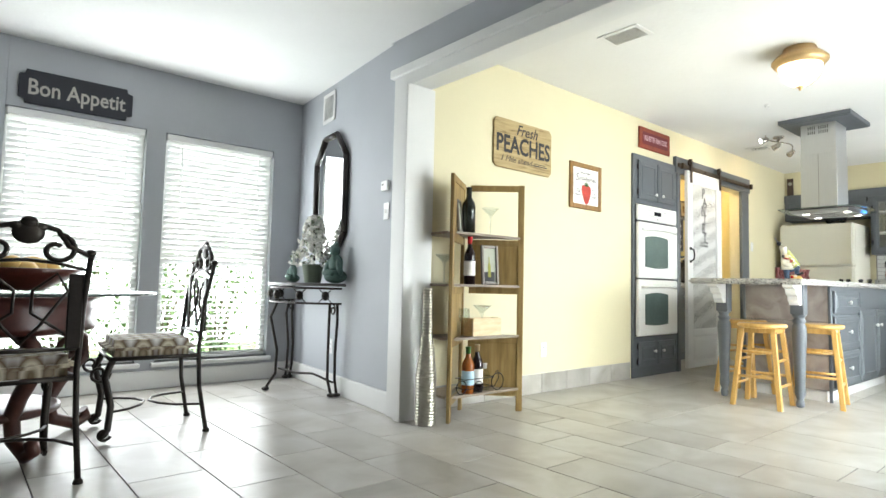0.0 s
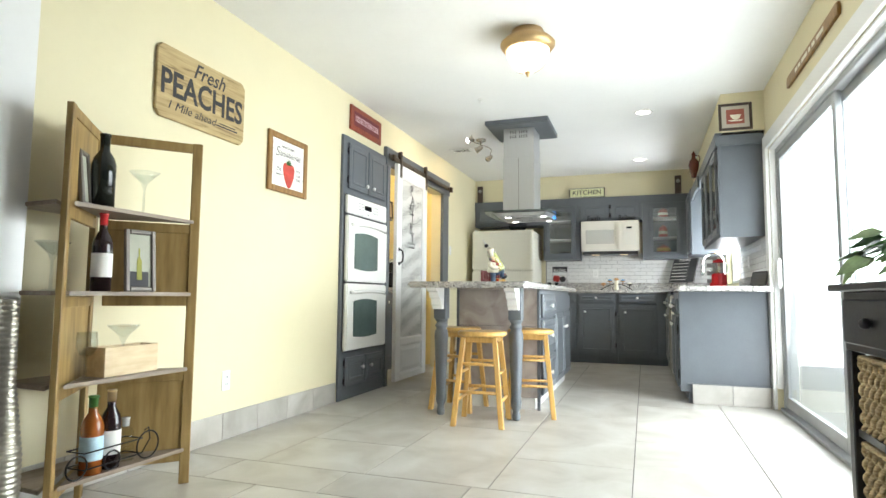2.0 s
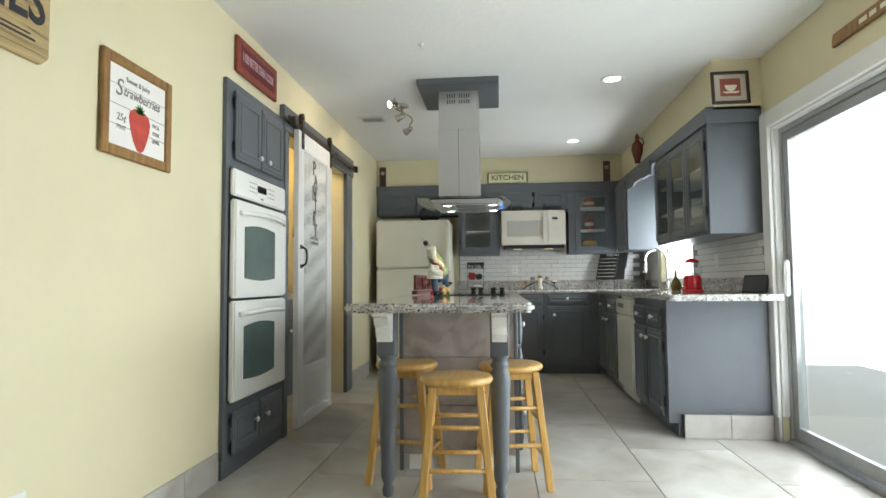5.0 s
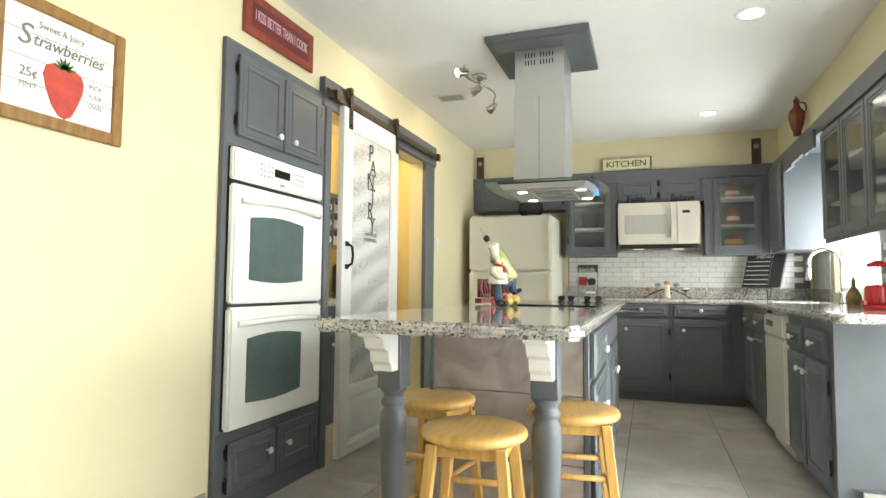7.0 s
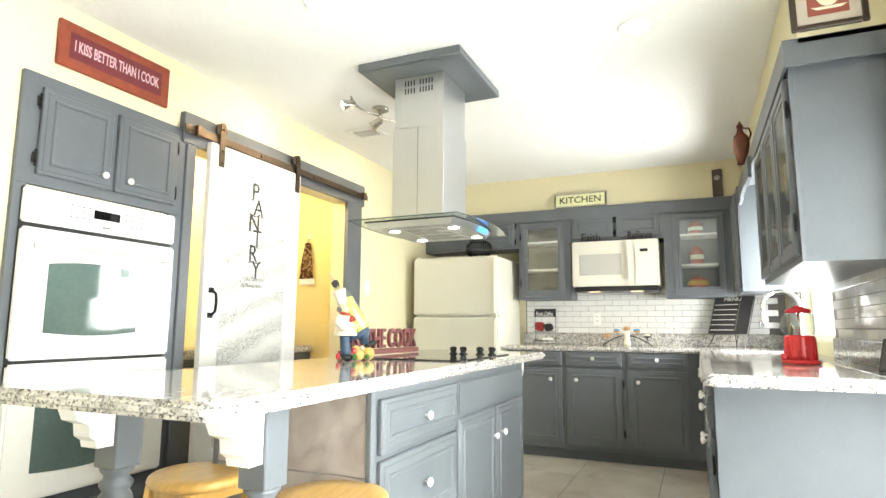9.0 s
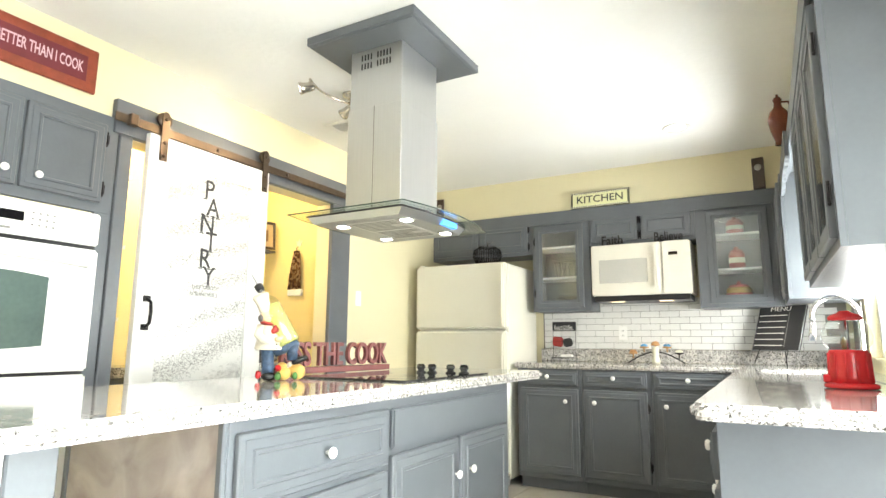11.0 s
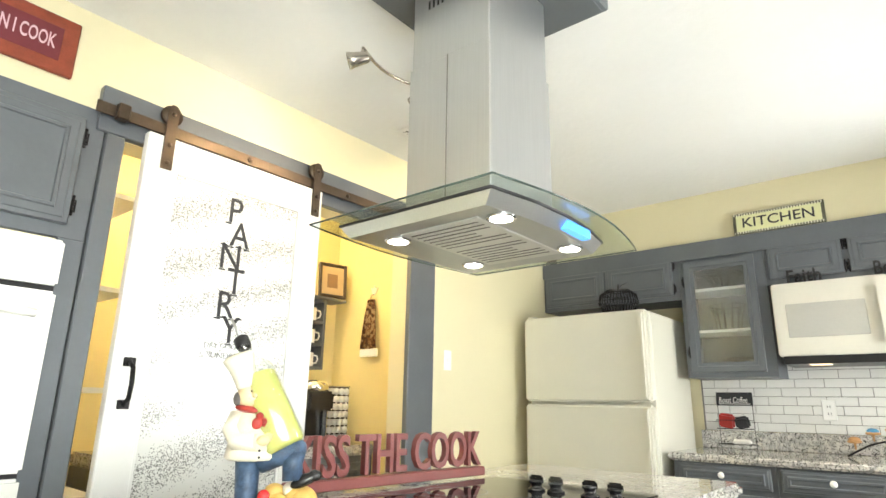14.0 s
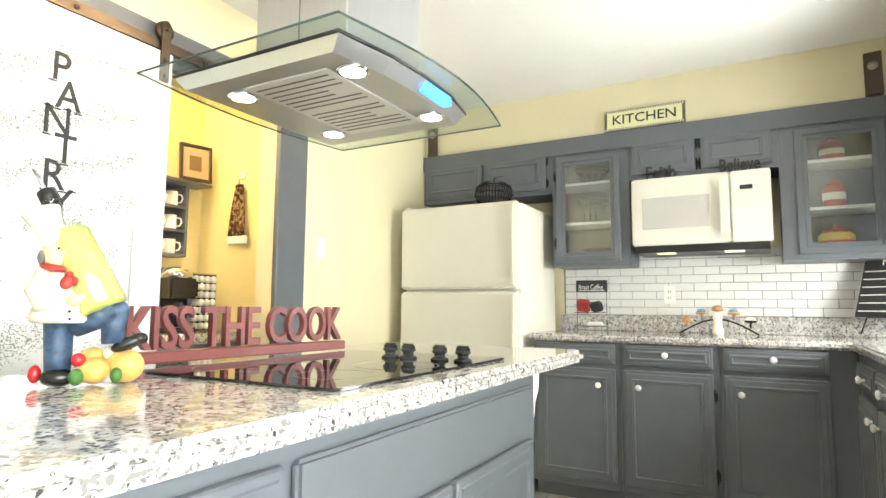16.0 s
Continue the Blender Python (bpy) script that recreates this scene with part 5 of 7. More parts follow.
part("dial", lathe([(0.008, 0), (0.008, 0.003), (0, 0.003)], 12, pose(-0.015, -0.022, 0.005, 90)), GREYINK, th)


# ---- ceiling fittings ----
dm = thing("ceiling_light", pose(4.415, 1.53, CK - 0.001), "brass-rimmed frosted dome ceiling light, lit", "ceiling light")
part("rim", lathe([(0.10, 0.0), (0.11, -0.03), (0.150, -0.06), (0.174, -0.085), (0.174, -0.10), (0.150, -0.13), (0.135, -0.13), (0.13, -0.09)], 36), mat("aged_brass", (0.55, 0.38, 0.18), 0.4, metal=0.7, var=0.08), dm)
part("dome", lathe([(0.136, -0.131), (0.134, -0.155), (0.12, -0.195), (0.095, -0.23), (0.055, -0.26), (0.0, -0.27)], 36), GLOW, dm, "glowing frosted glass bowl").visible_shadow = False
part("finial", lathe([(0.012, -0.268), (0.018, -0.276), (0.010, -0.288), (0.006, -0.300), (0, -0.303)], 14), bpy.data.materials["aged_brass"], dm)
for a in range(0, 360, 60):
    ca, sa = math.cos(radians(a)), math.sin(radians(a))
    part("rib", tube([(r * ca, r * sa, z) for r, z in ((0.137, -0.13), (0.1355, -0.155), (0.1215, -0.196), (0.0965, -0.231), (0.056, -0.262), (0, -0.272))], 0.003, 6), bpy.data.materials["aged_brass"], dm)
for x, y in ((6.36, 0.83), (8.27, 0.88)):
    rc = thing("recessed_light", pose(x, y, CK - 0.001), "round recessed ceiling light, lit", "ceiling light", "recessed ceiling lights")
    part("trim_ring", lathe([(0.062, 0.0), (0.062, -0.003), (0.085, -0.006), (0.09, 0.0)], 32), TRIM, rc)
    part("lens", lathe([(0.0, -0.0015), (0.061, -0.0015), (0.061, 0)], 32), LED, rc, "glowing lens").visible_shadow = False


def ceiling_vent(m, w, h, label):
    v = thing("ceiling_vent", m, label, "vent")
    part("backing", boxes((-w / 2, -h / 2, -0.002, w / 2, h / 2, 0)), GAP, v)
    for b in ((-w / 2 - 0.03, -h / 2 - 0.03, -0.008, w / 2 + 0.03, -h / 2, 0), (-w / 2 - 0.03, h / 2, -0.008, w / 2 + 0.03, h / 2 + 0.03, 0), (-w / 2 - 0.03, -h / 2, -0.008, -w / 2, h / 2, 0), (w / 2, -h / 2, -0.008, w / 2 + 0.03, h / 2, 0)):
        part("frame_bar", boxes(b, bevel=0.002), TRIM, v)
    n = 9
    for i in range(n):
        part("slat", boxes((-w / 2 + w * (i + 0.25) / n, -h / 2, -0.007, -w / 2 + w * (i + 0.25) / n + w / n * 0.35, h / 2, -0.003)), TRIM, v)
    return v


ceiling_vent(pose(3.36, 2.24, CK - 0.001), 0.16, 0.24, "white louvred ceiling air vent")
ceiling_vent(pose(7.19, 2.84, CK - 0.001, 0, 0, 90), 0.20, 0.14, "small white louvred ceiling air vent by the pantry")
ceiling_vent(RETURN @ pose(-0.004, 1.277, 2.30, -90, 0, -90), 0.18, 0.19, "white louvred wall return vent over the mirror")
sm = solid("ceiling_sprinkler", lathe([(0.022, 0), (0.02, -0.01), (0.006, -0.012), (0.006, -0.02), (0.012, -0.022), (0, -0.026)], 14), KNOB, pose(5.56, 2.165, CK - 0.001), "tiny white ceiling fitting", "ceiling fitting")

tk = thing("track_light", pose(6.80, 2.50, CK - 0.001), "curved brushed nickel spotlight bar with three lit heads", "spotlight")
part("canopy", lathe([(0.055, 0), (0.055, -0.018), (0.02, -0.028), (0.008, -0.05)], 24), NICKEL, tk)
bar = [(-0.36 + 0.048 * i, 0.05 * math.sin((i / 16) * 2 * math.pi), -0.055) for i in range(17)]
part("bar", tube(bar, 0.007, 8), NICKEL, tk)
for (x, y, tx, ty, tz) in ((-0.36, 0.0, -0.5, 0.14, -0.16), (-0.02, 0.0, 0.0, 0.16, -0.17), (0.408, 0.0, 0.5, 0.14, -0.16)):
    hd_ = part("spot_head", lathe([(0.012, 0.03), (0.022, 0.02), (0.028, -0.03), (0.034, -0.055), (0.030, -0.056), (0.02, -0.03)], 18, Matrix.Translation((x, y, -0.10)) @ (Vector((tx - x, ty - y, tz + 0.10))).to_track_quat("-Z", "Y").to_matrix().to_4x4()), NICKEL, tk)
    part("lens", lathe([(0.0, -0.050), (0.030, -0.050)], 18, Matrix.Translation((x, y, -0.10)) @ (Vector((tx - x, ty - y, tz + 0.10))).to_track_quat("-Z", "Y").to_matrix().to_4x4()), LED, hd_).visible_shadow = False
    part("stem", tube([(x, y, -0.055), (x, y, -0.085)], 0.006, 8), NICKEL, tk)


# ---- on the island ----
cs = thing("kiss_the_cook_sign", pose(6.10, 2.30, CT + 0.0075, 0, 0, -5), "maroon wooden cut-out sign reading KISS THE COOK", "sign")
part("base", boxes((0, -0.02, 0.0, 0.745, 0.02, 0.028), bevel=0.003), MAROON, cs)
lt_ = lettering("KISS THE COOK", 0.150, 0.010, spacing=0.98, width=0.72, bold=0.016)
part("letters", moved(lt_, pose(0.37, 0, 0.080)), MAROON, cs)

# chef figure: one plain mesh
def ell(x, y, z, a, b, c, rx=0, ry=0, rz=0, sub=3):
    return ball(1.0, pose(x, y, z, rx, ry, rz) @ Matrix.Diagonal((a, b, c, 1)), sub)


def coloured(*pairs):
    """Shapes joined into one mesh, each with its own material."""
    mats, out = [], bmesh.new()
    for bm, material in pairs:
        if material not in mats:
            mats.append(material)
        for f in bm.faces:
            f.material_index = mats.index(material)
        me = bpy.data.meshes.new("tmp")
        bm.to_mesh(me)
        bm.free()
        out.from_mesh(me)
        bpy.data.meshes.remove(me)
    return out, mats


def turned(bm):
    """The head, looking aside over the left shoulder."""
    return moved(bm, Matrix.Translation((-0.040, -0.008, 0)) @ Matrix.Rotation(radians(16), 4, "Z") @ Matrix.Translation((0.040, 0.008, 0)))


SKIN = mat("painted_resin_skin", (0.66, 0.52, 0.31), 0.4, var=0.12, scale=30)
COAT = mat("painted_resin_white", (0.66, 0.62, 0.50), 0.4, var=0.12, scale=30, bump=0.1)
SCARF = mat("painted_resin_red", (0.34, 0.030, 0.022), 0.4, var=0.3, scale=40, bump=0.2)
JEAN = mat("painted_resin_denim", (0.040, 0.075, 0.135), 0.45, var=0.6, scale=70, bump=0.4)
BOOT = mat("painted_resin_black", (0.015, 0.015, 0.015), 0.25)
PUMP = mat("painted_resin_yellow", (0.66, 0.42, 0.12), 0.4, var=0.2, scale=30)
HAIR = mat("painted_resin_grey_hair", (0.16, 0.15, 0.14), 0.6)
bm, ms = coloured(
    # coat, with skirt, belly and folded arms
    (lathe([(0.0, 0.118), (0.050, 0.118), (0.056, 0.124), (0.053, 0.14), (0.048, 0.165), (0.042, 0.19), (0.032, 0.212), (0.018, 0.225), (0.0, 0.228)], 28, pose(-0.024, 0, 0)), COAT), (ell(-0.020, -0.016, 0.155, 0.046, 0.044, 0.034), COAT),
    (tube([(-0.056, 0.0, 0.208), (-0.068, -0.014, 0.178), (-0.052, -0.040, 0.155), (-0.012, -0.056, 0.158)], 0.021, 12, 0.016), COAT), (tube([(0.008, 0.0, 0.205), (0.022, -0.014, 0.18), (0.018, -0.042, 0.165)], 0.020, 12, 0.016), COAT),
    (ell(0.002, -0.060, 0.160, 0.014, 0.011, 0.011), SKIN), (ell(0.014, -0.052, 0.166, 0.012, 0.010, 0.010), SKIN),
    (ell(-0.004, -0.058, 0.140, 0.003, 0.003, 0.003, sub=1), BOOT), (ell(-0.004, -0.052, 0.126, 0.003, 0.003, 0.003, sub=1), BOOT),
    # head
    (turned(ell(-0.040, -0.008, 0.250, 0.025, 0.025, 0.029)), SKIN), (turned(ell(-0.036, -0.020, 0.238, 0.021, 0.016, 0.015)), SKIN), (turned(ell(-0.032, -0.035, 0.250, 0.006, 0.007, 0.006)), SKIN), (turned(ell(-0.028, -0.033, 0.243, 0.014, 0.005, 0.0035, ry=6)), COAT),
    (turned(ell(-0.040, -0.031, 0.259, 0.0028, 0.002, 0.003, sub=1)), BOOT), (turned(ell(-0.024, -0.028, 0.260, 0.0028, 0.002, 0.003, sub=1)), BOOT), (turned(ell(-0.033, -0.0335, 0.2365, 0.006, 0.002, 0.0022, sub=1)), RED), (turned(ell(-0.062, -0.002, 0.243, 0.009, 0.020, 0.015)), HAIR),
    (turned(lathe([(0.024, 0.0), (0.0245, 0.012), (0.025, 0.03), (0.029, 0.050), (0.033, 0.062), (0.033, 0.068), (0.024, 0.074), (0, 0.076)], 24, pose(-0.043, -0.004, 0.270, 0, -24, 0))), COAT),
    # scarf
    (ell(-0.034, -0.016, 0.221, 0.032, 0.026, 0.0085, ry=9), SCARF), (ell(-0.010, -0.042, 0.208, 0.009, 0.008, 0.008), SCARF), (ell(-0.014, -0.046, 0.194, 0.011, 0.007, 0.013, ry=18), SCARF), (ell(0.004, -0.044, 0.196, 0.011, 0.007, 0.012, ry=-22), SCARF),
    # trousers and boots
    (tube([(-0.030, 0, 0.122), (-0.028, -0.004, 0.085), (-0.026, -0.006, 0.045), (-0.026, -0.006, 0.026)], 0.026, 16, 0.022), JEAN), (tube([(-0.005, 0, 0.116), (0.035, -0.010, 0.130), (0.066, -0.014, 0.142)], 0.027, 16, 0.023), JEAN), (ell(0.068, -0.014, 0.141, 0.024, 0.023, 0.022), JEAN), (tube([(0.070, -0.014, 0.142), (0.064, -0.016, 0.112), (0.066, -0.016, 0.078)], 0.022, 16, 0.021), JEAN),
    (ell(-0.022, -0.020, 0.016, 0.030, 0.021, 0.017), BOOT), (ell(-0.026, -0.006, 0.024, 0.020, 0.018, 0.014), BOOT), (ell(0.092, -0.018, 0.078, 0.032, 0.016, 0.013, ry=-24), BOOT), (ell(0.112, -0.018, 0.087, 0.015, 0.014, 0.012), BOOT),
    # gourds and peppers on the ground
    (ell(0.036, -0.012, 0.026, 0.028, 0.028, 0.026), PUMP), (ell(0.030, 0.006, 0.052, 0.022, 0.020, 0.018), PUMP), (ell(0.090, 0.0, 0.032, 0.032, 0.032, 0.032), PUMP), (ell(0.076, 0.004, 0.046, 0.026, 0.024, 0.020), PUMP), (ell(0.060, -0.002, 0.058, 0.013, 0.012, 0.014), COAT),
    (ell(0.010, -0.036, 0.017, 0.013, 0.012, 0.016), LEAFGREEN), (ell(0.076, -0.034, 0.018, 0.011, 0.011, 0.015), LEAFGREEN), (ell(0.010, -0.024, 0.048, 0.013, 0.012, 0.013), RED), (ell(-0.062, -0.006, 0.022, 0.011, 0.011, 0.017), RED))
chef = solid("chef_figurine", bm, ms, pose(5.902, 2.114, CT + 0.001, 0, 0, -38) @ Matrix.Diagonal((0.97, 0.97, 0.97, 1)), "painted resin chef figurine on the granite top", "figurine")

ob_ = thing("oil_bottle", Matrix.Translation((5.922, 2.060, 1.085)) @ Vector((-0.062, 0.158, 0.270)).to_track_quat("Z", "Y").to_matrix().to_4x4(), "clear green-yellow glass oil bottle with steel pourer", "bottle")
BOTGLASS = glass_mat("clear_bottle_glass", (0.97, 0.99, 0.95), 0.10, 0.10)
OIL = mat("lemon_oil", (0.78, 0.82, 0.30), 0.15, trans=0.45, ior=1.2)
part("bottle", lathe([(0, 0.0), (0.036, 0.0), (0.042, 0.006), (0.042, 0.170), (0.038, 0.188), (0.022, 0.208), (0.014, 0.220), (0.013, 0.238), (0.015, 0.240), (0.015, 0.248), (0.0, 0.248)], 24), BOTGLASS, ob_)
part("oil", lathe([(0, 0.003), (0.034, 0.003), (0.039, 0.008), (0.039, 0.166), (0.0, 0.168)], 24), OIL, ob_, "yellow-green oil with a lemon peel").visible_shadow = False
part("lemon_peel", tube([(0.012, -0.01, 0.01), (0.016, 0.004, 0.05), (0.004, 0.012, 0.09), (-0.010, 0.002, 0.13), (-0.006, -0.010, 0.160)], 0.008, 8, 0.005), mat("lemon_peel", (0.78, 0.66, 0.06), 0.5, var=0.1), ob_)
part("stopper", lathe([(0.012, 0.240), (0.017, 0.249), (0.017, 0.268), (0.012, 0.272), (0.006, 0.274)], 16), BLACKPL, ob_)
part("pour_spout", tube([(0, 0, 0.272), (0, 0, 0.292), (0.004, 0, 0.322)], 0.005, 8, 0.0025), STEEL, ob_)
for a, z, c in ((-60, 0.13, RED), (-100, 0.075, PUMP), (-40, 0.04, LEAFGREEN), (-130, 0.15, JEAN), (-75, 0.10, PUMP)):
    part("glass_gem", ball(0.006, pose(0.042 * math.cos(radians(a)), 0.042 * math.sin(radians(a)), z), 1), c, ob_)

# ---- on the far worktop ----
gm = thing("candy_dispenser", pose(6.66, 0.205, CT + 0.001), "red candy dispenser with clear glass globe", "candy dispenser")
DISP_GLASS = glass_mat("dispenser_glass", (0.93, 0.95, 0.95), 0.05, 0.12)
part("foot_plate", lathe([(0.0, 0.0), (0.072, 0.0), (0.080, 0.003), (0.080, 0.013), (0.068, 0.020), (0.0, 0.020)], 32), RED, gm)
part("base", lathe([(0.064, 0.018), (0.062, 0.04), (0.060, 0.118), (0.057, 0.128), (0.0, 0.130)], 32), RED, gm)
for a in range(15, 375, 30):
    part("rib", tube([(0.063 * math.cos(radians(a)), 0.063 * math.sin(radians(a)), 0.02), (0.060 * math.cos(radians(a)), 0.060 * math.sin(radians(a)), 0.118)], 0.004, 6), RED, gm)
part("globe", lathe([(0.050, 0.130), (0.066, 0.142), (0.075, 0.162), (0.076, 0.178), (0.070, 0.200), (0.056, 0.222), (0.046, 0.232)], 32), DISP_GLASS, gm, "clear glass globe").visible_shadow = False
part("lid", lathe([(0.0, 0.228), (0.048, 0.228), (0.052, 0.232), (0.052, 0.240), (0.044, 0.248), (0.026, 0.254), (0.020, 0.258), (0.016, 0.262), (0, 0.263)], 28), RED, gm)
part("rod", tube([(0, 0, 0.130), (0, 0, 0.228)], 0.003, 6), CHROME, gm)
part("chute", boxes((-0.02, 0.055, 0.018, 0.02, 0.080, 0.045), bevel=0.004), RED, gm)
solid("cruet_bottle", lathe([(0, 0), (0.036, 0), (0.042, 0.02), (0.044, 0.05), (0.030, 0.09), (0.012, 0.12), (0.009, 0.145), (0.013, 0.148), (0.010, 0.16), (0.004, 0.18), (0, 0.18)], 20), mat("amber_green_glaze", (0.24, 0.16, 0.05), 0.15, var=0.5, scale=14), pose(7.23, 0.16, CT + 0.001), "amber glazed cruet bottle beside the sink", "bottle")

mb = thing("menu_board", pose(8.975, 0.40, CT + 0.105, -22, 0, -127) @ Matrix.Diagonal((0.9, 1, 0.92, 1)), "black chalkboard menu standing in the worktop corner", "menu board")
part("board", boxes((-0.20, -0.008, 0.0, 0.20, 0.008, 0.375), bevel=0.003), mat("chalkboard", (0.025, 0.025, 0.027), 0.6, var=0.2), mb)
part("edge_wire", tube([(-0.2, -0.01, 0), (0.2, -0.01, 0), (0.2, -0.01, 0.375), (-0.2, -0.01, 0.375)], 0.004, 6, closed=True), STEEL, mb)
ink_text(mb, "MENU", 0.052, -0.01, 0.345, -0.0088, PAPER, 0.17, name="lettering_line")
for i in range(6):
    part("rule_line", boxes((-0.185, -0.0092, 0.04 + 0.05 * i, 0.055, -0.0082, 0.046 + 0.05 * i)), PAPER, mb)
part("rule_line", boxes((0.068, -0.0092, 0.03, 0.072, -0.0082, 0.32)), GREYINK, mb)
part("easel", merge(tube([(-0.13, -0.03, -0.105), (-0.12, -0.02, 0.0), (0.12, -0.02, 0.0), (0.13, -0.03, -0.105)], 0.004, 6), tube([(0, 0.02, 0.2), (0.02, 0.12, -0.07)], 0.004, 6)), IRON, mb, "black wire easel")

dp = thing("digital_frame", pose(6.10, -0.02, CT + 0.001, -14, 0, 205), "small dark framed photo display leaning on the upstand", "photo frame")
part("case", boxes((-0.10, -0.012, 0, 0.10, 0.0, 0.125), bevel=0.003), INK, dp)
part("screen", boxes((-0.088, -0.0135, 0.012, 0.088, -0.0122, 0.113)), mat("dark_print", (0.06, 0.06, 0.065), 0.3), dp)

cr = thing("coffee_rack", pose(9.20, 1.99, CT + 0.001, 0, 0, -90), "black lettered wire rack holding coffee packets", "rack")
part("sign_plate", boxes((-0.105, 0.0, 0.258, 0.105, 0.006, 0.338), bevel=0.002), INK, cr)
ink_text(cr, "Roast Coffee", 0.050, -0.008, 0.290, -0.0008, PAPER, 0.165, 0.2)
part("print_rule", boxes((-0.09, -0.0008, 0.266, 0.09, 0.0005, 0.270)), PAPER, cr)
for x in (-0.10, 0.10):
    part("wire_upright", tube([(x, 0.0, 0.0), (x, 0.0, 0.30)], 0.002, 6), IRON, cr)
for z in (0.12, 0.17, 0.03):
    part("wire_rail", tube([(-0.10, 0.0, z), (-0.10, -0.07, z), (0.10, -0.07, z), (0.10, 0.0, z)], 0.002, 6, closed=True), IRON, cr)
part("packet", moved(boxes((-0.045, -0.016, 0.0, 0.045, 0.016, 0.085), bevel=0.010, seg=2), pose(-0.048, -0.036, 0.126, 14, 8, 0)), mat("red_foil_packet", (0.36, 0.035, 0.03), 0.35, var=0.25, scale=40), cr, "red coffee packet")
part("packet", moved(boxes((-0.040, -0.016, 0.0, 0.040, 0.016, 0.070), bevel=0.010, seg=2), pose(0.050, -0.036, 0.126, 16, -10, 0)), INK, cr, "black coffee packet")
part("packet", boxes((-0.02, -0.06, 0.032, 0.08, -0.01, 0.058), bevel=0.008), PAPER, cr, "white packet")

ch = thing("candle_stand", pose(9.03, 1.21, CT + 0.001, 0, 0, -90), "black iron arched stand with five decorative candle cups", "candle holder")
archp = [(-0.21 + 0.042 * i, 0, 0.004 + 0.085 * math.sin(math.pi * i / 10)) for i in range(11)]
part("arch", tube(archp, 0.005, 8), IRON, ch)
part("figure", lathe([(0.03, 0), (0.032, 0.02), (0.022, 0.06), (0.026, 0.10), (0.02, 0.13)], 16), CREAM, ch)
TANC = mat("tan_icing", (0.48, 0.26, 0.11), 0.5)
BLUEC = mat("blue_icing", (0.08, 0.30, 0.52), 0.4)
for x, z, c in ((-0.17, 0.07, TANC), (-0.085, 0.115, BLUEC), (0.0, 0.135, TANC), (0.085, 0.115, BLUEC), (0.17, 0.07, CREAM)):
    cup = part("candle_cup", lathe([(0.004, -0.03), (0.006, 0), (0.032, 0.004), (0.034, 0.012), (0.028, 0.016), (0, 0.016)], 18, pose(x, 0, z)), TANC if c is not CREAM else IRON, ch)
    part("candle", lathe([(0.026, 0.016), (0.028, 0.024), (0.016, 0.034), (0, 0.036)], 16, pose(x, 0, z)), c, cup)

# words on the microwave
for w_, y, ln in (("Faith", 1.49, 0.17), ("Believe", 1.06, 0.21)):
    wd = thing("word_ornament", pose(8.953, y, 1.8885, 0, 0, -90), "black cut-out word ornament reading " + w_, "ornament")
    b = lettering(w_, 0.105, 0.006, width=ln, bold=0.02)
    zmin = min(v.co.z for v in b.verts)
    part("letters", moved(b, pose(0, 0, -zmin)), BLACKPL, wd)

# wire apple basket on the refrigerator
ab = thing("wire_basket", pose(8.72, 2.50, 1.752), "black wire basket shaped like an apple", "basket")
for a in range(0, 360, 10):
    c_, s_ = math.cos(radians(a)), math.sin(radians(a))
    part("wire", tube([(r * c_, r * s_, z) for r, z in ((0.05, 0.004), (0.10, 0.025), (0.125, 0.08), (0.115, 0.13), (0.075, 0.16), (0.035, 0.15))], 0.003, 5), IRON, ab)
for r, z in ((0.05, 0.004), (0.118, 0.05), (0.125, 0.085), (0.112, 0.135)):
    part("hoop", tube([(r * math.cos(radians(a)), r * math.sin(radians(a)), z) for a in range(0, 360, 15)], 0.003, 5, closed=True), IRON, ab)
part("stem", tube([(0, 0, 0.15), (0.005, 0.0, 0.18), (0.012, 0, 0.205)], 0.005, 6), IRON, ab)
part("leaf", prism([(0, 0), (0.03, 0.014), (0.065, 0), (0.03, -0.014)], 0, 0.003, m=pose(0.01, 0, 0.185, 0, -25, -60)), IRON, ab)

# on top of the wall cabinets
PITCH = mat("brown_red_glaze", (0.16, 0.045, 0.025), 0.25, var=0.3, scale=12)
pt = thing("pitcher", pose(7.93, 0.292, CZ + 0.001), "glazed red-brown ceramic pitcher on the cabinet crown", "pitcher")
part("body", lathe([(0, 0), (0.030, 0), (0.026, 0.02), (0.046, 0.08), (0.057, 0.14), (0.048, 0.19), (0.022, 0.225), (0.018, 0.255), (0.024, 0.27), (0.018, 0.272), (0.012, 0.25)], 24), PITCH, pt)
part("handle", tube([(0, -0.02, 0.255), (0.0, -0.055, 0.25), (0.0, -0.066, 0.21), (0.0, -0.05, 0.165)], 0.006, 8), PITCH, pt)
part("lid", lathe([(0.02, 0.272), (0.018, 0.282), (0.006, 0.29), (0.008, 0.30), (0, 0.305)], 16), PITCH, pt)
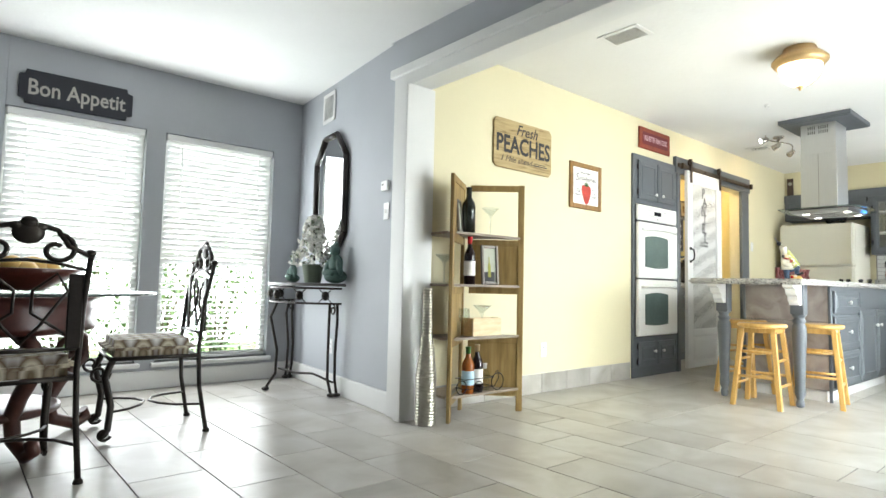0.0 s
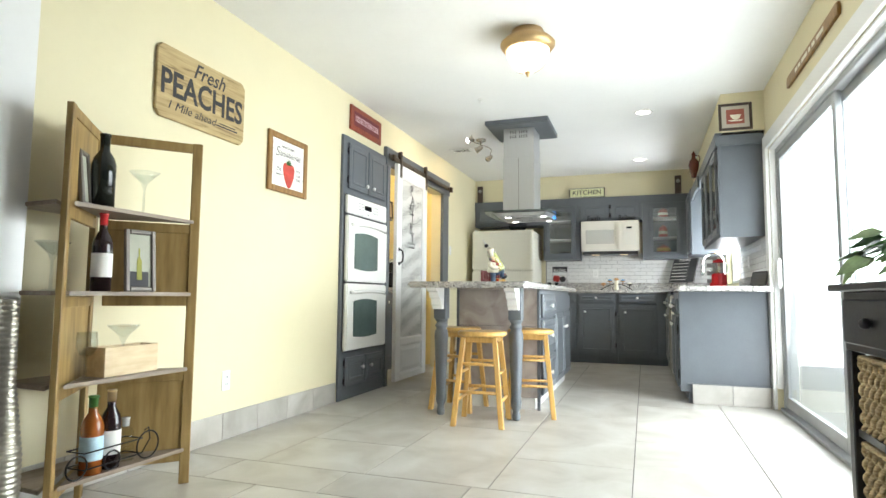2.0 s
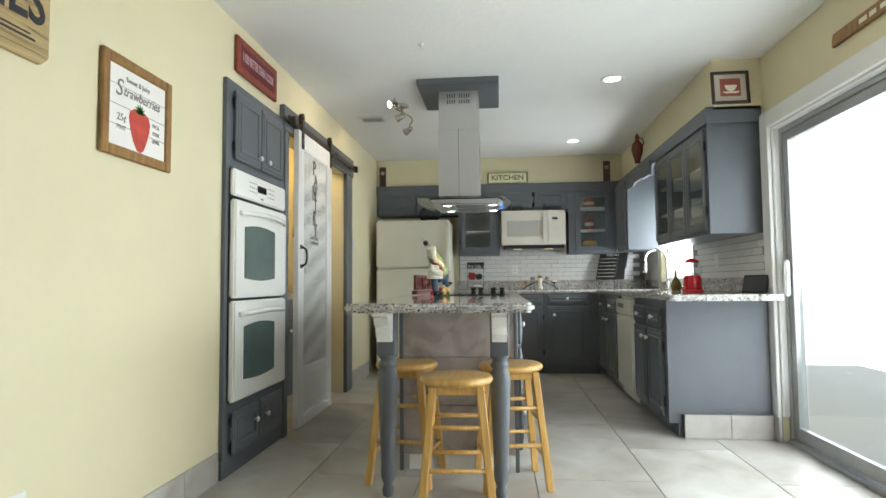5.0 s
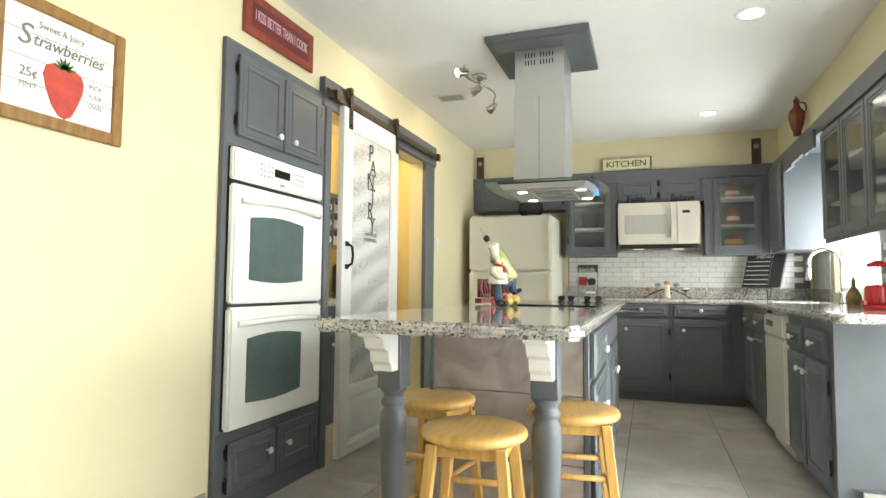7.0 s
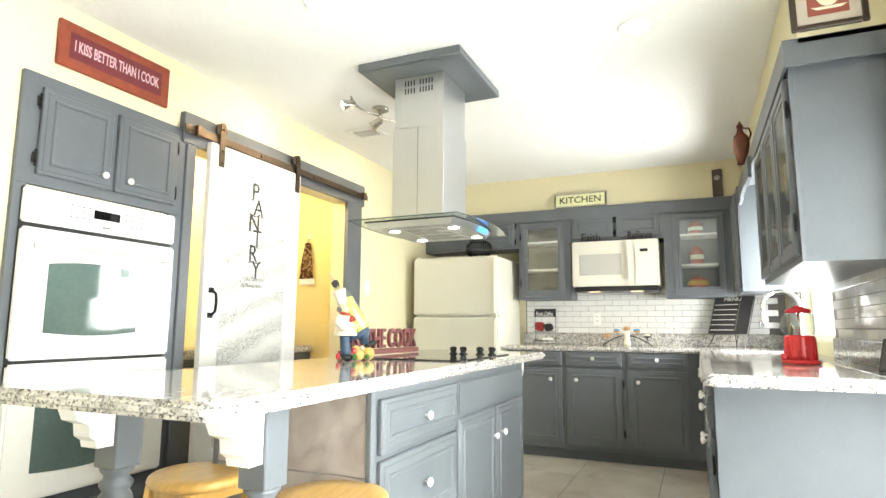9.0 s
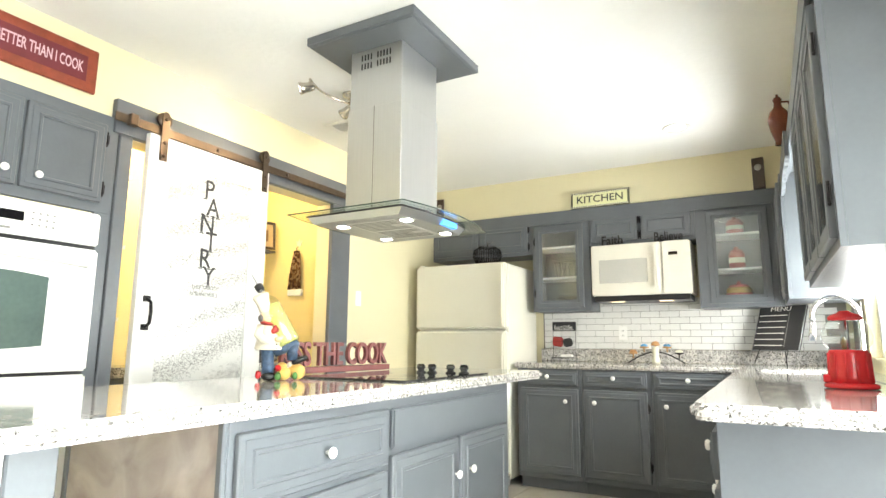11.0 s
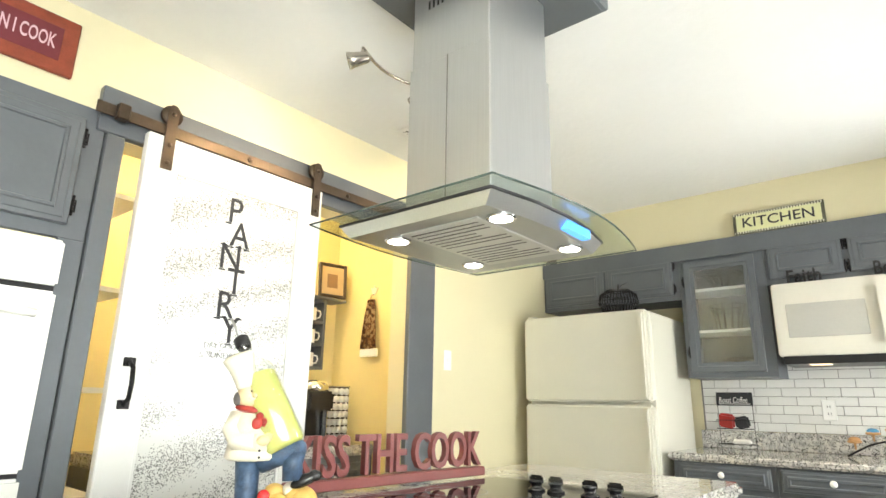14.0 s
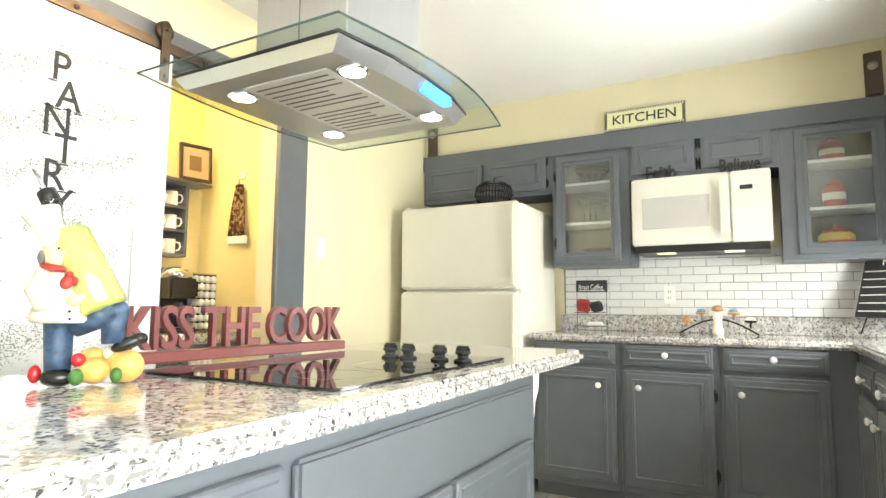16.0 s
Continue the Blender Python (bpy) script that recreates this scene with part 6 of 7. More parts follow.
for x, y, rz in ((8.965, 3.11, -90), (8.955, 0.41, -100)):
    sc_ = thing("candle_sconce", pose(x, y, CZ + 0.001, 0, 0, rz), "dark wooden plaque candle holder with pale disc", "candle holder", "candle holders")
    part("back", boxes((-0.04, -0.004, 0, 0.04, 0.012, 0.24), bevel=0.003), mat("umber_wood", (0.07, 0.045, 0.03), 0.5) if "umber_wood" not in bpy.data.materials else bpy.data.materials["umber_wood"], sc_)
    part("disc", lathe([(0.024, 0), (0.024, 0.006), (0, 0.008)], 18, pose(0, -0.004, 0.165, 90)), mat("grey_pewter", (0.40, 0.38, 0.34), 0.4, metal=0.6) if "grey_pewter" not in bpy.data.materials else bpy.data.materials["grey_pewter"], sc_)
    part("ledge", boxes((-0.03, -0.03, 0.0, 0.03, -0.004, 0.012), bevel=0.003), bpy.data.materials["umber_wood"], sc_)

# in the glass cabinets
def wire_bowl(m, r0, r1, h):
    w = thing("wire_bowl", m, "dark scrolled wire bowl inside the glass cabinet", "bowl")
    for a in range(0, 360, 30):
        c_, s_ = math.cos(radians(a)), math.sin(radians(a))
        part("wire", tube([(r0 * c_, r0 * s_, 0.003), ((r0 + (r1 - r0) * 0.3) * c_, (r0 + (r1 - r0) * 0.3) * s_, h * 0.5), (r1 * c_, r1 * s_, h)], 0.003, 5), IRON, w)
    for r, z in ((r0, 0.003), (r1, h), (r1 - 0.012, h * 0.8)):
        part("hoop", tube([(r * math.cos(radians(a)), r * math.sin(radians(a)), z) for a in range(0, 360, 15)], 0.003, 5, closed=True), IRON, w)
    return w


GB = UB - 0.01
wire_bowl(pose(9.12, 1.95, GB + 0.294), 0.07, 0.105, 0.16)
wire_bowl(pose(9.12, 1.92, GB + 0.019), 0.08, 0.085, 0.10)
wire_bowl(pose(9.12, 1.95, GB + 0.559), 0.06, 0.11, 0.10)
REDJAR, YELJAR = mat("red_tin_paint", (0.42, 0.05, 0.03), 0.35, var=0.2, scale=25), mat("yellow_tin_paint", (0.62, 0.42, 0.10), 0.35, var=0.2, scale=25)
for z, y, r, hh in ((0.559, 0.60, 0.06, 0.12), (0.294, 0.60, 0.055, 0.15), (0.019, 0.60, 0.088, 0.16)):
    jr = thing("cookie_jar", pose(9.12, y, GB + z), "red and yellow painted lidded jar on a cabinet shelf", "jar", "jars in the glass cabinet")
    part("jar", lathe([(0, 0), (r * 0.9, 0), (r, hh * 0.15), (r, hh * 0.75), (r * 0.8, hh * 0.85), (0, hh * 0.85)], 20), YELJAR if hh == 0.16 else REDJAR, jr)
    part("band", lathe([(r + 0.001, hh * 0.3), (r + 0.002, hh * 0.32), (r + 0.002, hh * 0.55), (r + 0.001, hh * 0.57)], 20), REDJAR if hh == 0.16 else CREAM, jr)
    part("lid", lathe([(r * 0.82, hh * 0.86), (r * 0.7, hh * 0.96), (0.012, hh), (0.014, hh + 0.02), (0, hh + 0.026)], 20), REDJAR, jr)
for i, (x, z, kind) in enumerate(((6.25, 0.27, 0), (6.45, 0.27, 1), (6.75, 0.27, 0), (7.1, 0.27, 1), (6.3, 0.02, 1), (6.7, 0.02, 0), (7.15, 0.02, 1), (6.35, 0.51, 0), (6.85, 0.51, 1), (7.2, 0.51, 0))):
    if kind:
        solid("glass_tumbler", lathe([(0.026, 0), (0.034, 0.11), (0.032, 0.11), (0.024, 0.006), (0, 0.006)], 18), CLEAR, pose(x, 0.10, UB - 0.02 + z), "clear glass tumbler on a cabinet shelf", "glass", "glasses in the cabinet")
    else:
        solid("plate_stack", lathe([(0, 0), (0.06, 0), (0.10, 0.02), (0.10, 0.03), (0.065, 0.03), (0.10, 0.045), (0.10, 0.055), (0.06, 0.05), (0, 0.05)], 24), KNOB, pose(x, 0.08, UB - 0.02 + z), "stack of white china plates on a cabinet shelf", "plates", "plates in the cabinet")
gw = thing("stained_glass_ornament", pose(7.98, -0.13, 1.62, 0, 0, 180), "pale stained glass arch hanging in the sink window", "ornament")
part("glass_arch", prism([(-0.06, 0), (0.06, 0), (0.06, 0.10)] + [(0.06 * math.cos(radians(a)), 0.10 + 0.06 * math.sin(radians(a))) for a in range(15, 180, 15)] + [(-0.06, 0.10)], 0, 0.005, m=pose(0, 0, 0, 90)), mat("pale_teal_glass", (0.55, 0.72, 0.66), 0.2, trans=0.4), gw)
part("lead_rim", tube([(-0.06, 0, 0), (0.06, 0, 0), (0.06, 0, 0.10), (0.042, 0, 0.142), (0, 0, 0.16), (-0.042, 0, 0.142), (-0.06, 0, 0.10)], 0.003, 6, closed=True), IRON, gw)

# ---- pantry ----
before_pantry = set(bpy.data.objects)
pc = thing("pantry_cabinet", pose(6.30, 3.87, 0), "slate grey pantry base cabinet with granite top", "cabinet")
part("body", boxes((0, 0, 0, 1.595, 0.445, 0.885)), CAB, pc)
for i in range(3):
    front(pc, 0.03 + 0.5 * i, 0.70, 0.46, 0.15, kind="drawer", knob=(0.23, 0.075))
    front(pc, 0.03 + 0.5 * i, 0.10, 0.46, 0.57, knob=(0.06, 0.5))
part("top", slab([(-0.01, -0.025), (1.598, -0.025), (1.598, 0.446), (-0.01, 0.446)], 0.888, CT), GRANITE, pc, "granite top")
cm = thing("coffee_maker", pose(7.53, 4.06, CT + 0.001), "black and silver single-cup coffee maker", "coffee maker")
part("body", boxes((-0.10, -0.12, 0, 0.10, 0.12, 0.03), (-0.10, 0.02, 0.03, 0.10, 0.12, 0.30), (-0.10, -0.11, 0.20, 0.10, 0.02, 0.32), bevel=0.015, seg=2), BLACKPL, cm)
part("head", lathe([(0.10, 0), (0.10, 0.03), (0.08, 0.06), (0, 0.07)], 24, pose(0, -0.01, 0.321)), CHROME, cm)
pr_ = thing("pod_rack", pose(7.72, 4.02, CT + 0.001), "chrome rack holding white coffee pods in rows", "rack")
part("frame", boxes((-0.09, 0.0, 0, -0.084, 0.1, 0.36), (0.084, 0.0, 0, 0.09, 0.1, 0.36), (-0.09, 0.0, 0.354, 0.09, 0.1, 0.36), (-0.09, 0, 0, 0.09, 0.1, 0.006), bevel=0.001), CHROME, pr_)
part("backing", boxes((-0.083, 0.062, 0.007, 0.083, 0.098, 0.353)), BLACKPL, pr_)
for i in range(4):
    for j in range(7):
        part("pod", lathe([(0.018, 0), (0.021, 0.03), (0.023, 0.032), (0.0, 0.033)], 14, pose(-0.063 + 0.042 * i, 0.03, 0.035 + 0.048 * j, 90)), mat("grey_pod_foil", (0.74, 0.76, 0.78), 0.4, metal=0.1, obj_rand=0.12) if "grey_pod_foil" not in bpy.data.materials else bpy.data.materials["grey_pod_foil"], pr_)
ms_ = thing("mug_shelf", pose(7.19, 4.17, 1.40), "dark slate wall shelf with cubbies of white mugs", "shelf")
part("side", boxes((0, 0, 0, 0.02, 0.148, 0.47)), CAB, ms_)
part("side", boxes((0.48, 0, 0, 0.50, 0.148, 0.47)), CAB, ms_)
part("back", boxes((0.02, 0.135, 0, 0.48, 0.148, 0.47)), CAB, ms_)
for z in (0, 0.155, 0.305, 0.455):
    part("shelf", boxes((0.02, 0, z, 0.48, 0.134, z + 0.018)), CAB, ms_)
part("divider", boxes((0.24, 0.0, 0.018, 0.255, 0.134, 0.455)), CAB, ms_)
part("top", boxes((-0.02, -0.02, 0.474, 0.66, 0.149, 0.492), bevel=0.003), CAB, ms_)
mug = None
for i in range(4):
    for j, z in enumerate((0.019, 0.174, 0.324)):
        m_ = pose(7.19 + 0.075 + 0.115 * i, 4.235, 1.40 + z, 0, 0, -40)
        if mug is None:
            mug = thing("white_mug", m_, "white ceramic mug on the pantry shelf", "mug", "white mugs")
            part("cup", lathe([(0, 0), (0.034, 0), (0.038, 0.01), (0.038, 0.092), (0.034, 0.092), (0.033, 0.01), (0, 0.008)], 20), KNOB, mug)
            part("mug_handle", tube([(0.036, 0, 0.075), (0.06, 0, 0.07), (0.066, 0, 0.048), (0.058, 0, 0.026), (0.036, 0, 0.02)], 0.006, 8), KNOB, mug)
        else:
            copy_thing(mug, m_)
pf = picture_frame("pantry_picture", pose(7.62, 4.19, 1.894, -4, 0, -12), 0.215, 0.245, 0.022, bpy.data.materials["espresso_wood"], "small dark framed print on top of the mug shelf", face=mat("tan_mat", (0.48, 0.36, 0.22), 0.6))
part("print_patch", boxes((0.065, -0.0115, 0.07, 0.145, -0.0105, 0.17)), mat("brown_print", (0.20, 0.12, 0.06), 0.6), pf)
tw = thing("tea_towel", pose(7.897, 3.915, 1.50, 0, 0, -90), "brown patterned tea towel hanging from a wall hook", "towel")
TOWEL = ramp_mat("brown_pattern_cloth", [(0.42, (0.10, 0.045, 0.02)), (0.5, (0.30, 0.13, 0.04)), (0.58, (0.55, 0.40, 0.22))], 0.9, tscale=40, detail=2)
tp = bmesh.new()
rows_ = []
for k in range(9):
    z = 0.38 - 0.042 * k
    w_ = 0.028 + 0.05 * (k / 8) ** 0.7
    rows_.append([tp.verts.new((w_ * (i / 5 - 1), -0.02 - 0.012 * math.sin(i * 1.9 + k * 0.2) - 0.01, z)) for i in range(11)])
for a, b in zip(rows_, rows_[1:]):
    for i in range(10):
        tp.faces.new((a[i], b[i], b[i + 1], a[i + 1])).smooth = True
r_ = bmesh.ops.solidify(tp, geom=tp.faces[:], thickness=0.006)
part("cloth", tp, TOWEL, tw)
part("hem", boxes((-0.082, -0.042, -0.012, 0.082, -0.018, 0.042), bevel=0.006), KNOB, tw, "pale crocheted hem")
part("hook", tube([(0, 0, 0.42), (0, -0.03, 0.41), (0, -0.035, 0.385)], 0.005, 6), NICKEL, tw)
part("hook_plate", prism([(0, -0.03), (0.02, -0.01), (0.035, 0.03), (0.012, 0.02), (0, 0.045), (-0.012, 0.02), (-0.035, 0.03), (-0.02, -0.01)], 0, 0.006, m=pose(0, 0, 0.44, 90)), CREAM, tw)
# shelves glimpsed in the gap beside the door
pshelf = thing("pantry_shelving", pose(5.25, 3.75, 0), "white pantry shelving with jars and packets", "shelf")
for z in (0.4, 0.8, 1.2, 1.6, 2.0):
    part("shelf", boxes((0, 0, z, 0.98, 0.5, z + 0.02)), TRIM, pshelf)
for x in (0.0, 0.96):
    part("upright", boxes((x, 0.48, 0, x + 0.02, 0.5, 2.02)), TRIM, pshelf)
for i in range(12):
    z = 0.421 + 0.4 * (i % 4)
    solid("pantry_jar", lathe([(0, 0), (0.05, 0), (0.052, 0.1 + 0.01 * (i % 3)), (0.045, 0.13), (0.048, 0.14), (0.048, 0.16), (0, 0.16)], 16), (YELJAR, REDJAR, CREAM, LEAFGREEN)[(i * 7) % 4], pose(5.80 + 0.13 * (i // 4), 3.9 + 0.05 * (i % 3), z), "lidded food jar on a pantry shelf", "jar", "pantry jars")

cd_ = picture_frame("pantry_card", pose(7.655, 4.318, 1.56), 0.10, 0.17, 0.006, mat("orange_card_edge", (0.48, 0.24, 0.08), 0.6), "small orange-brown card pinned beside the mug shelf", depth=0.006, face=mat("orange_card_print", (0.55, 0.33, 0.13), 0.6, var=0.3, scale=30))
part("print_patch", boxes((0.02, -0.0045, 0.05, 0.08, -0.0035, 0.10)), bpy.data.materials["brown_print"], cd_)
# drawn in towards the opening, to the pantry's true depth
SHRINK = 0.927
for ob in list(bpy.data.objects):
    if ob in before_pantry or ob.parent is not None:
        continue
    kind_ = ob.name.split(".")[0]
    kz = 1.0 if kind_ in ("pantry_cabinet", "pantry_shelving", "pantry_jar") else SHRINK
    p_ = ob.matrix_basis.translation
    at_ = Vector((5.2 + (p_.x - 5.2) * SHRINK, 1.0 + (p_.y - 1.0) * SHRINK, p_.z if kz == 1.0 or kind_ in ("coffee_maker", "pod_rack") else 1.08 + (p_.z - 1.08) * SHRINK))
    ob.matrix_basis = Matrix.Translation(at_) @ Matrix.Diagonal((SHRINK, SHRINK, kz, 1)) @ Matrix.Translation(-p_) @ ob.matrix_basis

# ---- corner shelf ----
before_shelf = set(bpy.data.objects)
P1, P2, P3 = Vector((2.365, 2.865, 0)), Vector((2.715, 3.135, 0)), Vector((3.02, 2.85, 0))
cs_ = thing("corner_shelf", pose(0, 0, 0.001), "brown wooden folding corner shelf with four boards", "shelf")


def shelf_panel(a, b, solid_levels, posts, name):
    d = b - a
    ln = d.length
    m = Matrix.Translation(a) @ Matrix.Rotation(math.atan2(d.y, d.x), 4, "Z")
    for x in posts:
        part("post", moved(boxes((x, -0.012, 0.0, x + 0.042, 0.012, 1.545), bevel=0.003), m), SHELFWOOD, cs_)
    lv = (0.10, 0.455, 0.79, 1.12, 1.50)
    for z in lv:
        part("rail", moved(boxes((0.042, -0.010, z, ln - 0.042, 0.010, z + 0.042), bevel=0.002), m), SHELFWOOD, cs_)
    for k in solid_levels:
        part("panel", moved(boxes((0.042, -0.004, lv[k] + 0.042, ln - 0.042, 0.004, lv[k + 1])), m), SHELFWOOD, cs_)


lenC = (P3 - P2).length
lenB = (P2 - P1).length
shelf_panel(P1, P2, (1, 3), (0.0, lenB - 0.042), "b")
shelf_panel(P2, P3, (0, 2), (lenC - 0.042,), "c")
SHELFTOP = ramp_mat("grey_brown_board", [(0.3, (0.20, 0.15, 0.105)), (0.7, (0.30, 0.24, 0.18))], 0.5, (1, 8, 8), tscale=6, bump=0.1)
SZ = (0.145, 0.50, 0.835, 1.165)
for z in SZ:
    part("shelf_board", prism([(2.40, 2.86), (2.98, 2.845), (2.725, 3.115)], z, z + 0.016, 0.002), SHELFTOP, cs_)
    part("shelf_board", prism([(2.35, 2.885), (2.68, 3.138), (2.37, 3.15)], z, z + 0.016, 0.002), SHELFTOP, cs_)


def bottle(m, body, label, neck=None, labelmat=None, h=0.30, r=0.037, foil=0.25):
    b = thing("wine_bottle", m, label, "bottle")
    part("bottle", lathe([(0, 0), (r, 0), (r, h * 0.6), (r * 0.85, h * 0.68), (r * 0.42, h * 0.78), (r * 0.38, h * 0.97), (r * 0.45, h * 0.975), (r * 0.45, h), (0, h)], 20), body, b)
    if neck:
        part("foil_cap", lathe([(r * 0.40, h * 0.80), (r * 0.42, h * 0.97), (r * 0.48, h * 0.975), (r * 0.48, h * 1.002), (0, h * 1.002)], 18), neck, b)
    if labelmat:
        part("bottle_label", lathe([(r + 0.0005, h * 0.18), (r + 0.001, h * 0.185), (r + 0.001, h * 0.48), (r + 0.0005, h * 0.485)], 20), labelmat, b)
    return b


DKGLASS = mat("dark_bottle_glass", (0.012, 0.016, 0.012), 0.08, var=0.1, coat=0.3)
WINEGL = mat("black_red_bottle_glass", (0.018, 0.008, 0.010), 0.08, coat=0.3)
bottle(pose(2.60, 2.965, SZ[3] + 0.0175), DKGLASS, "dark champagne bottle on the top shelf", DKGLASS, None, 0.31, 0.045)
bottle(pose(2.585, 2.93, SZ[2] + 0.0175), WINEGL, "red-capped wine bottle with white label on the shelf", RED, PAPER, 0.31, 0.037)
bottle(pose(2.56, 2.90, SZ[0] + 0.0175), mat("orange_bottle_glass", (0.34, 0.10, 0.02), 0.1), "orange bottle with green cap in the wire carrier", LEAFGREEN, mat("blue_white_label", (0.45, 0.62, 0.70), 0.5, var=0.3, scale=30), 0.29, 0.040)
bottle(pose(2.645, 2.905, SZ[0] + 0.0175), WINEGL, "dark bottle with gold foil in the wire carrier", mat("gold_foil", (0.62, 0.48, 0.28), 0.35, metal=0.7), PAPER, 0.30, 0.038)
bottle(pose(2.745, 2.935, SZ[0] + 0.0175), CLEAR, "small clear glass bottle with pale cap", KNOB, None, 0.17, 0.034)


def goblet(m, name, prof, label):
    solid(name, lathe(prof, 24), CLEAR, m, label, "glass", "stemmed glasses")


MARG = [(0.036, 0), (0.034, 0.004), (0.006, 0.008), (0.005, 0.115), (0.012, 0.132), (0.020, 0.148), (0.062, 0.190), (0.060, 0.191), (0.016, 0.150), (0, 0.138)]
WINE = [(0.033, 0), (0.030, 0.004), (0.005, 0.008), (0.004, 0.08), (0.025, 0.095), (0.038, 0.125), (0.034, 0.18), (0.032, 0.18), (0.036, 0.125), (0.022, 0.098), (0, 0.088)]
goblet(pose(2.79, 2.95, SZ[3] + 0.0175), "martini_glass", MARG, "clear wide-bowled stemmed glass on the top shelf")
goblet(pose(2.52, 2.905, SZ[1] + 0.0175), "wine_glass", WINE, "clear wine glass on the shelf beside the crate")
goblet(pose(2.47, 3.05, SZ[2] + 0.0175), "martini_glass", MARG, "clear stemmed glass on the shelf")
sfm = picture_frame("bottle_picture", pose(2.705, 2.945, SZ[2] + 0.0175, -5, 0, -12), 0.135, 0.265, 0.02, mat("pewter_frame", (0.16, 0.14, 0.12), 0.4, metal=0.3), "narrow dark framed bottle print on the shelf", face=mat("grey_olive_print", (0.42, 0.43, 0.34), 0.6))
part("print_lower", boxes((0.021, -0.0112, 0.021, 0.104, -0.0102, 0.085)), INK, sfm)
part("print_bottle", prism([(0.052, 0.05), (0.074, 0.05), (0.074, 0.13), (0.066, 0.15), (0.066, 0.185), (0.060, 0.185), (0.060, 0.15), (0.052, 0.13)], 0, 0.001, m=pose(0, -0.0114, 0, 90)), mat("olive_print", (0.30, 0.30, 0.05), 0.6), sfm)
picture_frame("bottle_picture", pose(2.475, 2.935, SZ[3] + 0.0175, -6, 0, 33), 0.10, 0.22, 0.018, bpy.data.materials["pewter_frame"], "narrow dark framed print leaning on the top shelf", face=bpy.data.materials["grey_olive_print"])
cb = thing("wooden_crate", pose(2.585, 2.885, SZ[1] + 0.0175, 0, 0, 2), "pale pine box on the shelf", "box")
for nm, b in (("side", (0, 0, 0, 0.27, 0.008, 0.115)), ("side", (0, 0.09, 0, 0.27, 0.098, 0.115)), ("end", (0, 0.008, 0, 0.008, 0.09, 0.115)), ("end", (0.262, 0.008, 0, 0.27, 0.09, 0.115)), ("bottom", (0.008, 0.008, 0, 0.262, 0.09, 0.006))):
    part(nm, boxes(b, bevel=0.001), CRATE, cb)
goblet(pose(2.71, 2.935, SZ[1] + 0.024), "martini_glass", MARG, "clear wide-bowled stemmed glass standing in the box")
bc = thing("bottle_carrier", pose(2.64, 2.905, SZ[0] + 0.0175), "dark wire bottle carrier shaped like a bicycle cart", "bottle holder")
for x, r in ((-0.17, 0.042), (0.15, 0.055), (-0.02, 0.035)):
    for yy in (-0.045,):
        part("wheel", tube([(x + r * math.cos(radians(a)), yy, r + 0.004 + r * math.sin(radians(a))) for a in range(0, 360, 18)], 0.0035, 6, closed=True), IRON, bc)
for z in (0.03, 0.09):
    part("hoop", tube([(-0.14, -0.045, z), (0.12, -0.045, z), (0.12, 0.045, z), (-0.14, 0.045, z)], 0.003, 6, closed=True), IRON, bc)
part("scroll", tube([(0.12, -0.045, 0.03), (0.16, -0.045, 0.08), (0.15, -0.045, 0.13), (0.13, -0.045, 0.12)], 0.003, 6), IRON, bc)

# tall ribbed vase by the casing
vp = [(0, 0), (0.062, 0), (0.066, 0.01)]
for i in range(44):
    z = 0.012 + i * 0.0184
    k = z / 0.82
    r = 0.066 - 0.004 * k if k < 0.35 else (0.0646 - 0.030 * min(1, (k - 0.35) / 0.3) - (0.006 * max(0, (k - 0.65) / 0.35)))
    vp += [(r - 0.004, z), (r, z + 0.005), (r, z + 0.012), (r - 0.004, z + 0.0165)]
vp += [(0.024, 0.822), (0.02, 0.80), (0, 0.78)]
solid("floor_vase", lathe(vp, 28), mat("hammered_silver", (0.40, 0.38, 0.32), 0.32, metal=0.85, var=0.25, scale=22, bump=0.35, bscale=50), pose(2.245, 2.935, 0.001), "tall ribbed antique silver floor vase", "vase")

for ob in list(bpy.data.objects):
    if ob not in before_shelf and ob.parent is None:
        ob.matrix_basis = Matrix.Translation((-0.015, -0.045, 0)) @ ob.matrix_basis

# ---- dining furniture ----
CLOTH = bpy.data.materials.new("diamond_cushion_cloth")
CLOTH.use_nodes = True
cn, cl = CLOTH.node_tree.nodes, CLOTH.node_tree.links
co = cn.new("ShaderNodeTexCoord")
mp = cn.new("ShaderNodeMapping")
mp.inputs["Rotation"].default_value, mp.inputs["Scale"].default_value = (0, 0, radians(45)), (1, 1, 0.6)
cl.new(co.outputs["Object"], mp.inputs[0])
vo = cn.new("ShaderNodeTexVoronoi")
vo.inputs["Scale"].default_value, vo.inputs["Randomness"].default_value = 11.5, 0.0
cl.new(mp.outputs[0], vo.inputs["Vector"])
rp = cn.new("ShaderNodeValToRGB")
for e, (p_, c_) in zip([rp.color_ramp.elements[0], rp.color_ramp.elements[1]] + [rp.color_ramp.elements.new(x) for x in (0.3, 0.45, 0.62)], ((0.0, (0.42, 0.36, 0.26)), (1.0, (0.52, 0.45, 0.33)), (0.22, (0.15, 0.11, 0.06)), (0.4, (0.58, 0.52, 0.40)), (0.56, (0.12, 0.075, 0.04)))):
    e.position, e.color = p_, (*c_, 1)
cl.new(vo.outputs["Distance"], rp.inputs[0])
cl.new(rp.outputs[0], cn["Principled BSDF"].inputs["Base Color"])
cn["Principled BSDF"].inputs["Roughness"].default_value = 0.9
WALNUT = mat("dark_carved_wood", (0.075, 0.028, 0.020), 0.35, var=0.3, scale=18, bump=0.25, bscale=30)
DARKIRON = mat("bronze_black_iron", (0.030, 0.024, 0.020), 0.40, metal=0.5, var=0.25, scale=20, bump=0.2)


